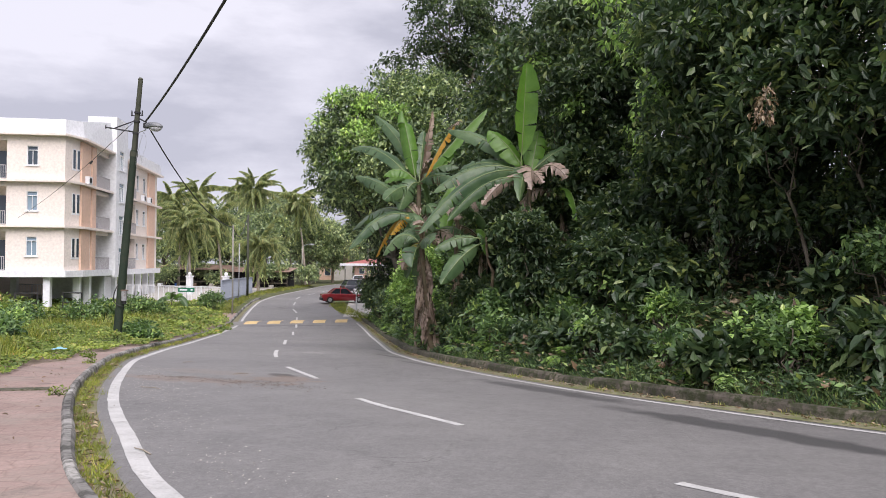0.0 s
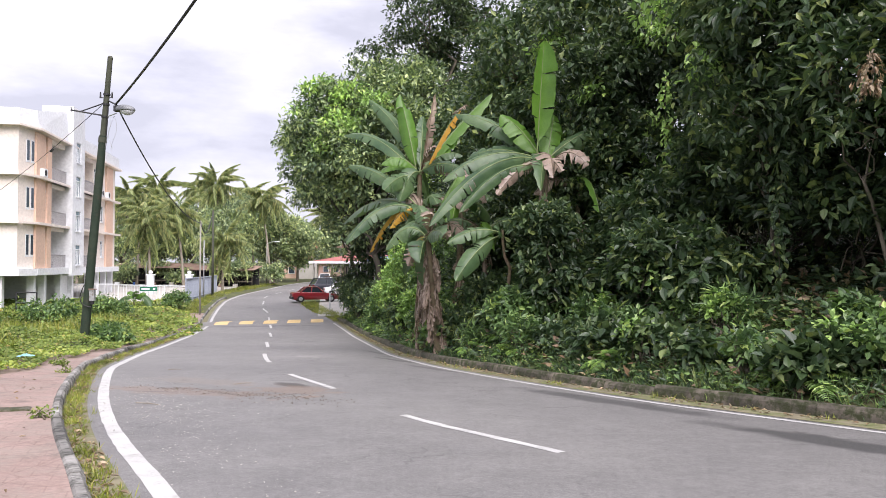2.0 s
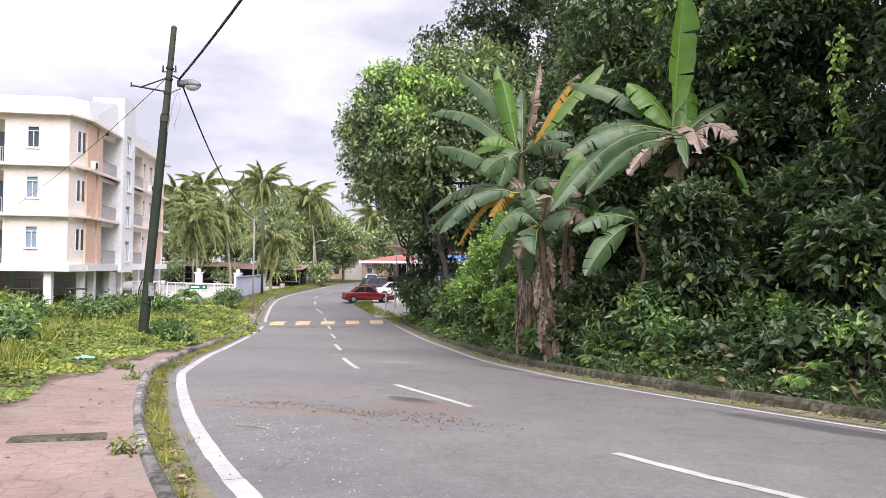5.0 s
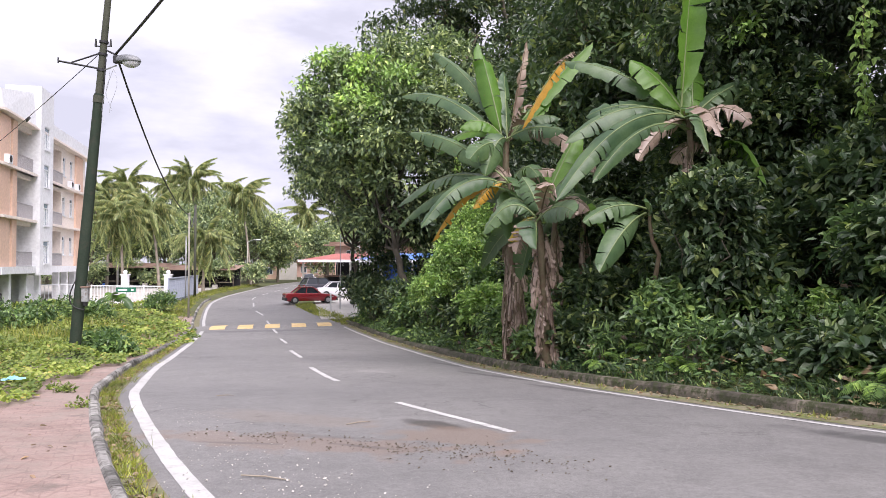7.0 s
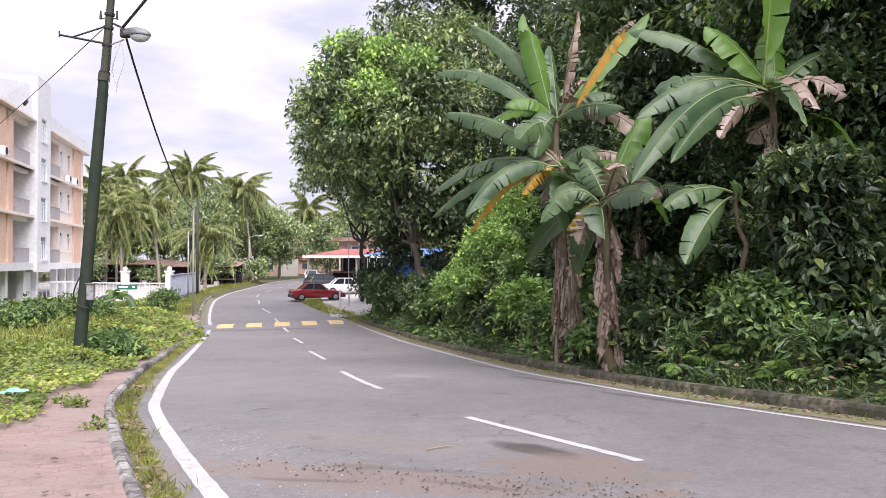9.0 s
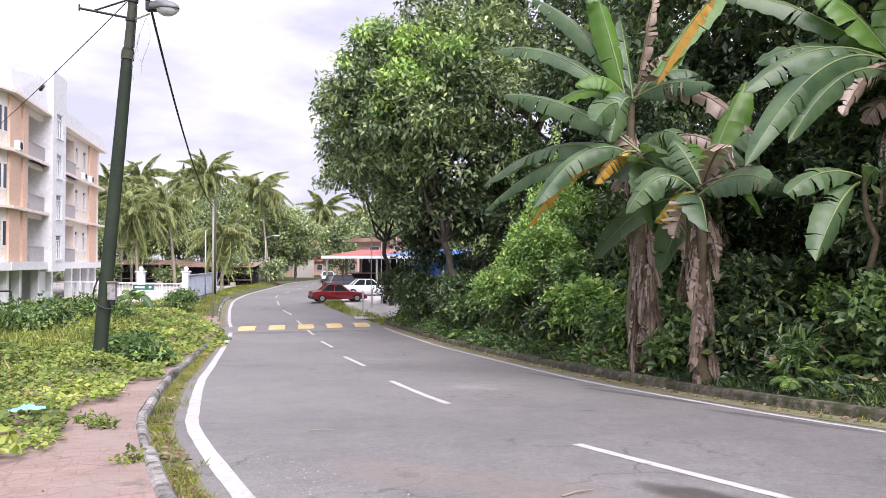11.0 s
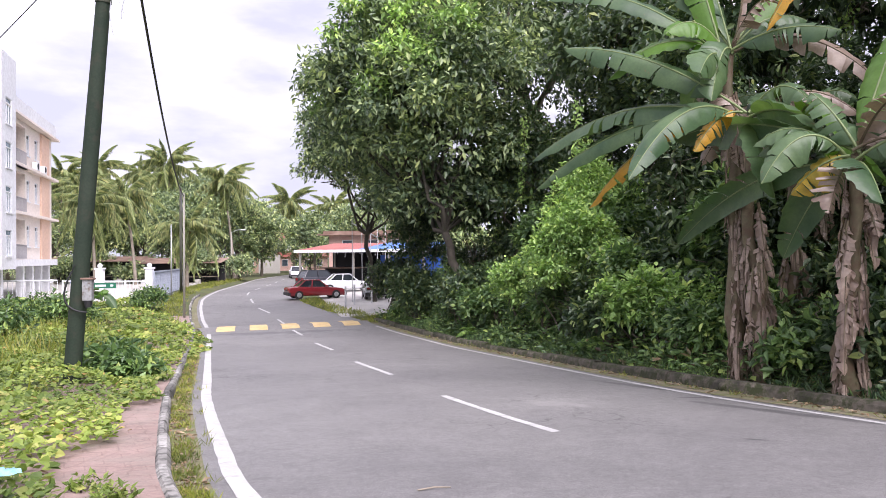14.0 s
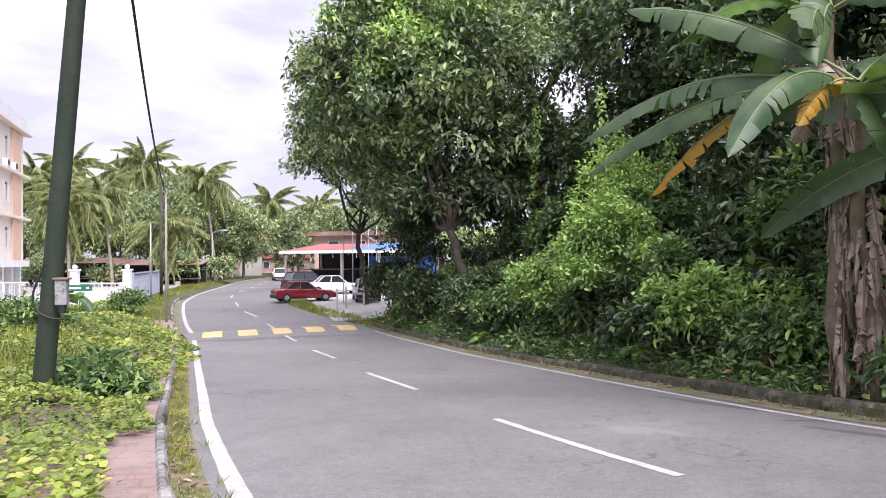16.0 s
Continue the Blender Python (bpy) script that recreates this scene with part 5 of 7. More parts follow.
def car(x, y, heading, color, label, L=4.3, W=1.68, H=1.4, hatch=False, lift=0.0):
    """A saloon or hatchback; it faces +x before it is turned."""
    m = pose(x, y, float(road_z(y)) + 0.035 + lift, 0, 0, heading)
    root = thing("car", m, label, "car", "cars")
    pm = paint_mat("car_paint", color)
    h = L / 2
    belt = H * 0.62
    prof = [(-h, 0.35), (-h, belt * 0.93), (-h + 0.12, belt), (-h + (0.25 if hatch else 0.75), belt + 0.04), (0.55, belt), (h - 0.35, belt * 0.86), (h - 0.04, belt * 0.68), (h, 0.35), (h - 0.1, 0.22), (-h + 0.1, 0.22)]
    bm = bmesh.new()
    rows = []
    for wy in (-W / 2, W / 2):
        rows.append([bm.verts.new((px, wy * (0.93 if pz < 0.3 or pz > belt - 0.02 else 1.0), pz)) for px, pz in prof])
    n = len(prof)
    for k in range(n):
        bm.faces.new((rows[0][k], rows[1][k], rows[1][(k + 1) % n], rows[0][(k + 1) % n]))
    bm.faces.new(rows[0])
    bm.faces.new(rows[1][::-1])
    bmesh.ops.recalc_face_normals(bm, faces=bm.faces[:])
    bmesh.ops.bevel(bm, geom=bm.edges[:], offset=0.06, segments=2, affect="EDGES", profile=0.6)
    body = part("body", bm, pm, root, smooth=True)
    r0, r1 = (-h + 0.12, -h + 0.5) if hatch else (-h + 0.62, -h + 1.25)
    f0, f1 = 0.75, 0.12
    def cabin(inset, z0, z1, grow):
        b2 = bmesh.new()
        lo = [(r0 - grow, s * (W / 2 - 0.08 + inset), z0) for s in (-1, 1)] + [(f0 + grow, s * (W / 2 - 0.08 + inset), z0) for s in (1, -1)]
        hi = [(r1 - grow, s * (W / 2 - 0.24 + inset), z1) for s in (-1, 1)] + [(f1 + grow, s * (W / 2 - 0.24 + inset), z1) for s in (1, -1)]
        vs = [b2.verts.new(v) for v in lo + hi]
        for f in ((0, 1, 5, 4), (1, 2, 6, 5), (2, 3, 7, 6), (3, 0, 4, 7), (4, 5, 6, 7)):
            b2.faces.new([vs[q] for q in f])
        bmesh.ops.recalc_face_normals(b2, faces=b2.faces[:])
        return b2
    part("glasshouse", cabin(0, belt - 0.05, H - 0.05, 0), M_CARGLASS, root, "dark tinted windows")
    bm = bmesh.new()
    vs = []
    add_box(bm, (r1 - 0.06, -W / 2 + 0.2, H - 0.06), (f1 + 0.06, W / 2 - 0.2, H), 0.03)
    for s in (-1, 1):
        for (xa, xb) in ((r0, r1), (f0, f1), ((r0 + f0) / 2 - 0.1, (r1 + f1) / 2)):
            add_rod(bm, (xa, s * (W / 2 - 0.07), belt - 0.04), (xb, s * (W / 2 - 0.23), H - 0.03), 0.045, 0.04, 6)
    part("roof", bm, pm, root)
    for sx in (-h + 0.72, h - 0.78):
        for s in (-1, 1):
            ty = part("wheel", rod((sx, s * (W / 2 - 0.2), 0.3), (sx, s * (W / 2 + 0.012), 0.3), 0.3, 0.3, 24), M_TYRE, root)
            part("rim", rod((sx, s * (W / 2 - 0.05), 0.3), (sx, s * (W / 2 + 0.022), 0.3), 0.2, 0.17, 16), M_RIM, ty)
            for q in range(5):
                a = q * 2 * math.pi / 5
                part("spoke", rod((sx, s * (W / 2 + 0.02), 0.3), (sx + 0.17 * math.cos(a), s * (W / 2 + 0.025), 0.3 + 0.17 * math.sin(a)), 0.03, 0.025, 6), M_STEEL, ty)
    for s in (-1, 1):
        part("tail_light", box((-h - 0.012, s * (W / 2 - 0.3) - 0.2, belt * 0.7), (-h + 0.1, s * (W / 2 - 0.3) + 0.2, belt * 0.9), 0.01), M_TAIL, root)
        part("headlight", box((h - 0.2, s * (W / 2 - 0.3) - 0.2, belt * 0.6), (h - 0.01, s * (W / 2 - 0.3) + 0.2, belt * 0.74), 0.01), M_HEADLIGHT, root)
        part("mirror", box((f0 - 0.25, s * (W / 2 + 0.06) - 0.07, belt), (f0 - 0.1, s * (W / 2 + 0.06) + 0.07, belt + 0.13), 0.02), pm, root)
        part("door_handle", box((-0.3, s * (W / 2 + 0.0) - 0.02, belt * 0.85), (-0.12, s * (W / 2 + 0.0) + 0.02, belt * 0.88)), pm, root)
    part("rear_bumper", box((-h - 0.05, -W / 2 + 0.02, 0.27), (-h + 0.12, W / 2 - 0.02, 0.5), 0.03), M_BLACK, root)
    part("front_bumper", box((h - 0.12, -W / 2 + 0.02, 0.25), (h + 0.04, W / 2 - 0.02, 0.46), 0.03), M_BLACK, root)
    part("number_plate", box((-h - 0.03, -0.24, belt * 0.68), (-h + 0.02, 0.24, belt * 0.8)), M_BLACK, root)
    return root


car(-12.0, 66.9, 20, (0.22, 0.012, 0.018), "red saloon car at the mouth of the parking apron", 4.2, 1.66, 1.37)
car(-10.0, 73.6, 14, (0.75, 0.76, 0.78), "white saloon car parked beside the shelter", 4.55, 1.75, 1.43, lift=0.0)
car(-12.4, 78.6, 30, (0.02, 0.02, 0.03), "black hatchback parked under the shelter", 4.3, 1.8, 1.62, True)
car(-7.7, 66.4, 95, (0.42, 0.44, 0.45), "silver grey hatchback parked behind the pipe railing", 3.9, 1.65, 1.55, True)
car(-17.6, 106, -80, (0.72, 0.73, 0.75), "white saloon car stopped far along the road", 4.3, 1.7, 1.42)

# ---- trees and undergrowth ----


def limb_path(a, b, rng, wobble=0.25, n=7):
    a, b = np.array(a, float), np.array(b, float)
    u = np.linspace(0, 1, n)[:, None]
    P = a * (1 - u) + b * u
    P[1:-1] += rng.normal(0, wobble, (n - 2, 3)) * np.linalg.norm(b - a) * 0.12
    return P


def tree(x, y, blobs, count, per, leaf, material, label, seed, trunk=0.22, lean=(0, 0), bark=None, group="bank trees", width=0.42, base_z=None, spread=0.75, sag=0.3, name="tree", bright=(), kite=True):
    """Blobs are in world coordinates (x, y, z, r, flatness)."""
    rng = np.random.default_rng(seed)
    z0 = float(land_z(x, y)[0]) if base_z is None else base_z
    root = thing(name, Matrix.Translation((x, y, z0)), label, "tree", group)
    B = np.asarray(blobs, float).copy()
    B[:, :3] -= (x, y, z0)
    top = B[:, 2].max()
    fork = np.array([lean[0], lean[1], max(1.2, B[:, 2].min() * 0.7)])
    pieces = [tube(limb_path((0, 0, -0.3), fork, rng, 0.12), np.linspace(trunk * 1.15, trunk * 0.8, 7), 10)]
    for b in B:
        pieces.append(tube(limb_path(fork, b[:3], rng, 0.5), np.linspace(trunk * 0.55, trunk * 0.12, 7), 6))
        for _ in range(3):
            e = b[:3] + unit(rng.normal(size=3)) * b[3] * 0.8
            pieces.append(tube(limb_path(b[:3] * 0.8 + fork * 0.2, e, rng, 0.6), np.linspace(trunk * 0.2, 0.015, 7), 5))
    V, F = join_arrays(pieces)
    hang(new("trunk", mesh_from("trunk", V, F, bark or M_BARK, True)), root)
    small = []
    for b in B:
        for _ in range(13):
            d = unit(rng.normal(size=3))
            d[2] = abs(d[2]) * 0.9 - 0.3
            small.append((*(b[:3] + d * b[3] * rng.uniform(0.8, 1.2)), b[3] * rng.uniform(0.2, 0.38), 0.7))
    pos, out = blob_points(rng, np.vstack([B, np.array(small)]), count)
    V, F = sprays(rng, pos, out, per, leaf, width, spread, sag, twig=leaf * 1.3, kite=kite)
    hang(new("crown", mesh_from("crown", V, F, material)), root)
    for b in bright:
        pos, out = blob_points(rng, [(b[0] - x, b[1] - y, b[2] - z0, b[3], 0.6)], int(60 * b[3] ** 2))
        V, F = sprays(rng, pos, out, per, leaf * 0.9, width, spread, sag, twig=leaf * 1.3, kite=kite)
        tagged(hang(new("spray", mesh_from("spray", V, F, M_VINE)), root), "bright yellow-green young leaves")
    return root


def clumps(rng, cx, cy, cz, r, n=7, flat=0.8, tall=0.9):
    out = [(cx, cy, cz, r * 0.75, flat)]
    for _ in range(n):
        d = unit(rng.normal(size=3))
        out.append((cx + d[0] * r * 0.75, cy + d[1] * r * 0.75, cz + d[2] * r * tall * 0.8, r * rng.uniform(0.35, 0.6), flat))
    return out


# the round-crowned tree that leans over the road, and its neighbour by the parking apron
tree(-3.3, 44.6, [(-7.2, 46, 10.9, 1.9, 0.85), (-8.1, 46.2, 9.3, 2.1, 0.85), (-5.0, 47.5, 12.2, 2.2, 0.9), (-5.6, 44.3, 7.6, 2.5, 0.85), (-3.2, 44.3, 9.0, 2.6, 0.9), (-3.7, 44.6, 5.7, 2.4, 0.8),
                  (-9.6, 49.5, 9.3, 1.7, 0.85), (-4.6, 46.2, 3.6, 1.9, 0.8), (-6.0, 47.2, 3.9, 1.7, 0.8), (-2.6, 45.4, 3.4, 1.8, 0.8), (-8.6, 48.5, 7.2, 2.2, 0.8), (-2.0, 46.5, 11.8, 2.4, 0.9), (-6.6, 46.5, 5.9, 1.9, 0.7)], 4700, 8, 0.34, M_CROWN,
     "broad leafy tree leaning over the road from the bank", 11, 0.2, (-1.2, 0.1), M_DARKBARK, spread=0.7, width=0.4, bright=[(-6.6, 43.9, 9.7, 1.0), (-5.4, 42.8, 8.9, 0.9), (-5.9, 44.2, 11.4, 0.9), (-7.6, 44.6, 8.2, 0.8), (-9.7, 48.2, 8.2, 0.7), (-4.2, 42.2, 10.4, 0.8), (-7.8, 45.2, 12.1, 0.7), (-8.5, 45, 11.8, 0.6), (-9.1, 45, 10.7, 0.55)])
tree(-7.7, 63.6, [(-9.6, 58.6, 7.3, 1.9, 0.85), (-8.3, 60.2, 6.3, 2.0, 0.8), (-10.6, 58.4, 8.8, 1.7, 0.85), (-10.7, 57.8, 6.4, 1.3, 0.8), (-7.6, 59, 8.8, 2.4, 0.9), (-6.6, 61, 6.4, 2.2, 0.8), (-7.2, 62.5, 4.6, 1.5, 0.7), (-5.4, 60.5, 4.4, 1.8, 0.9)],
     3600, 7, 0.3, M_CROWN, "slender tree with a dense crown beside the parking apron", 12, 0.18, (-0.5, -0.4), M_DARKBARK, base_z=float(road_z(63.6)))
rng0 = np.random.default_rng(3)
B_BIG = [(-2.6, 54, 15.5, 3.2, 0.9), (1.4, 54, 16.2, 3.4, 0.9), (-4.2, 55, 12.6, 2.8, 0.9), (4.6, 50, 14.5, 3.4, 0.9), (0.5, 52, 11, 3.4, 0.9), (4.5, 47, 10.5, 3.2, 0.9), (-1.5, 52, 19, 2.8, 0.9), (3, 53, 20, 3.2, 0.9), (-3.2, 55, 9, 2.6, 0.9), (-6.0, 50.5, 9.6, 2.4, 0.9), (-4.2, 51, 12.2, 2.6, 0.9), (-6.6, 51.5, 7.0, 2.2, 0.9), (-2.2, 49.5, 8.2, 2.6, 0.9)]
tree(1.0, 52, B_BIG, 6200, 8, 0.34, M_DARK, "tall dark tree towering behind the bank", 13, 0.4)

FOREST = [(12.5, 14.0, 7.6, 3.6, 21), (9.0, 18.5, 8.0, 3.4, 22), (7.0, 25.5, 7.6, 3.2, 23), (4.6, 33.0, 8.2, 3.4, 24), (2.6, 39.5, 8.2, 3.0, 25), (15.5, 21.0, 12.0, 4.6, 26),
          (10.5, 30.0, 12.2, 4.8, 27), (7.5, 41.0, 12.5, 4.8, 28), (16.5, 8.0, 8.5, 4.2, 29), (20.0, 15.0, 13.0, 5.0, 30), (24, 4, 10, 5, 31), (13, 36, 16, 5, 32), (19, 28, 17, 5, 33)]
for x, y, z, r, seed in FOREST:
    rng0 = np.random.default_rng(seed)
    near = math.hypot(x - 0, y - 5) < 24
    tree(x, y, clumps(rng0, x - 0.8, y - 0.8, z, r), 2300 if near else 1500, 8, 0.25 if near else 0.34, (M_FOREST, M_DARK)[seed % 2], "tall forest tree on the steep bank, hung with leaves", seed, 0.16 + 0.02 * (seed % 4),
         bright=[(x - 0.8 + math.cos(q) * r * 0.95, y - 0.8 + math.sin(q) * r * 0.95, z + r * w, 0.55 + 0.2 * w) for q, w in ((3.3, 0.3), (4.0, -0.35), (4.6, 0.1), (3.6, -0.7), (5.0, 0.6), (2.9, -0.1), (4.3, 0.75))] if near else (), kite=not near, sag=0.55)

# shaded saplings with bare pale stems
for k, (x, y, h, lx, ly) in enumerate(((8.3, 14.2, 5.0, -0.9, 0.2), (9.3, 13.2, 5.5, -1.0, 0.3), (7.2, 16.8, 4.5, -0.6, -0.4), (6.6, 19.2, 4.6, 0.5, -0.5), (10.2, 11.4, 5.2, -0.8, 0.1), (4.4, 24.8, 4.2, -0.6, -0.3))):
    z0 = float(land_z(x, y)[0])
    rng0 = np.random.default_rng(60 + k)
    tree(x, y, [(x + lx, y + ly, z0 + h, 1.3, 0.8), (x + lx * 1.6, y + ly - 0.5, z0 + h * 0.8, 1.0, 0.7), (x + lx * 0.4 - 0.5, y - 0.8, z0 + h * 0.62, 0.9, 0.7)], 330, 7, 0.24, M_FOREST,
         "thin sapling with a bare pale stem on the bank", 60 + k, 0.04, (lx * 0.7, ly * 0.7), M_BARK, "saplings", 0.4, kite=False)


def shrub(x, y, r, h, count, leaf, material, label, seed, per=8, width=0.45, group="bank shrubs", spread=0.8, sag=0.25, kite=True):
    rng = np.random.default_rng(seed)
    z0 = float(land_z(x, y)[0])
    root = thing("shrub", Matrix.Translation((x, y, z0)), label, "shrub", group)
    B = [(0, 0, h * 0.5, r * 0.85, h / (2.2 * r))]
    for _ in range(4):
        a = rng.uniform(0, 6.28)
        B.append((math.cos(a) * r * 0.55, math.sin(a) * r * 0.55, h * rng.uniform(0.35, 0.75), r * 0.5, 0.9))
    pieces = []
    for b in B:
        for _ in range(2):
            e = np.array(b[:3]) + rng.normal(size=3) * b[3] * 0.4
            pieces.append(tube(limb_path((0, 0, -0.1), e, rng, 0.6), np.linspace(0.03, 0.008, 7), 5))
    V, F = join_arrays(pieces)
    hang(new("branch_frame", mesh_from("branch_frame", V, F, M_BARK, True)), root)
    pos, out = blob_points(rng, B, count, 0.45, -0.3)
    V, F = sprays(rng, pos, out, per, leaf, width, spread, sag, leaf * 1.2, kite)
    V[:, 2] = np.maximum(V[:, 2], -0.15)
    hang(new("foliage_mass", mesh_from("foliage_mass", V, F, material)), root)


def beside(s_y, d):
    """A point d metres outside the mossy kerb line at road position y."""
    k = int(np.abs(ER[:, 1] - s_y).argmin())
    return ER[k] + NR[k] * d


rng = np.random.default_rng(77)
kinds = [("low bright shrub at the foot of the bank", M_SHRUB, 0.2), ("glossy broad-leaved shrub on the bank", M_FOREST, 0.26), ("dense dark shrub on the shaded bank", M_DARK, 0.22)]
k = 0
for sy in np.arange(3.0, 52, 1.9):
    for row, (d0, d1, r0, h0) in enumerate(((1.8, 2.5, 0.75, 0.9), (2.8, 4.2, 1.25, 1.9), (4.8, 6.6, 1.7, 3.1), (7.5, 9.5, 2.2, 4.6))):
        if row == 0 and sy < 22 and rng.random() < 0.4:
            continue
        if row == 1 and sy < 16 and rng.random() < 0.1:
            continue
        if row == 3 and sy > 47:
            continue
        p = beside(sy + rng.uniform(-0.8, 0.8), rng.uniform(d0, d1))
        kind = kinds[min(2, max(0, int(rng.normal(0.3 + row * 0.6, 0.7))))]
        if sy > 30 and row < 2:
            kind = kinds[0] if rng.random() < 0.7 else kinds[1]
        if sy < 23 and rng.random() < 0.4:
            kind = kinds[1]
        if sy < 23 and row == 0:
            r0, h0 = 0.6, 0.6
        r, h = r0 * rng.uniform(0.75, 1.2), h0 * rng.uniform(0.75, 1.25)
        shrub(p[0], p[1], r, h, int(80 + (70, 65, 46, 30)[row] * r * h), kind[2] * rng.uniform(0.7, 1.15), kind[1], kind[0], 500 + k, kite=sy > 30)
        k += 1
# vine-draped mound and tall pale shrub behind the kerb
for x, y, r, h, c, leaf, mat, lab in ((-1.8, 33.5, 1.3, 4.4, 1900, 0.15, M_VINE, "tall mound smothered in bright green vines"), (-0.6, 35.5, 1.5, 5.6, 2300, 0.15, M_VINE, "tall mound smothered in bright green vines"),
                                      (-2.6, 36.5, 1.0, 2.6, 1000, 0.16, M_VINE, "tall mound smothered in bright green vines"), (-1.1, 29.4, 0.9, 2.0, 620, 0.2, M_VINE, "leafy bush with pale green finger-like leaves"),
                                      (-0.3, 28.0, 0.8, 1.5, 520, 0.2, M_VINE, "leafy bush with pale green finger-like leaves"), (1.4, 27.5, 1.6, 3.0, 700, 0.22, M_FOREST, "glossy broad-leaved shrub on the bank"),
                                      (5.2, 19.4, 1.5, 3.4, 800, 0.24, M_FOREST, "glossy broad-leaved shrub on the bank"), (4.8, 17.2, 1.3, 2.4, 600, 0.22, M_FOREST, "glossy broad-leaved shrub on the bank"),
                                      (2.2, 27.2, 1.5, 6.0, 900, 0.2, M_DARK, "dense dark shrub on the shaded bank"), (5.0, 22.8, 1.6, 6.2, 1000, 0.22, M_FOREST, "dense dark shrub on the shaded bank"),
                                      (1.0, 31, 1.7, 7.0, 1100, 0.2, M_DARK, "dense dark shrub on the shaded bank"), (-5.5, 47.5, 1.4, 2.8, 700, 0.24, M_FOREST, "glossy broad-leaved shrub on the bank"),
                                      (-4.0, 42.0, 1.3, 2.4, 600, 0.2, M_FOREST, "glossy broad-leaved shrub on the bank"), (-2.6, 47.0, 2.2, 8.5, 1300, 0.26, M_FOREST, "dense dark shrub on the shaded bank"), (-0.8, 44.0, 2.2, 8.5, 1300, 0.26, M_FOREST, "dense dark shrub on the shaded bank"),
                                      (1.2, 40.0, 2.2, 8.5, 1300, 0.24, M_FOREST, "dense dark shrub on the shaded bank"), (3.0, 36.0, 2.2, 8.5, 1300, 0.24, M_FOREST, "dense dark shrub on the shaded bank"), (-5.0, 51.5, 2.2, 7.0, 1000, 0.26, M_FOREST, "dense dark shrub on the shaded bank"),
                                      (*beside(26.6, 1.75), 0.8, 1.1, 420, 0.2, M_SHRUB, "leafy bush with pale green finger-like leaves"), (*beside(24.2, 1.6), 0.65, 0.7, 300, 0.2, M_SHRUB, "low bright shrub at the foot of the bank"),
                                      (2.6, 20.4, 1.0, 3.9, 850, 0.2, M_FOREST, "glossy broad-leaved shrub on the bank"), (3.9, 20.7, 0.9, 2.1, 520, 0.2, M_FOREST, "glossy broad-leaved shrub on the bank"), (1.7, 20.5, 0.75, 1.6, 420, 0.18, M_SHRUB, "low bright shrub at the foot of the bank"), (*beside(22.6, 1.9), 0.8, 0.8, 340, 0.2, M_FOREST, "glossy broad-leaved shrub on the bank"), (-6.4, 52.0, 1.6, 3.2, 700, 0.24, M_DARK, "dense dark shrub on the shaded bank")):
    shrub(x, y, r, h, int(c * 0.75), leaf, mat, lab, 800 + k, kite=y > 34)
    k += 1

# ---- banana plants ----


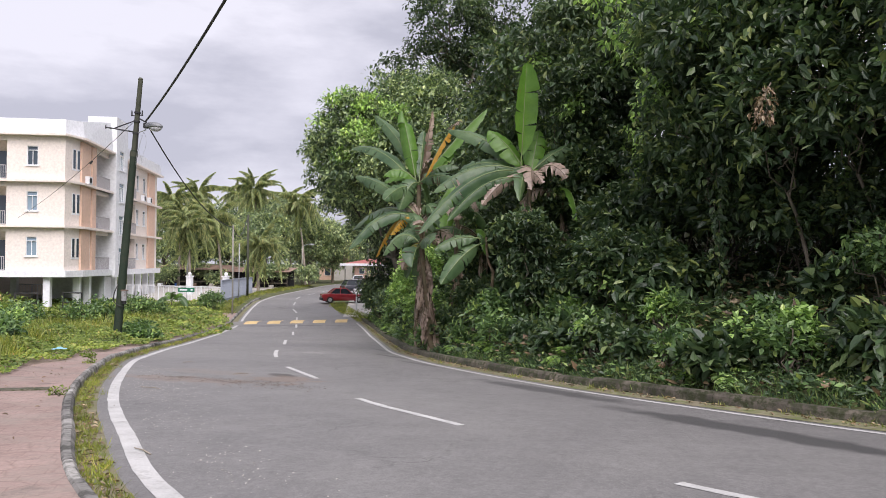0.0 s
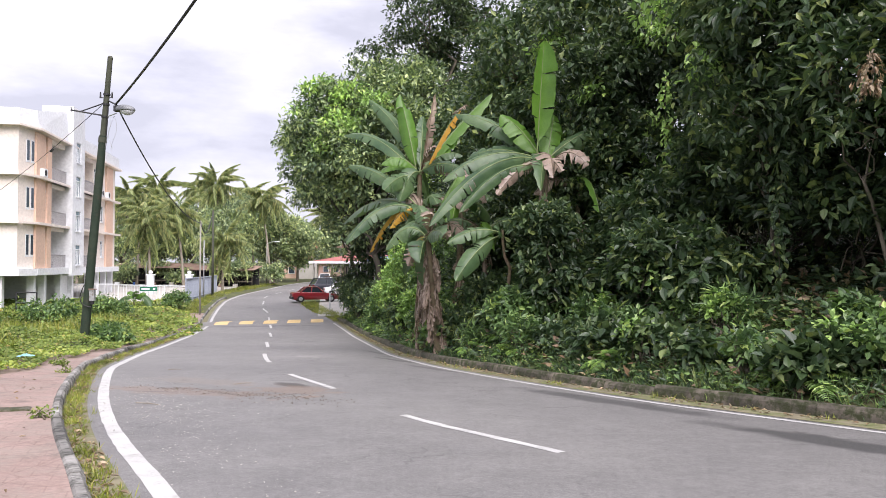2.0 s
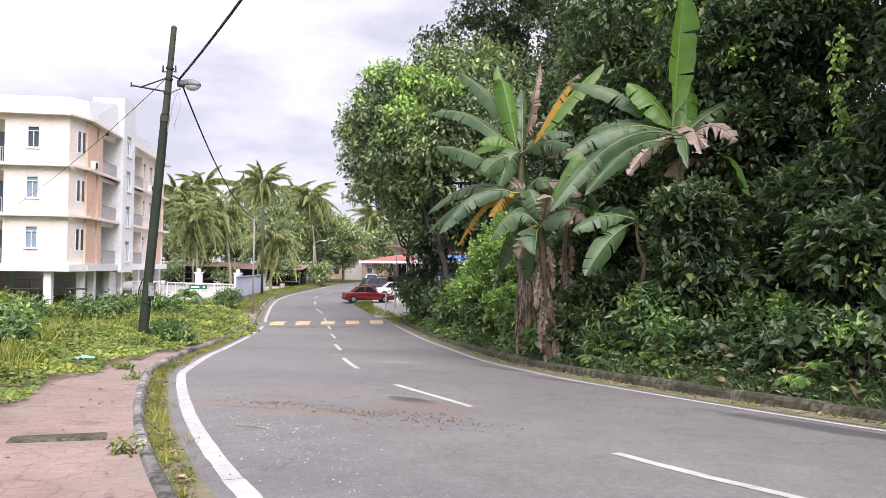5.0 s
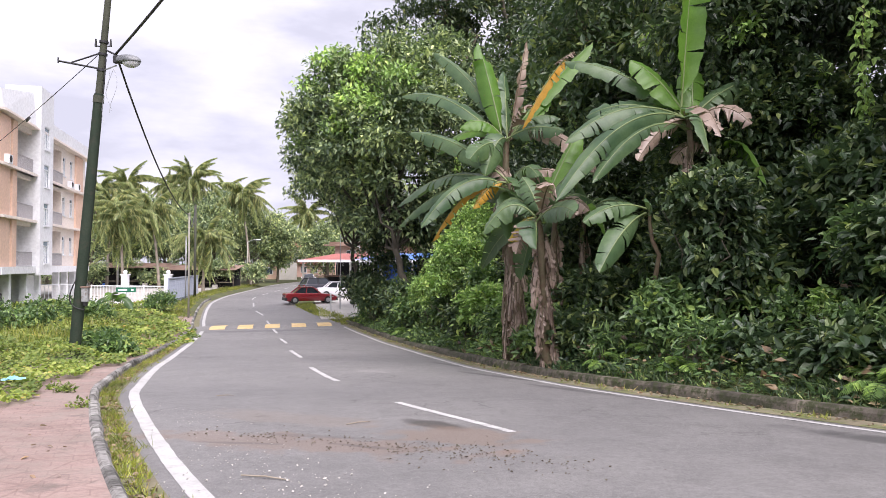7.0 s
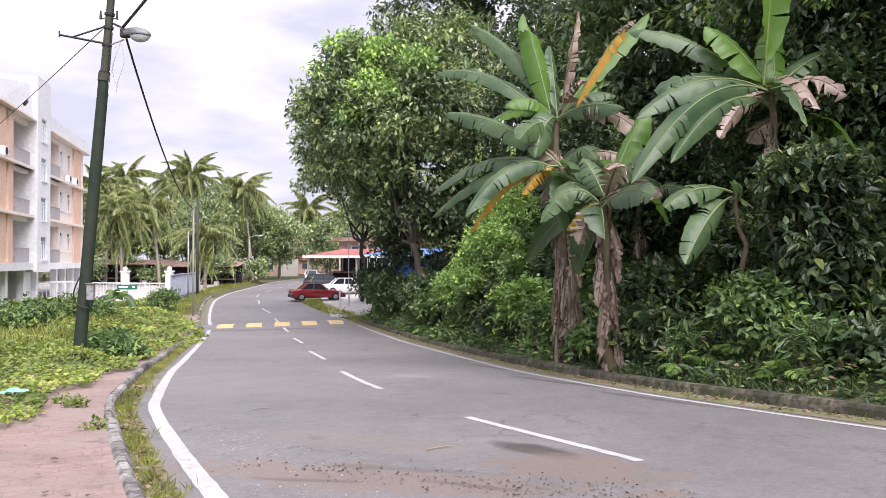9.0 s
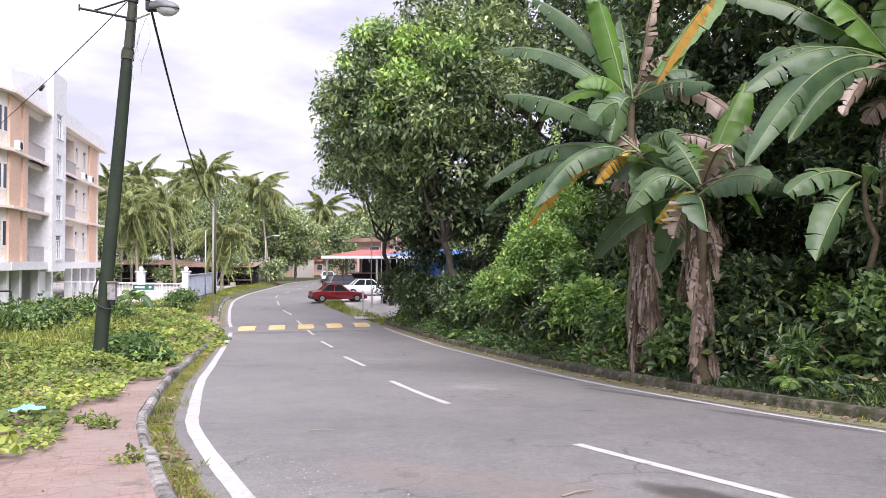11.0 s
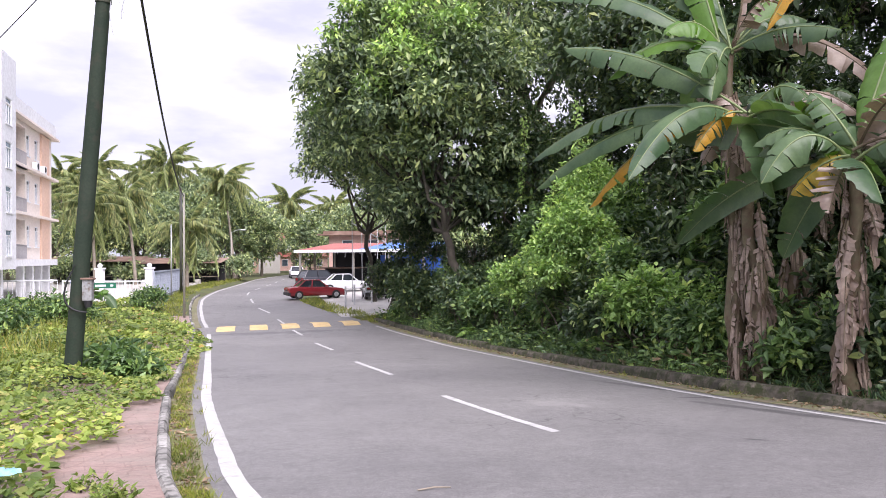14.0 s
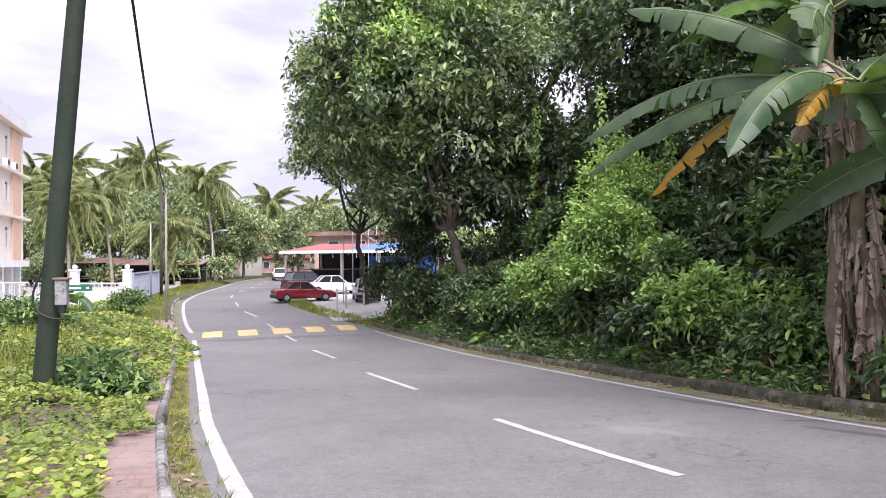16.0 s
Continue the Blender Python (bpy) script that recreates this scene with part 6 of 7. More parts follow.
def banana_leaf(a, b, arch, width, roll, seed, torn=0.5, seg=26, ragged=0.0):
    """A blade along an arched midrib, torn into strips; a: leaf base, b: tip."""
    rng = np.random.default_rng(seed)
    a, b = np.array(a, float), np.array(b, float)
    mid = (a + b) / 2 + np.array([0, 0, arch * 1.15 + 0.04 * np.linalg.norm(b - a)])
    u = np.linspace(0, 1, seg + 1)[:, None]
    P = (1 - u) ** 2 * a + 2 * u * (1 - u) * mid + u ** 2 * b
    T = unit(np.gradient(P, axis=0))
    side = np.cross(T, np.array([0, 0, 1.0]))
    flat = np.cross(T, np.array([0.35, -0.9, 0.1]))
    side = np.where(np.linalg.norm(side, axis=1, keepdims=True) < 0.3, flat, side)
    side = unit(side)
    side = side * np.where((side @ np.array([0.3, -1, 0]))[:, None] < 0, -1, 1)
    c, s = math.cos(radians(roll)), math.sin(radians(roll))
    nrm = unit(np.cross(side, T))
    nrm = nrm * np.where(nrm[:, 2:3] < 0, -1, 1)
    sd = side * c - nrm * s
    nn = unit(np.cross(sd, T))
    nn = nn * np.where(nn[:, 2:3] < 0, -1, 1)
    uu = u[:, 0]
    stalk = 0.13
    w = np.clip((uu - stalk) / (1 - stalk), 0, 1)
    half = width * 0.5 * np.clip(1 - np.abs(2 * w ** 0.85 - 1) ** 2.1, 0, 1) ** 0.62 * np.where(w > 0, 1, 0)
    V, F = [], []
    for sgn in (-1, 1):
        hang_down = rng.uniform(0.15, 0.5)
        i = int(stalk * seg)
        while i < seg:
            run = min(seg - i, int(rng.integers(1, 4)) if rng.random() < torn else int(rng.integers(5, 13)))
            droop = hang_down + rng.uniform(0.0, 0.16) + (0.3 * rng.random() if rng.random() < torn else 0)
            skew = rng.uniform(-0.04, 0.1) + ragged * rng.uniform(0.1, 0.9)
            cut = 1 - ragged * rng.uniform(-0.1, 0.75)
            start = len(V)
            for q in range(run + 1):
                j = i + q
                h = half[j] * cut
                shrink = 0.035 if (q in (0, run) and run < seg) else 0.0
                for f in (0.0, 0.5, 1.0):
                    edge = sd[j] * sgn * h * f * (1 - 0.12 * droop * f) - nn[j] * h * f * f * droop * 1.6 + nn[j] * h * f * 0.18 + T[j] * (skew + 0.08) * h * f
                    wave = nn[j] * 0.02 * math.sin(j * 1.9 + seed) * f
                    pull = T[j] * (shrink if q == 0 else -shrink) * h * f * 3
                    V.append(P[j] + edge + wave + pull)
            for q in range(run):
                for f in range(2):
                    n0 = start + q * 3 + f
                    F.append((n0, n0 + 1, n0 + 4, n0 + 3))
            i += run
    nb = len(F)
    tv, tf = tube(P, np.linspace(0.022, 0.003, seg + 1) * (1 + width * 0.3), 6)
    off = len(V)
    V = np.vstack([np.array(V), tv])
    F = np.vstack([np.array(F), tf + off])
    return V, F, np.concatenate([np.zeros(nb), np.ones(len(tf))])


KIND = {"green": (M_BANANA, 0.52, 1.08, 0.12), "young": (M_BANANAYOUNG, 0.08, 1.0, 0.0), "yellow": (M_BANANAYELLOW, 0.85, 1.0, 0.4), "ripe": (M_BANANARIPE, 0.5, 1.1, 0.15), "dry": (M_BANANADEAD, 1.0, 1.2, 0.6)}


def banana(stem, leaves, label, seed, radius=0.13, skirts=8):
    """stem: base, top; leaves: base, tip, arch, width, roll, kind."""
    rng = np.random.default_rng(seed)
    b, t = Vector(stem[0]), Vector(stem[1])
    root = thing("banana_plant", Matrix.Translation(b), label, "banana plant", "banana plants")
    P = limb_path((0, 0, -0.3), t - b, rng, 0.1, 10)
    V, F = tube(P, np.linspace(radius * 1.25, radius * 0.55, 10), 12)
    hang(new("stem", mesh_from("stem", V, F, M_STEM, True)), root)
    o = np.array(b)
    for n, (a, e, arch, w, roll, kind) in enumerate(leaves):
        m, torn, wide, rag = KIND[kind]
        V, F, idx = banana_leaf(np.array(a) - o, np.array(e) - o, arch, w * wide, roll, seed * 40 + n, torn, ragged=rag)
        rib = M_STEM if kind == "dry" else M_RIB
        ob = hang(new("leaf", mesh_from("leaf", V, F, [m, rib], True, idx)), root)
        if kind == "yellow":
            tagged(ob, "yellowing torn leaf")
        if kind == "dry":
            tagged(ob, "dry brown leaf")
    # dry leaves hanging round the stem
    for n in range(skirts * 4):
        f = rng.uniform(0.1, 0.9) ** 1.25
        p = np.array(b.lerp(t, f)) - o
        az = rng.uniform(0, 6.28)
        fl = rng.uniform(0.0, 0.2)
        top = p + np.array([math.cos(az) * radius * 0.9, math.sin(az) * radius * 0.9, 0.1])
        ln = min(rng.uniform(0.35, 1.35), p[2] * 0.98 + 0.05)
        end = p + np.array([math.cos(az) * (radius + fl), math.sin(az) * (radius + fl), -ln])
        V, F, idx = banana_leaf(top, end, 0.1, rng.uniform(0.12, 0.3), rng.uniform(0, 85), seed * 90 + n, 1.0, 14, 0.8)
        tagged(hang(new("dry_leaf", mesh_from("dry_leaf", V, F, [M_BANANADEAD, M_STEM], False, idx)), root), "dry brown hanging leaf")
    return root


LEAVES_A = [
    ((-1.15, 25.24, 4.34), (-3.91, 27.30, 6.08), 0.75, 0.55, 45, "green"),
    ((-1.00, 25.27, 4.54), (-2.97, 27.00, 7.30), 0.45, 0.55, 50, "green"),
    ((-1.14, 25.27, 4.34), (-1.78, 25.80, 7.25), 0.1, 0.6, 14, "young"),
    ((-1.00, 25.19, 4.45), (-0.56, 25.00, 7.07), 0, 0.3, 20, "dry"),
    ((-0.99, 25.27, 4.53), (1.38, 25.70, 7.27), 0.1, 0.6, 20, "young"),
    ((-1.06, 25.26, 4.34), (0.19, 25.60, 5.81), 0.1, 0.7, 25, "young"),
    ((-1.15, 25.28, 4.30), (-2.16, 24.00, 3.76), 0.35, 0.6, 50, "green"),
    ((-1.14, 25.17, 4.42), (0.22, 23.90, 4.47), 0.35, 0.55, 50, "green"),
    ((-0.99, 25.20, 4.41), (-1.70, 24.60, 3.44), 0.7, 0.7, 60, "green"),
    ((-1.06, 25.12, 4.40), (-0.99, 26.40, 6.61), 0.1, 0.5, 30, "green"),
    ((0.41, 23.90, 6.46), (-0.76, 24.50, 4.63), 0.3, 0.42, 50, "yellow"),
    ((0.02, 24.10, 6.20), (0.46, 23.85, 6.48), 0.02, 0.3, 40, "dry"),
]
LEAVES_A2 = [
    ((-1.07, 24.61, 3.25), (-3.69, 26.80, 4.92), 0.45, 0.6, 45, "green"),
    ((-1.00, 24.57, 3.06), (-4.06, 28.20, 2.87), 1, 0.7, 42, "green"),
    ((-1.14, 24.61, 3.15), (-4.01, 28.00, 2.24), 0.8, 0.5, 48, "green"),
    ((-1.14, 24.57, 3.25), (-2.99, 27.60, 1.80), 0.85, 0.42, 60, "yellow"),
    ((-1.04, 24.72, 3.15), (-0.70, 22.60, 2.37), 0.5, 0.75, 50, "green"),
    ((-1.15, 24.59, 3.25), (-2.01, 24.60, 2.57), 0.35, 0.42, 55, "yellow"),
    ((-1.02, 24.59, 3.15), (-1.12, 23.60, 1.61), 0.25, 0.65, 60, "green"),
    ((-1.00, 24.69, 3.26), (-0.23, 24.90, 3.63), 0.2, 0.5, 50, "green"),
]
LEAVES_B = [
    ((-0.66, 22.28, 2.26), (-1.68, 26.30, 3.05), 0.45, 0.6, 50, "green"),
    ((-0.79, 22.24, 2.19), (-1.35, 22.80, 1.69), 0.2, 0.5, 55, "ripe"),
    ((-0.77, 22.25, 2.06), (-0.91, 21.40, 1.46), 0.35, 0.55, 60, "green"),
    ((-0.65, 22.13, 2.06), (-1.63, 26.30, 1.01), 0.7, 0.5, 50, "green"),
    ((-0.65, 22.14, 2.13), (-0.91, 23.80, 0.74), 0.5, 0.6, 60, "green"),
    ((-0.79, 22.24, 2.07), (-0.23, 20.60, 2.21), 0.35, 0.6, 45, "green"),
    ((-0.66, 22.26, 2.30), (0.29, 22.60, 4.26), 0.05, 0.6, 20, "young"),
    ((-0.67, 22.28, 2.28), (-0.09, 21.60, 3.14), 0.2, 0.7, 40, "green"),
    ((-0.77, 22.21, 2.26), (-0.09, 21.20, 2.19), 0.25, 0.4, 60, "dry"),
    ((-0.64, 22.22, 2.19), (-1.02, 22.80, 3.20), 0.15, 0.5, 40, "green"),
    ((-0.79, 22.20, 2.11), (-1.27, 22.00, 1.36), 0.3, 0.5, 70, "dry"),
]
LEAVES_C = [
    ((2.71, 22.06, 4.41), (-0.29, 21.40, 3.76), 0.8, 0.65, 45, "green"),
    ((2.73, 22.07, 4.41), (-0.64, 20.60, 2.43), 1.2, 0.55, 50, "green"),
    ((2.71, 22.08, 4.37), (0.07, 23.20, 6.04), 0.5, 0.62, 45, "green"),
    ((2.65, 21.96, 4.20), (0.19, 20.90, 2.84), 0.85, 0.45, 55, "green"),
    ((2.66, 21.95, 4.38), (1.41, 22.30, 5.84), 0.3, 0.85, 50, "young"),
    ((2.45, 21.9, 4.55), (2.62, 21.6, 7.85), 0.05, 0.78, 10, "young"),
    ((2.73, 22.08, 4.40), (1.25, 21.20, 3.37), 0.45, 0.45, 60, "dry"),
    ((2.58, 22.01, 4.32), (0.45, 22.60, 4.58), 0.55, 0.6, 42, "green"),
    ((2.59, 22.02, 4.35), (3.07, 21.20, 4.02), 0.35, 0.4, 55, "dry"),
    ((2.66, 22.07, 4.36), (4.67, 22.60, 5.52), 0.35, 0.6, 55, "green"),
    ((2.73, 21.96, 4.20), (3.08, 22.80, 5.94), 0.1, 0.7, 30, "young"),
]
LEAVES_D = [
    ((1.30, 20.79, 2.30), (-0.14, 20.30, 1.98), 0.3, 0.5, 45, "green"),
    ((1.32, 20.87, 2.22), (0.08, 19.90, 0.98), 0.3, 0.55, 55, "green"),
    ((1.37, 20.78, 2.17), (1.21, 20.20, 2.35), 0.1, 0.35, 60, "green"),
]


def wild_leaves(x, y, z, n, length, seed, kinds=("green", "green", "young", "green", "dry")):
    r = np.random.default_rng(seed)
    out = []
    for k in range(n):
        az = k * 2.4 + r.uniform(-0.4, 0.4)
        up = r.uniform(-0.15, 0.85)
        ln = length * r.uniform(0.75, 1.2)
        tip = (x + math.cos(az) * ln * (1 - up * 0.6), y + math.sin(az) * ln * (1 - up * 0.6), z + ln * (up - 0.35))
        out.append(((x, y, z), tip, 0.7 * (1 - up) + 0.3, 0.58, 25 + 25 * (1 - up), kinds[k % len(kinds)]))
    return out


LEAVES_A += wild_leaves(-1.06, 25.3, 4.4, 7, 2.2, 61, ("green", "young", "dry"))
LEAVES_A2 += wild_leaves(-1.0, 24.8, 3.1, 6, 2.0, 64, ("green", "dry"))
LEAVES_B += wild_leaves(-0.66, 22.4, 2.1, 7, 1.8, 62, ("green", "green", "dry"))
LEAVES_C += wild_leaves(2.75, 22.3, 4.2, 8, 2.3, 63, ("green", "green", "dry"))


def foot(x, y):
    return x, y, float(land_z(x, y)[0])


banana((foot(-0.95, 25.1), (-1.07, 25.2, 4.5)), LEAVES_A, "tall banana plant with torn green leaves and hanging dry skirts", 1, 0.14, 12)
banana((foot(-0.75, 24.75), (-1.05, 24.65, 3.2)), LEAVES_A2, "banana plant with drooping leaves, two turning orange", 5, 0.12, 9)
banana((foot(-0.3, 23.1), (-0.72, 22.2, 2.2)), LEAVES_B, "banana plant with broad drooping leaves over a dry skirt", 2, 0.13, 12)
banana((foot(2.55, 22.3), (2.66, 22.0, 4.4)), LEAVES_C, "tall banana plant with broad arching leaves on the bank", 3, 0.11, 6)
for k, (x, y, zt, n, ln) in enumerate(((0.3, 25.6, 3.2, 7, 1.9), (1.2, 26.2, 2.4, 6, 1.8), (3.9, 23.2, 3.6, 6, 1.9))):
    banana((foot(x, y), (x, y - 0.1, zt)), wild_leaves(x, y - 0.1, zt, n, ln, 70 + k), "banana sucker crowded behind the taller stems", 20 + k, 0.1, 5)
banana((foot(1.75, 21.2), (1.38, 20.8, 2.4)), LEAVES_D, "small young banana plant below a taller one", 4, 0.06, 0)
fx, fy, fz = foot(-23.2, 55.0)
banana(((fx, fy, fz), (fx, fy, fz + 0.7)), wild_leaves(fx, fy, fz + 0.7, 6, 1.4, 75, ("green", "young")), "young banana plant standing in the creepers of the field", 31, 0.07, 0)

# ---- coconut palms ----


def frond_mesh(seed, length, droop):
    rng = np.random.default_rng(seed)
    u = np.linspace(0, 1, 14)
    P = np.stack([length * (u - 0.12 * u ** 2 * droop), np.zeros(14), length * (0.32 * u - (0.3 + 0.5 * droop) * u ** 2)], 1)
    tv, tf = tube(P, np.linspace(0.05, 0.01, 14), 5)
    n = 76
    t = np.repeat(np.linspace(0.14, 1.0, n), 2)
    sg = np.tile([1.0, -1.0], n)
    base = np.stack([np.interp(t, u, P[:, q]) for q in range(3)], 1)
    tan = unit(np.stack([np.interp(t, u, np.gradient(P[:, q])) for q in range(3)], 1))
    d = unit(tan * 0.55 + np.stack([np.zeros(2 * n), sg, np.zeros(2 * n)], 1) * 0.75 + np.stack([np.zeros(2 * n), np.zeros(2 * n), -0.5 - 1.15 * rng.random(2 * n)], 1))
    L = length * 0.125 * (0.45 + 1.0 * np.sin(np.pi * np.clip(t, 0, 1) ** 0.8)) * rng.uniform(0.8, 1.15, 2 * n)
    lv, lf = leaf_arrays(base, d, np.tile([[0.2, 0, 1.0]], (2 * n, 1)) + rng.normal(0, 0.2, (2 * n, 3)), L, np.full(2 * n, 0.052), 0.4)
    V, F = join_arrays([(tv, tf), (lv, lf)])
    return mesh_from("frond", V, F, M_PALMHAZED)


FRONDS = [frond_mesh(90 + k, 4.0, d) for k, d in enumerate((0.6, 0.9, 1.15, 1.4, 1.65, 1.9))]
M_COCONUT = plain("coconut_husk", (0.2, 0.17, 0.06), 0.6)

NV, NF = tube([(0, 0, -0.17), (0, 0, -0.12), (0, 0, 0.02), (0, 0, 0.13), (0, 0, 0.17)], [0.01, 0.1, 0.15, 0.09, 0.01], 8)
NUT = mesh_from("coconut", NV, NF, M_COCONUT, True)


def outward(x, y, z=0.0, k=1.15):
    """Spreads the far grove away from the road's start."""
    return -4 + (x + 4) * k, 7 + (y - 7) * k, 1.3 + (z - 1.3) * k


def palm(x, y, crown_x, crown_y, crown_z, seed, size=1.0, fronds=30):
    rng = np.random.default_rng(seed)
    z0 = float(road_z(y)) - 0.05
    root = thing("coconut_palm", Matrix.Translation((x, y, z0)), "tall coconut palm with drooping fronds and a pale bare trunk", "palm", "coconut palms")
    top = np.array([crown_x - x, crown_y - y, crown_z - z0])
    u = np.linspace(0, 1, 14)[:, None]
    top[2] -= 1.3
    P = np.array([0, 0, -0.3]) * (1 - u) ** 2 + 2 * u * (1 - u) * np.array([top[0] * 0.25, top[1] * 0.25, top[2] * 0.55]) + u ** 2 * top
    V, F = tube(P, np.linspace(0.17, 0.1, 14) + 0.06 * np.exp(-np.arange(14)), 10)
    hang(new("trunk", mesh_from("trunk", V, F, M_PALMBARK, True)), root)
    for k in range(fronds):
        f = k / (fronds - 1)
        az = k * 137.5 + rng.uniform(-12, 12)
        el = 80 - 122 * f + rng.uniform(-14, 14)
        mesh = FRONDS[min(5, int(f * 4 + rng.uniform(0, 2)))]
        ob = hang(new("frond", mesh), root)
        s = size * rng.uniform(0.85, 1.12)
        ob.matrix_local = Matrix.Translation(top) @ pose(0, 0, 0, rng.uniform(-25, 25), -el + 18, az) @ Matrix.Diagonal((s, s, s, 1))
    for k in range(5):
        a = k * 1.26
        ob = hang(new("coconut", NUT), root)
        ob.matrix_local = Matrix.Translation(Vector(top) + Vector((0.25 * math.cos(a), 0.25 * math.sin(a), -0.25 - 0.08 * (k % 2))))


for k, (bx, by, cx, cy, cz, sz) in enumerate(((-30.2, 75, -30.5, 75, 6.3, 1.0), (-27.9, 78, -28.8, 78, 7.3, 0.95), (-29.2, 95, -29.9, 95, 12.2, 1.05), (-21.8, 90, -23.0, 90, 9.8, 1.1), (-22.1, 72, -21.9, 72, 4.3, 0.9),
                                              (-37.0, 95, -37.5, 95, 11.6, 1.0), (-39.5, 90, -38.7, 90, 10.2, 1.05), (-36.5, 110, -37.3, 110, 13.0, 1.0), (-28.5, 108, -29.2, 108, 11.8, 1.0), (-19.2, 121, -19.9, 120, 9.8, 1.2),
                                              (-12.1, 105, -12.5, 105, 8.0, 1.0), (-22.0, 112, -21.9, 112, 6.4, 0.9), (-34.5, 82, -34.0, 82, 8.2, 1.0), (-44, 88, -44.3, 88, 10.6, 1.05), (-50, 96, -50.5, 96, 11.5, 1.05), (-33, 104, -33.3, 104, 11.0, 1.0))):
    palm(*outward(bx, by)[:2], *outward(cx, cy, cz), 300 + k, sz * 1.1)

# ---- woods behind the palms ----
for k, (x, y, z, r) in enumerate(((-31.5, 92, 3.0, 4.2), (-26.5, 88, 2.6, 3.6), (-36.5, 90, 3.0, 4.0), (-42, 95, 3.4, 4.4), (-48, 98, 3.6, 4.6), (-22.4, 94, 3.2, 3.2), (-24, 99, 4.0, 3.8), (-20.6, 100, 2.4, 2.6), (-29, 102, 5.0, 4.6),
                                  (-36, 104, 5.0, 4.8), (-56, 102, 4.0, 5.0), (-14.8, 104, 3.2, 3.0), (-10.8, 98, 3.2, 3.4), (-16.5, 116, 3.0, 3.8), (-6, 100, 3.6, 4.2), (-1, 84, 4.2, 4.4), (-12, 122, 4.0, 4.5), (-26, 128, 3.2, 4.2), (-32, 132, 3.6, 5.0), (-2, 116, 4, 5))):
    rng0 = np.random.default_rng(400 + k)
    x, y, z = outward(x, y, z)
    tree(x, y, clumps(rng0, x, y, z + (1.2 if k < 10 else 0.0), r * (1.22 if k < 10 else 1.1), 7, 0.85), 850, 7, 0.46, M_FARHAZED, "broadleaf tree in the woods beyond the road dip", 400 + k, 0.2, group="far woods", base_z=float(road_z(y)))
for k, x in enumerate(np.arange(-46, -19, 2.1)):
    shrub(*outward(x, 85 + 5 * math.sin(k * 2.1))[:2], 1.8, 2.6 + math.sin(k * 1.3), 230, 0.36, M_FARHAZED, "leafy bush below the palms", 900 + k, group="far bushes")

# distant wooded hills
for side, (x0, x1, y, hgt, seed) in enumerate(((-260, -40, 190, 11, 1), (-60, 90, 210, 10, 2), (60, 300, 150, 18, 3))):
    rng0 = np.random.default_rng(seed)
    n = 60
    X = np.linspace(x0, x1, n)
    blobs = [(x, y + rng0.uniform(-8, 8), hgt * rng0.uniform(0.25, 0.6), hgt * rng0.uniform(0.35, 0.5), 0.9) for x in X]
    pos, out = blob_points(rng0, blobs, 5000, 0.8, 0.0)
    V, F = sprays(rng0, pos, out, 5, 1.5, 0.6, 0.9, 0.2, 1.2)
    V[:, 2] = np.maximum(V[:, 2], -2.0)
    tagged(new("distant_woods", mesh_from("distant_woods", V, F, M_FARHAZED)), "hazy line of distant woods", "woods", kind="stuff")

# far houses
def far_house(x, y, w, d, h, wall, roof, label):
    z = float(road_z(y))
    root = thing("house", pose(x, y, z, 0, 0, 8), label, "house", "far houses")
    part("wall", box((-w / 2, -d / 2, -0.2), (w / 2, d / 2, h)), wall, root)
    bm = bmesh.new()
    vs = [bm.verts.new(v) for v in ((-w / 2 - 0.6, -d / 2 - 0.6, h), (w / 2 + 0.6, -d / 2 - 0.6, h), (w / 2 + 0.6, d / 2 + 0.6, h), (-w / 2 - 0.6, d / 2 + 0.6, h), (-w / 2 + 1, 0, h + 1.5), (w / 2 - 1, 0, h + 1.5))]
    for f in ((0, 1, 5, 4), (1, 2, 5), (2, 3, 4, 5), (3, 0, 4), (3, 2, 1, 0)):
        bm.faces.new([vs[q] for q in f])
    part("roof", bm, roof, root)
    for fz in np.arange(0.9, h - 0.8, 2.8):
        for wx in np.arange(-w / 2 + 0.9, w / 2 - 0.8, 2.0):
            wd = part("window", box((wx, -d / 2 - 0.08, fz), (wx + 1.1, -d / 2, fz + 1.2)), M_WALLWHITE, root)
            part("pane", box((wx + 0.08, -d / 2 - 0.11, fz + 0.08), (wx + 1.02, -d / 2 - 0.085, fz + 1.12)), M_PANE, wd)


far_house(-24.5, 152, 8, 7, 5.6, M_WALLWHITE, M_REDROOF, "white two-storey house far along the road")
far_house(-26.8, 132, 4.5, 5, 3.6, M_PEACH, M_RUST, "small orange house among trees")
far_house(-21.5, 150, 9, 6, 2.6, M_PINK, M_REDROOF, "low pink house with a red roof")
yard_wall = part("yard_wall", box((-25.6, 127.0, -1.9), (-22.4, 127.3, 1.3)), M_CONCRETE)
tagged(yard_wall, "grey rendered yard wall beside the far bend", "wall", kind="structure")

# ---- creepers over the field ----
rng = np.random.default_rng(2024)


def field_points(n, x0, x1, y0, y1, cond):
    x, y = rng.uniform(x0, x1, n), rng.uniform(y0, y1, n)
    dl = signed(EL, NL, x, y)
    keep = cond(x, y, dl)
    return x[keep], y[keep], dl[keep]


def creeper_edge(y):
    """How near the road the creepers have crept, by distance from the edge line."""
    return np.interp(y, [5, 12, 16, 18, 20.7, 23, 25.2, 28, 33, 36, 38, 44, 50, 56], [2.7, 2.3, 1.8, 1.5, 1.3, 1.05, 0.8, 0.75, 0.6, 0.4, 0.1, 0.05, 1.2, 2.2])


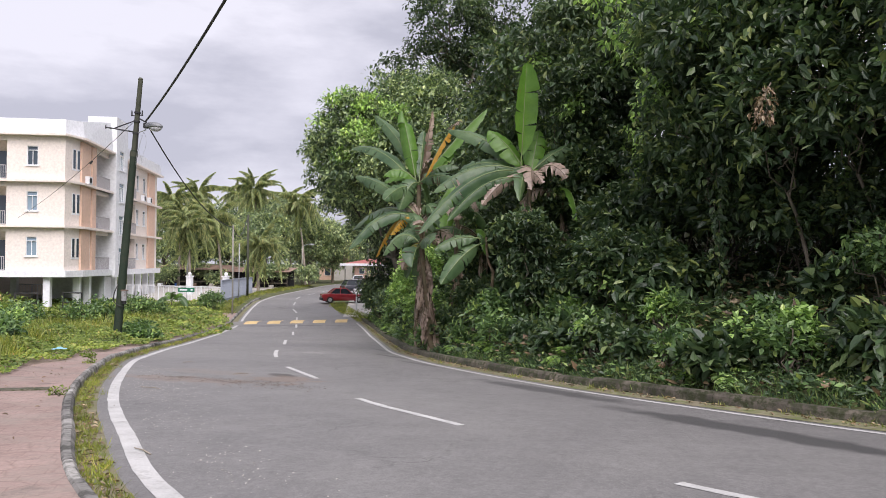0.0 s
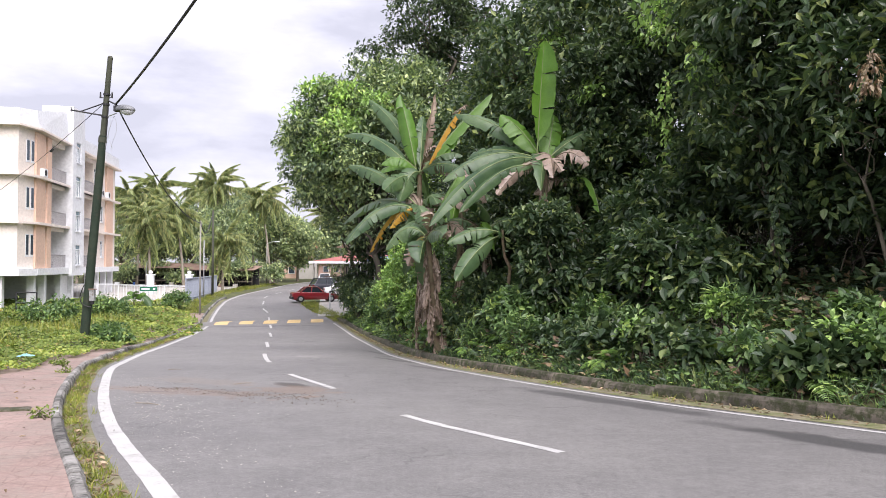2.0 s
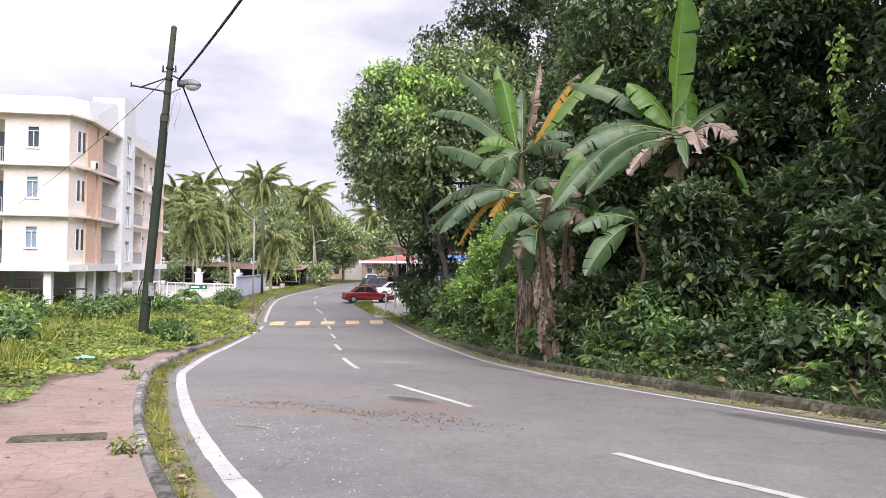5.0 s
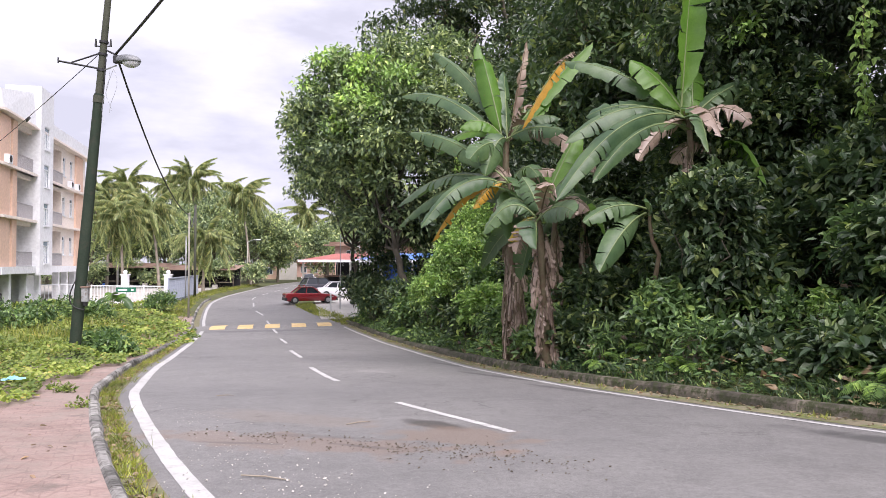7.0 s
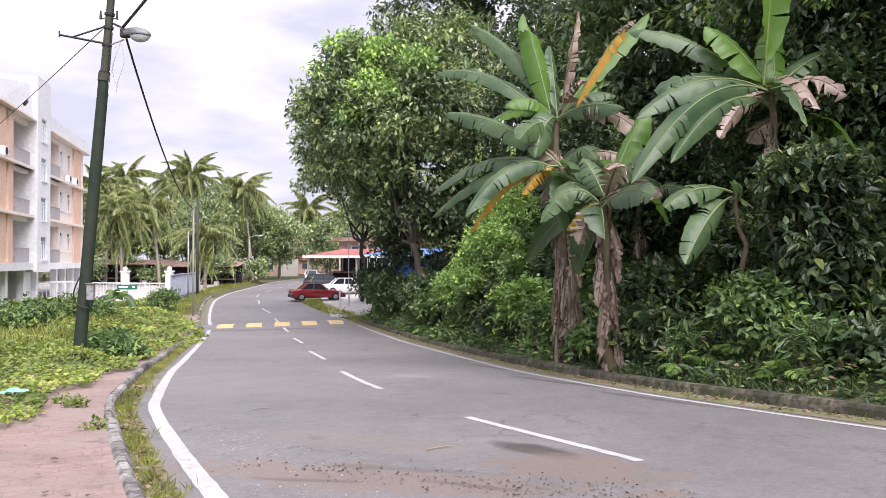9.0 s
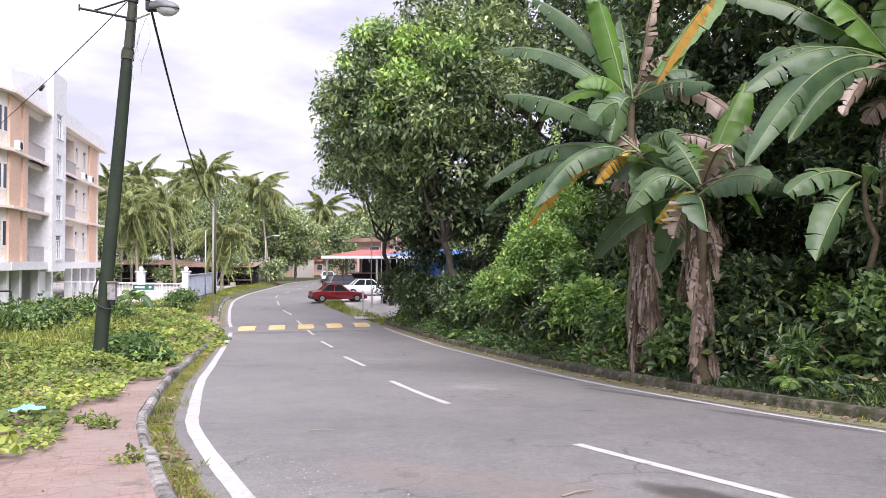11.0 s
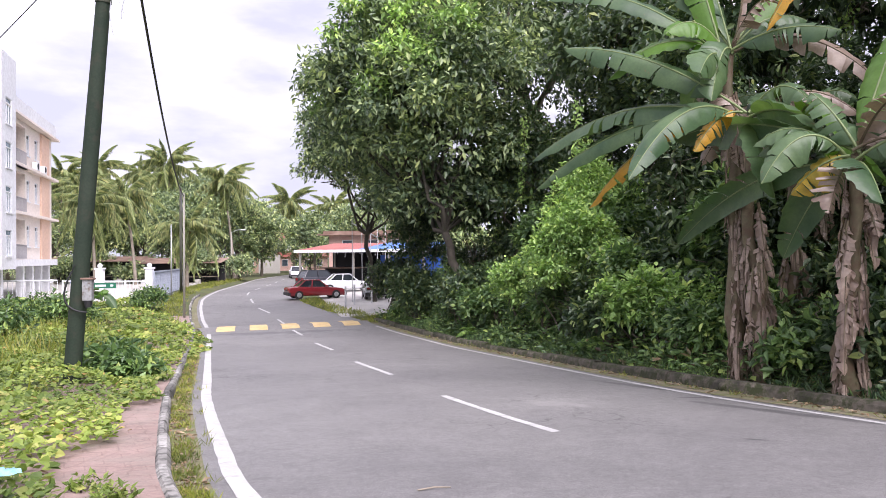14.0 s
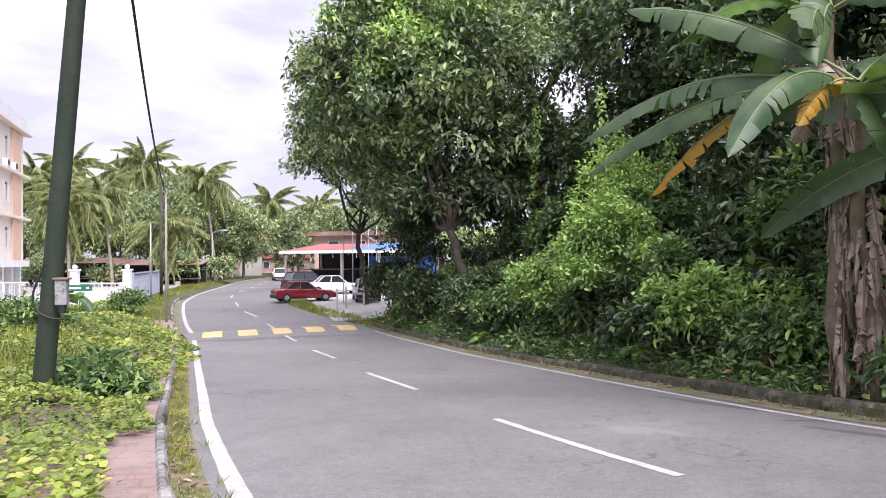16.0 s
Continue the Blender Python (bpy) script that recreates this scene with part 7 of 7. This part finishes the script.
def mat_of_leaves(name, n, x0, x1, y0, y1, size, material, label, lift, category, edge_shift=0.0, per_z=0.35):
    far = y0 > 30 or x1 < -20 or y1 < 10
    x, y, dl = field_points(n, x0, x1, y0, y1, lambda a, b, d: d > creeper_edge(b) + edge_shift + 0.16 * np.sin(a * 3 + b * 2.3))
    hump_h = 0.15 * (1 + np.sin(x * 1.1 + 2 * np.sin(y * 0.6)) * np.sin(y * 0.9 + 1.0)) + 0.09 * (1 + np.sin(x * 2.7 + y * 2.1))
    fade = step(0, 1.6, dl - creeper_edge(y) - edge_shift)
    z = land_z(x, y) + (lift + hump_h * (0.25 + 0.75 * fade)) * rng.uniform(1 - per_z, 1.0, len(x))
    m = len(x)
    base = np.stack([x, y, z], 1)
    d = unit(np.stack([rng.normal(size=m), rng.normal(size=m), rng.uniform(-0.15, 0.55, m)], 1))
    nrm = unit(np.stack([rng.normal(0, 0.45, m), rng.normal(0, 0.45, m) - 0.25, np.ones(m)], 1))
    L = size * rng.uniform(0.55, 1.4, m)
    V, F = leaf_arrays(base, d, nrm, L, L * rng.uniform(0.6, 0.95, m), 0.12, 0.1, far)
    return tagged(new(name, mesh_from(name, V, F, material)), label, category, kind="stuff")


mat_of_leaves("creeper_mat", 150000, -24, -5, 6, 36, 0.085, M_CREEPER, "thick mat of bright green creepers over the field", 0.12, "creepers")
mat_of_leaves("creeper_mat", 66000, -48, -13, 35, 62.0, 0.17, M_CREEPER, "thick mat of bright green creepers over the field", 0.15, "creepers")
mat_of_leaves("creeper_mat", 36000, -52, -22, 14, 36, 0.18, M_CREEPER, "thick mat of bright green creepers over the field", 0.15, "creepers", 1.0)
mat_of_leaves("creeper_mat", 30000, -30, 4, -14, 6, 0.15, M_CREEPER, "thick mat of bright green creepers over the field", 0.1, "creepers")
# taller weeds standing out of the mat
for k in range(34):
    y = rng.uniform(15, 54)
    k0 = int(np.abs(EL[:, 1] - y).argmin())
    p = EL[k0] + NL[k0] * rng.uniform(4.5, 22)
    shrub(p[0], p[1], rng.uniform(0.4, 0.8), rng.uniform(0.5, 0.95), 110, 0.17, M_CREEPER, "leafy weed clump rising from the creepers", 1000 + k, group="weed clumps", per=7)

for k, (x, y, r, h, mat, lab) in enumerate(((-12.6, 18.6, 0.9, 1.0, M_SHRUB, "leafy weed bush in the overgrown field"), (-13.4, 19.8, 1.1, 0.9, M_VINE, "leafy weed bush in the overgrown field"), (-17.5, 26.0, 1.4, 1.0, M_VINE, "leafy weed bush in the overgrown field"),
                                            (-21.5, 33.0, 1.6, 1.1, M_SHRUB, "leafy weed bush in the overgrown field"), (-19.6, 36.5, 1.3, 1.2, M_SHRUB, "leafy weed bush in the overgrown field"), (-12.3, 27.8, 0.6, 0.55, M_SHRUB, "leafy weed bush in the overgrown field"),
                                            (-21.0, 46.0, 1.5, 1.3, M_SHRUB, "leafy weed bush in the overgrown field"), (-25.5, 38.0, 1.8, 1.2, M_CREEPER, "leafy weed bush in the overgrown field"), (-20.6, 56.4, 1.0, 1.6, M_SHRUB, "leafy weed bush in the overgrown field"), (-13.0, 28.2, 0.7, 0.7, M_SHRUB, "leafy weed bush in the overgrown field"))):
    shrub(x, y, r, h, int(150 + 90 * r * h), 0.19, mat, lab, 1100 + k, group="weed clumps", per=7)


def bank_mat(name, n, d0, d1, y0, y1, size, material, label):
    s = rng.uniform(y0, y1, n)
    k = np.abs(ER[None, :, 1] - s[:, None]).argmin(1)
    p = ER[k] + NR[k] * rng.uniform(d0, d1, n)[:, None] + rng.normal(0, 0.35, (n, 2))
    keep = signed(ER, NR, p[:, 0], p[:, 1]) > 0.9
    p = p[keep]
    m = len(p)
    z = land_z(p[:, 0], p[:, 1]) + rng.random(m) ** 2 * 0.55 * (0.4 + 0.6 * np.sin(p[:, 0] * 1.7 + p[:, 1] * 1.3) ** 2)
    base = np.stack([p[:, 0], p[:, 1], z], 1)
    d = unit(np.stack([rng.normal(size=m) - 0.3, rng.normal(size=m) - 0.3, rng.uniform(-0.2, 0.9, m)], 1))
    nrm = unit(np.stack([rng.normal(0, 0.45, m) - 0.3, rng.normal(0, 0.45, m) - 0.2, np.ones(m)], 1))
    L = size * rng.uniform(0.5, 1.6, m)
    V, F = leaf_arrays(base, d, nrm, L, L * rng.uniform(0.35, 0.65, m), 0.15, 0.1, True)
    return tagged(new(name, mesh_from(name, V, F, material)), label, "herbs", kind="stuff")


bank_mat("bank_herbs", 17000, 0.95, 3.6, 2, 24, 0.12, M_FOREST, "low herbs and seedlings covering the foot of the bank")
bank_mat("bank_herbs", 11000, 0.95, 3.8, 2, 24, 0.12, M_SHRUB, "bright seedlings scattered over the foot of the bank")
bank_mat("bank_herbs", 22000, 0.95, 3.6, 24, 52, 0.15, M_SHRUB, "low herbs and seedlings covering the foot of the bank")
bank_mat("bank_herbs", 30000, 3.0, 8.5, 2, 50, 0.2, M_FOREST, "shaded herbs and seedlings higher on the bank")

bank_mat("bank_litter", 4200, 0.95, 6.5, 2, 30, 0.17, M_DEADLEAF, "dead brown leaves caught among the herbs of the bank")
# mixed seedlings and herbs standing at the foot of the bank
hr = np.random.default_rng(4242)
for k in range(64):
    sy = hr.uniform(4, 24)
    dd = hr.uniform(1.15, 4.2)
    p = beside(sy, dd)
    mat, lab, lf, wd = ((M_SHRUB, "upright leafy herb on the bank", 0.17, 0.5), (M_VINE, "bright yellow-green seedling on the bank", 0.15, 0.55), (M_SHRUB, "narrow-leaved herb on the bank", 0.26, 0.2), (M_FOREST, "broad-leaved dark seedling on the bank", 0.24, 0.55))[int(hr.integers(0, 4))]
    tall = hr.uniform(0.35, 0.75) + 0.16 * dd
    shrub(p[0], p[1], hr.uniform(0.25, 0.5), tall, int(26 + 30 * tall), lf * hr.uniform(0.8, 1.2), mat, lab, 2000 + k, per=6, width=wd, group="bank herbs", kite=False, sag=0.1)
# uneven wall of creepers, saplings and bushes between the banana plants and the leaning tree
for k in range(40):
    sy = hr.uniform(26, 43)
    dd = hr.uniform(1.3, 4.4)
    p = beside(sy, dd)
    mat, lab, lf, wd = ((M_VINE, "bush smothered in bright green vines", 0.13, 0.7), (M_SHRUB, "bush with broad fresh green leaves", 0.26, 0.45), (M_FOREST, "dark bush among the vines", 0.2, 0.45), (M_SHRUB, "bush with broad fresh green leaves", 0.2, 0.5))[int(hr.integers(0, 4))]
    tall = hr.uniform(0.5, 1.1) + 0.55 * dd * hr.uniform(0.5, 1.4)
    r = hr.uniform(0.45, 0.95)
    shrub(p[0], p[1], r, tall, int(70 + 120 * r * tall), lf, mat, lab, 2200 + k, per=7, width=wd, group="bank bushes", kite=sy > 33)
# vines hanging out of the canopy
for k in range(46):
    sy = hr.uniform(8, 46)
    p = beside(sy, hr.uniform(4.2, 8.5))
    z0 = float(land_z(p[0], p[1])[0])
    top, ln = z0 + hr.uniform(3.0, 7.5), hr.uniform(1.6, 4.2)
    ln = min(ln, top - z0 - 0.2)
    vine = thing("hanging_vine", Matrix.Translation((p[0], p[1], top)), "leafy vine hanging in a curtain from the canopy", "vine", "hanging vines")
    u = np.linspace(0, 1, 12)
    ph = hr.uniform(0, 6)
    P = np.stack([0.2 * np.sin(3 * u + ph) * u, 0.2 * np.cos(2.3 * u + ph) * u, -ln * u], 1)
    V, F = tube(P, np.full(12, 0.008), 5)
    hang(new("stem", mesh_from("stem", V, F, M_BARK, True)), vine)
    m = int(70 * ln)
    t = hr.random(m)
    base = np.stack([np.interp(t, u, P[:, q]) for q in range(3)], 1) + hr.normal(0, 0.09, (m, 3))
    d = unit(np.stack([hr.normal(0, 0.7, m), hr.normal(0, 0.7, m) - 0.2, np.full(m, -0.8)], 1))
    nrm = unit(np.stack([hr.normal(0, 0.5, m) - 0.3, hr.normal(0, 0.5, m) - 0.6, np.full(m, 0.7)], 1))
    L = hr.uniform(0.1, 0.2, m)
    V, F = leaf_arrays(base, d, nrm, L, L * 0.6, kite=sy > 28)
    hang(new("foliage", mesh_from("foliage", V, F, (M_FOREST, M_VINE, M_SHRUB)[k % 3])), vine)


def fern_frond(seed, length):
    r = np.random.default_rng(seed)
    u = np.linspace(0, 1, 10)
    P = np.stack([length * u * (1 - 0.15 * u), np.zeros(10), length * (0.75 * u - 0.75 * u ** 2)], 1)
    tv, tf = tube(P, np.linspace(0.006, 0.002, 10), 4)
    q = 24
    t = np.repeat(np.linspace(0.1, 1.0, q), 2)
    sg = np.tile([1.0, -1.0], q)
    base = np.stack([np.interp(t, u, P[:, c]) for c in range(3)], 1)
    d = np.stack([0.35 + 0 * t, sg, r.uniform(-0.35, 0.05, 2 * q)], 1)
    L = length * 0.24 * np.sin(np.pi * np.clip(0.1 + 0.9 * t, 0, 1)) ** 0.7 + 0.01
    lv, lf = leaf_arrays(base, d, np.tile([[0.0, 0, 1.0]], (2 * q, 1)), L, L * 0.24, 0.25)
    V, F = join_arrays([(tv, tf), (lv, lf)])
    return mesh_from("frond", V, F, M_VINE)


FERNS = [fern_frond(40 + k, 0.75) for k in range(4)]
for k, (sy, d) in enumerate(((7.5, 1.9), (9.4, 2.6), (11.2, 1.5), (13.1, 2.2), (15.4, 1.6), (17.2, 2.4), (18.6, 1.5), (20.1, 2.1), (20.9, 1.4), (22.0, 2.5), (30.5, 1.6), (39.0, 1.4))):
    r = np.random.default_rng(1500 + k)
    p = beside(sy, d)
    fern = thing("fern", pose(p[0], p[1], float(land_z(p[0], p[1])[0]), 0, 0, r.uniform(0, 360)), "green fern with arching fronds on the bank", "fern", "bank ferns")
    for q in range(9):
        ob = hang(new("frond", FERNS[q % 4]), fern)
        sc = r.uniform(0.8, 1.35)
        ob.matrix_local = pose(0, 0, 0.02, r.uniform(-15, 15), r.uniform(-25, 15), q * 40 + r.uniform(-12, 12)) @ Matrix.Diagonal((sc, sc, sc, 1))


def litter(name, line, sgn, s0, s1, d0, d1, n, size, label, lift):
    s = rng.uniform(s0, s1, n)
    al, nr = arc(line), normals2(line) * sgn
    c = np.stack([np.interp(s, al, line[:, 0]), np.interp(s, al, line[:, 1])], 1) + np.stack([np.interp(s, al, nr[:, 0]), np.interp(s, al, nr[:, 1])], 1) * rng.uniform(d0, d1, n)[:, None]
    base = np.stack([c[:, 0], c[:, 1], road_z(c[:, 1]) + lift + 0.02 * rng.random(n)], 1)
    d = unit(np.stack([rng.normal(size=n), rng.normal(size=n), rng.normal(0, 0.15, n)], 1))
    nrm = unit(np.stack([rng.normal(0, 0.25, n), rng.normal(0, 0.25, n), np.ones(n)], 1))
    L = size * rng.uniform(0.5, 1.5, n)
    V, F = leaf_arrays(base, d, nrm, L, L * 0.5, 0.2, 0.2)
    return tagged(new(name, mesh_from(name, V, F, M_DEADLEAF)), label, "leaf litter", kind="stuff")


litter("leaf_litter", EL, 1, s_at(EL, -8), s_at(EL, 40), 0.3, 0.56, 2600, 0.07, "dry brown leaves lying in the gutter", 0.03)
litter("leaf_litter", ER, -1, s_at(ER, 0), s_at(ER, 51), 0.3, 0.58, 1500, 0.07, "dry brown leaves lying along the mossy kerb", 0.03)
litter("leaf_litter", EL, 1, s_at(EL, -8), s_at(EL, 30), 0.9, 2.5, 160, 0.06, "a few dry leaves on the footpath", 0.17)


def grass(name, x, y, z, h, material, label, lean=0.6, w=0.008):
    m = len(x)
    base = np.stack([x, y, z], 1)
    d = unit(np.stack([rng.normal(0, lean, m), rng.normal(0, lean, m), np.ones(m)], 1))
    nrm = unit(np.stack([rng.normal(size=m), rng.normal(size=m), 0.3 * np.ones(m)], 1))
    L = h * rng.uniform(0.4, 1.3, m)
    V, F = leaf_arrays(base, d, nrm, L, np.full(m, w) * rng.uniform(0.7, 1.6, m), 0.25, 0.1, True)
    return tagged(new(name, mesh_from(name, V, F, material)), label, "grass", kind="stuff")


# grass in the gutter strip: tufts along the left edge
def tufts(line, s0, s1, d0, d1, n, per, r):
    s = rng.uniform(s0, s1, n)
    dens = 0.5 + 0.5 * np.sin(s * 1.3) * np.sin(s * 0.47 + 1)
    s = s[rng.random(n) < 0.35 + 0.65 * dens]
    al = arc(line)
    c = np.stack([np.interp(s, al, line[:, 0]), np.interp(s, al, line[:, 1])], 1)
    nr = normals2(line)
    nn = np.stack([np.interp(s, al, nr[:, 0]), np.interp(s, al, nr[:, 1])], 1)
    c = c + nn * rng.uniform(d0, d1, len(s))[:, None]
    p = np.repeat(c, per, 0) + rng.normal(0, r, (len(c) * per, 2))
    return p[:, 0], p[:, 1]


x, y = tufts(EL, s_at(EL, -8), s_at(EL, 46), 0.32, 0.55, 1250, 18, 0.045)
grass("gutter_grass", x, y, road_z(y) + 0.01, 0.11, M_GRASS, "tufts of pale grass along the road edge")
x, y = tufts(EL, s_at(EL, 2), s_at(EL, 30), 0.1, 0.24, 14, 12, 0.04)
grass("gutter_grass", x, y, road_z(y) + 0.01, 0.13, M_GRASS, "tufts of pale grass along the road edge")
x, y = tufts(EL, s_at(EL, 44), s_at(EL, 100), 1.2, 3.6, 1400, 12, 0.12)
grass("verge_grass", x, y, land_z(x, y), 0.28, M_GRASS, "rough pale grass on the far verge", w=0.02)
x, y = tufts(ER[::-1], arc(ER)[-1] - s_at(ER, 50), arc(ER)[-1] - s_at(ER, -2), 0.3, 0.52, 150, 12, 0.05)
grass("kerb_grass", x, y, road_z(y) + 0.01, 0.12, M_GRASS, "low grass at the foot of the mossy kerb")
x, y = tufts(ER[::-1], arc(ER)[-1] - s_at(ER, 52), arc(ER)[-1] - s_at(ER, 0), 0.9, 2.6, 2600, 12, 0.12)
grass("bank_grass", x, y, land_z(x, y), 0.26, M_FOREST, "dense low grass and herbs on the bank behind the kerb", 0.7, 0.02)
x, y = tufts(ER[::-1], arc(ER)[-1] - s_at(ER, 52), arc(ER)[-1] - s_at(ER, 0), 0.85, 1.9, 1500, 12, 0.1)
grass("bank_grass", x, y, land_z(x, y), 0.2, M_SHRUB, "light green grass and herbs just behind the mossy kerb", 0.7, 0.02)
x, y = tufts(ER[::-1], arc(ER)[-1] - s_at(ER, 66), arc(ER)[-1] - s_at(ER, 50), 0.3, 1.6, 300, 14, 0.12)
grass("bank_grass", x, y, land_z(x, y), 0.3, M_GRASS, "dense low grass and herbs on the bank behind the kerb", 0.6, 0.02)

# yellow-green grass standing in the creepers
gx, gy = [], []
for cx, cy, r, n in ((-11.2, 17.2, 0.35, 420), (-10.6, 15.6, 0.4, 380), (-14.5, 22.8, 0.9, 600), (-16.0, 29.0, 1.2, 900), (-18.6, 32.0, 1.3, 900), (-17.8, 40.0, 1.4, 900), (-20.5, 43.5, 1.5, 800), (-15.2, 33.0, 0.8, 500)):
    gx.append(cx + rng.normal(0, r, n))
    gy.append(cy + rng.normal(0, r, n))
gx, gy = np.concatenate(gx), np.concatenate(gy)
keep = signed(EL, NL, gx, gy) > creeper_edge(gy) + 0.2
gx, gy = gx[keep], gy[keep]
grass("field_grass", gx, gy, land_z(gx, gy) + 0.08, 0.55, M_GRASS, "yellow-green grass standing among the creepers", 0.35, 0.022)

# ---- small things on the footpath and road ----
grate = thing("drain_grate", pose(-3.2, 4.8, float(road_z(4.8)) + 0.172, -2.6, 2, 48) @ Matrix.Scale(0.8, 4), "rusty iron drain grate set in the footpath", "drain grate")
part("surround", add_box(add_box(add_box(box((-0.32, -0.22, 0), (0.32, -0.19, 0.012)), (-0.32, 0.19, 0), (0.32, 0.22, 0.012)), (-0.32, -0.19, 0), (-0.29, 0.19, 0.012)), (0.29, -0.19, 0), (0.32, 0.19, 0.012)), M_RUST, grate)
# flat black sheet under the bars, painted as the unlit pit
part("pit_shade", box((-0.29, -0.19, -0.004), (0.29, 0.19, 0.0)), M_INNERSHADE, grate)
for k in range(7):
    part("bar", box((-0.25 + k * 0.08, -0.19, 0.001), (-0.22 + k * 0.08, 0.19, 0.012)), M_RUST, grate)
cover = thing("drain_cover", pose(-6.2, 10.4, float(road_z(10.4)) + 0.166, -3.2, 1.5, 25), "sunken grey concrete drain cover across the footpath", "drain cover")
part("slab", box((-0.4, -0.16, -0.02), (0.4, 0.16, 0.012), 0.01), M_MOSSKERB, cover)
part("slab_gap", box((-0.42, -0.18, -0.02), (0.42, 0.18, 0.004)), M_MOSSKERB, cover)
bm = bmesh.new()
bmesh.ops.create_grid(bm, x_segments=18, y_segments=10, size=0.5)
for vtx in bm.verts:
    q = vtx.co
    e = math.hypot(q.x, q.y * 1.6)
    vtx.co = (q.x * 0.9 + 0.05 * noise.noise(q * 5), q.y * 0.5 + 0.05 * noise.noise(q * 6 + Vector((3, 0, 0))), 0.14 * max(0, 1 - e * 1.8) + 0.09 * abs(noise.noise(q * 7)) + 0.02)
M_BAG = surface("pale_blue_plastic", (0.12, 0.36, 0.46), (0.3, 0.52, 0.6), 6.0, 30.0, 0.35, 0.2)
bag = part("plastic_bag", bm, M_BAG, smooth=True)
bag.matrix_world = pose(-10.35, 18.4, float(land_z(-10.35, 18.4)[0]) + 0.25, 0, 0, 40) @ Matrix.Scale(0.42, 4)
tagged(bag, "crumpled pale blue plastic bag lying on the creepers", "plastic bag")
def crumbs(name, cx, cy, ra, rb, turn, n, size, material, label):
    a, b = rng.normal(0, ra, n), rng.normal(0, rb, n)
    c, q = math.cos(turn), math.sin(turn)
    x, y = cx + a * c - b * q, cy + a * q + b * c
    base = np.stack([x, y, road_z(y) + 0.006], 1)
    d = unit(np.stack([rng.normal(size=n), rng.normal(size=n), 0.1 * rng.random(n)], 1))
    nrm = unit(np.stack([rng.normal(0, 0.3, n), rng.normal(0, 0.3, n), np.ones(n)], 1))
    L = size * rng.uniform(0.4, 1.7, n)
    V, F = leaf_arrays(base, d, nrm, L, L * 0.7, -0.1, 0.5)
    return tagged(new(name, mesh_from(name, V, F, material)), label, "debris", kind="stuff")


crumbs("road_debris", -4.4, 14.1, 1.3, 0.2, -0.45, 300, 0.022, M_BARK, "dark crumbs of bark and soil scattered on the asphalt")
crumbs("road_debris", -3.0, 13.4, 0.7, 0.35, -0.7, 240, 0.02, M_BARK, "dark crumbs of bark and soil scattered on the asphalt")
crumbs("road_debris", -4.8, 11.8, 0.9, 0.8, 0.3, 150, 0.02, M_CONCRETE, "pale grit scattered on the asphalt")
for q in (3.0, 5.5, 8.0, 10.5, 13.0, 16.0):
    e = EL[int(np.abs(EL[:, 1] - q).argmin())] - NL[int(np.abs(EL[:, 1] - q).argmin())] * 0.75
    crumbs("road_grit", e[0], e[1], 1.0, 0.3, 2.15, 130, 0.016, M_CONCRETE, "pale grit scattered along the road edge")
bag2 = new("plastic_bag", bag.data)
bag2.matrix_world = pose(-9.35, 13.9, float(land_z(-9.35, 13.9)[0]) + 0.12, 0, 0, 110) @ Matrix.Scale(0.4, 4)
tagged(bag2, "crumpled pale blue plastic bag at the footpath edge", "plastic bag")
for k, (x, y, ln, a) in enumerate(((-4.3, 15.6, 0.35, 30), (-4.9, 12.3, 0.5, -20), (-2.2, 6.3, 0.4, 140), (-6.9, 18.9, 0.3, 10))):
    c, s = math.cos(radians(a)) * ln / 2, math.sin(radians(a)) * ln / 2
    V, F = tube([(-c, -s, 0.012), (0, 0.02, 0.018), (c, s, 0.012)], [0.008, 0.009, 0.005], 6)
    st = tagged(new("twig", mesh_from("twig", V, F, M_PALMBARK, True)), "dry fallen twig lying on the asphalt", "twig", "fallen twigs")
    st.location = (x, y, float(road_z(y)) + 0.002)
for k, (x, y) in enumerate(((-9.55, 18.45), (-9.4, 18.2), (-9.75, 18.7), *[tuple(EL[int(np.abs(EL[:, 1] - q).argmin())] + NL[int(np.abs(EL[:, 1] - q).argmin())] * 0.8) for q in (10.3, 16.8)])):
    shrub(x, y, 0.14, 0.13, 16, 0.075, M_CREEPER, "small weed growing through the footpath", 1300 + k, group="footpath weeds", per=6)

# dead branch with brown leaves caught in the canopy
rng = np.random.default_rng(909)
dead = thing("dead_branch", Matrix.Translation((6.1, 11.4, 4.2)) @ Matrix.Scale(0.45, 4), "dead branch with hanging reddish-brown leaves caught in the canopy", "branch")
V, F = tube(limb_path((0.5, 0.6, 1.2), (-0.2, -0.4, -0.2), rng, 0.5), np.linspace(0.03, 0.008, 7), 5)
hang(new("twig", mesh_from("twig", V, F, M_BARK, True)), dead)
pos, out = blob_points(rng, [(0, 0, 0, 0.35, 1.6), (-0.2, -0.3, -0.5, 0.25, 1.5), (0.2, 0.1, 0.6, 0.3, 1.0)], 40)
V, F = sprays(rng, pos, out, 5, 0.24, 0.4, 0.4, 1.2, 0.12)
hang(new("dead_leaf", mesh_from("dead_leaf", V, F, M_DEADLEAF)), dead)
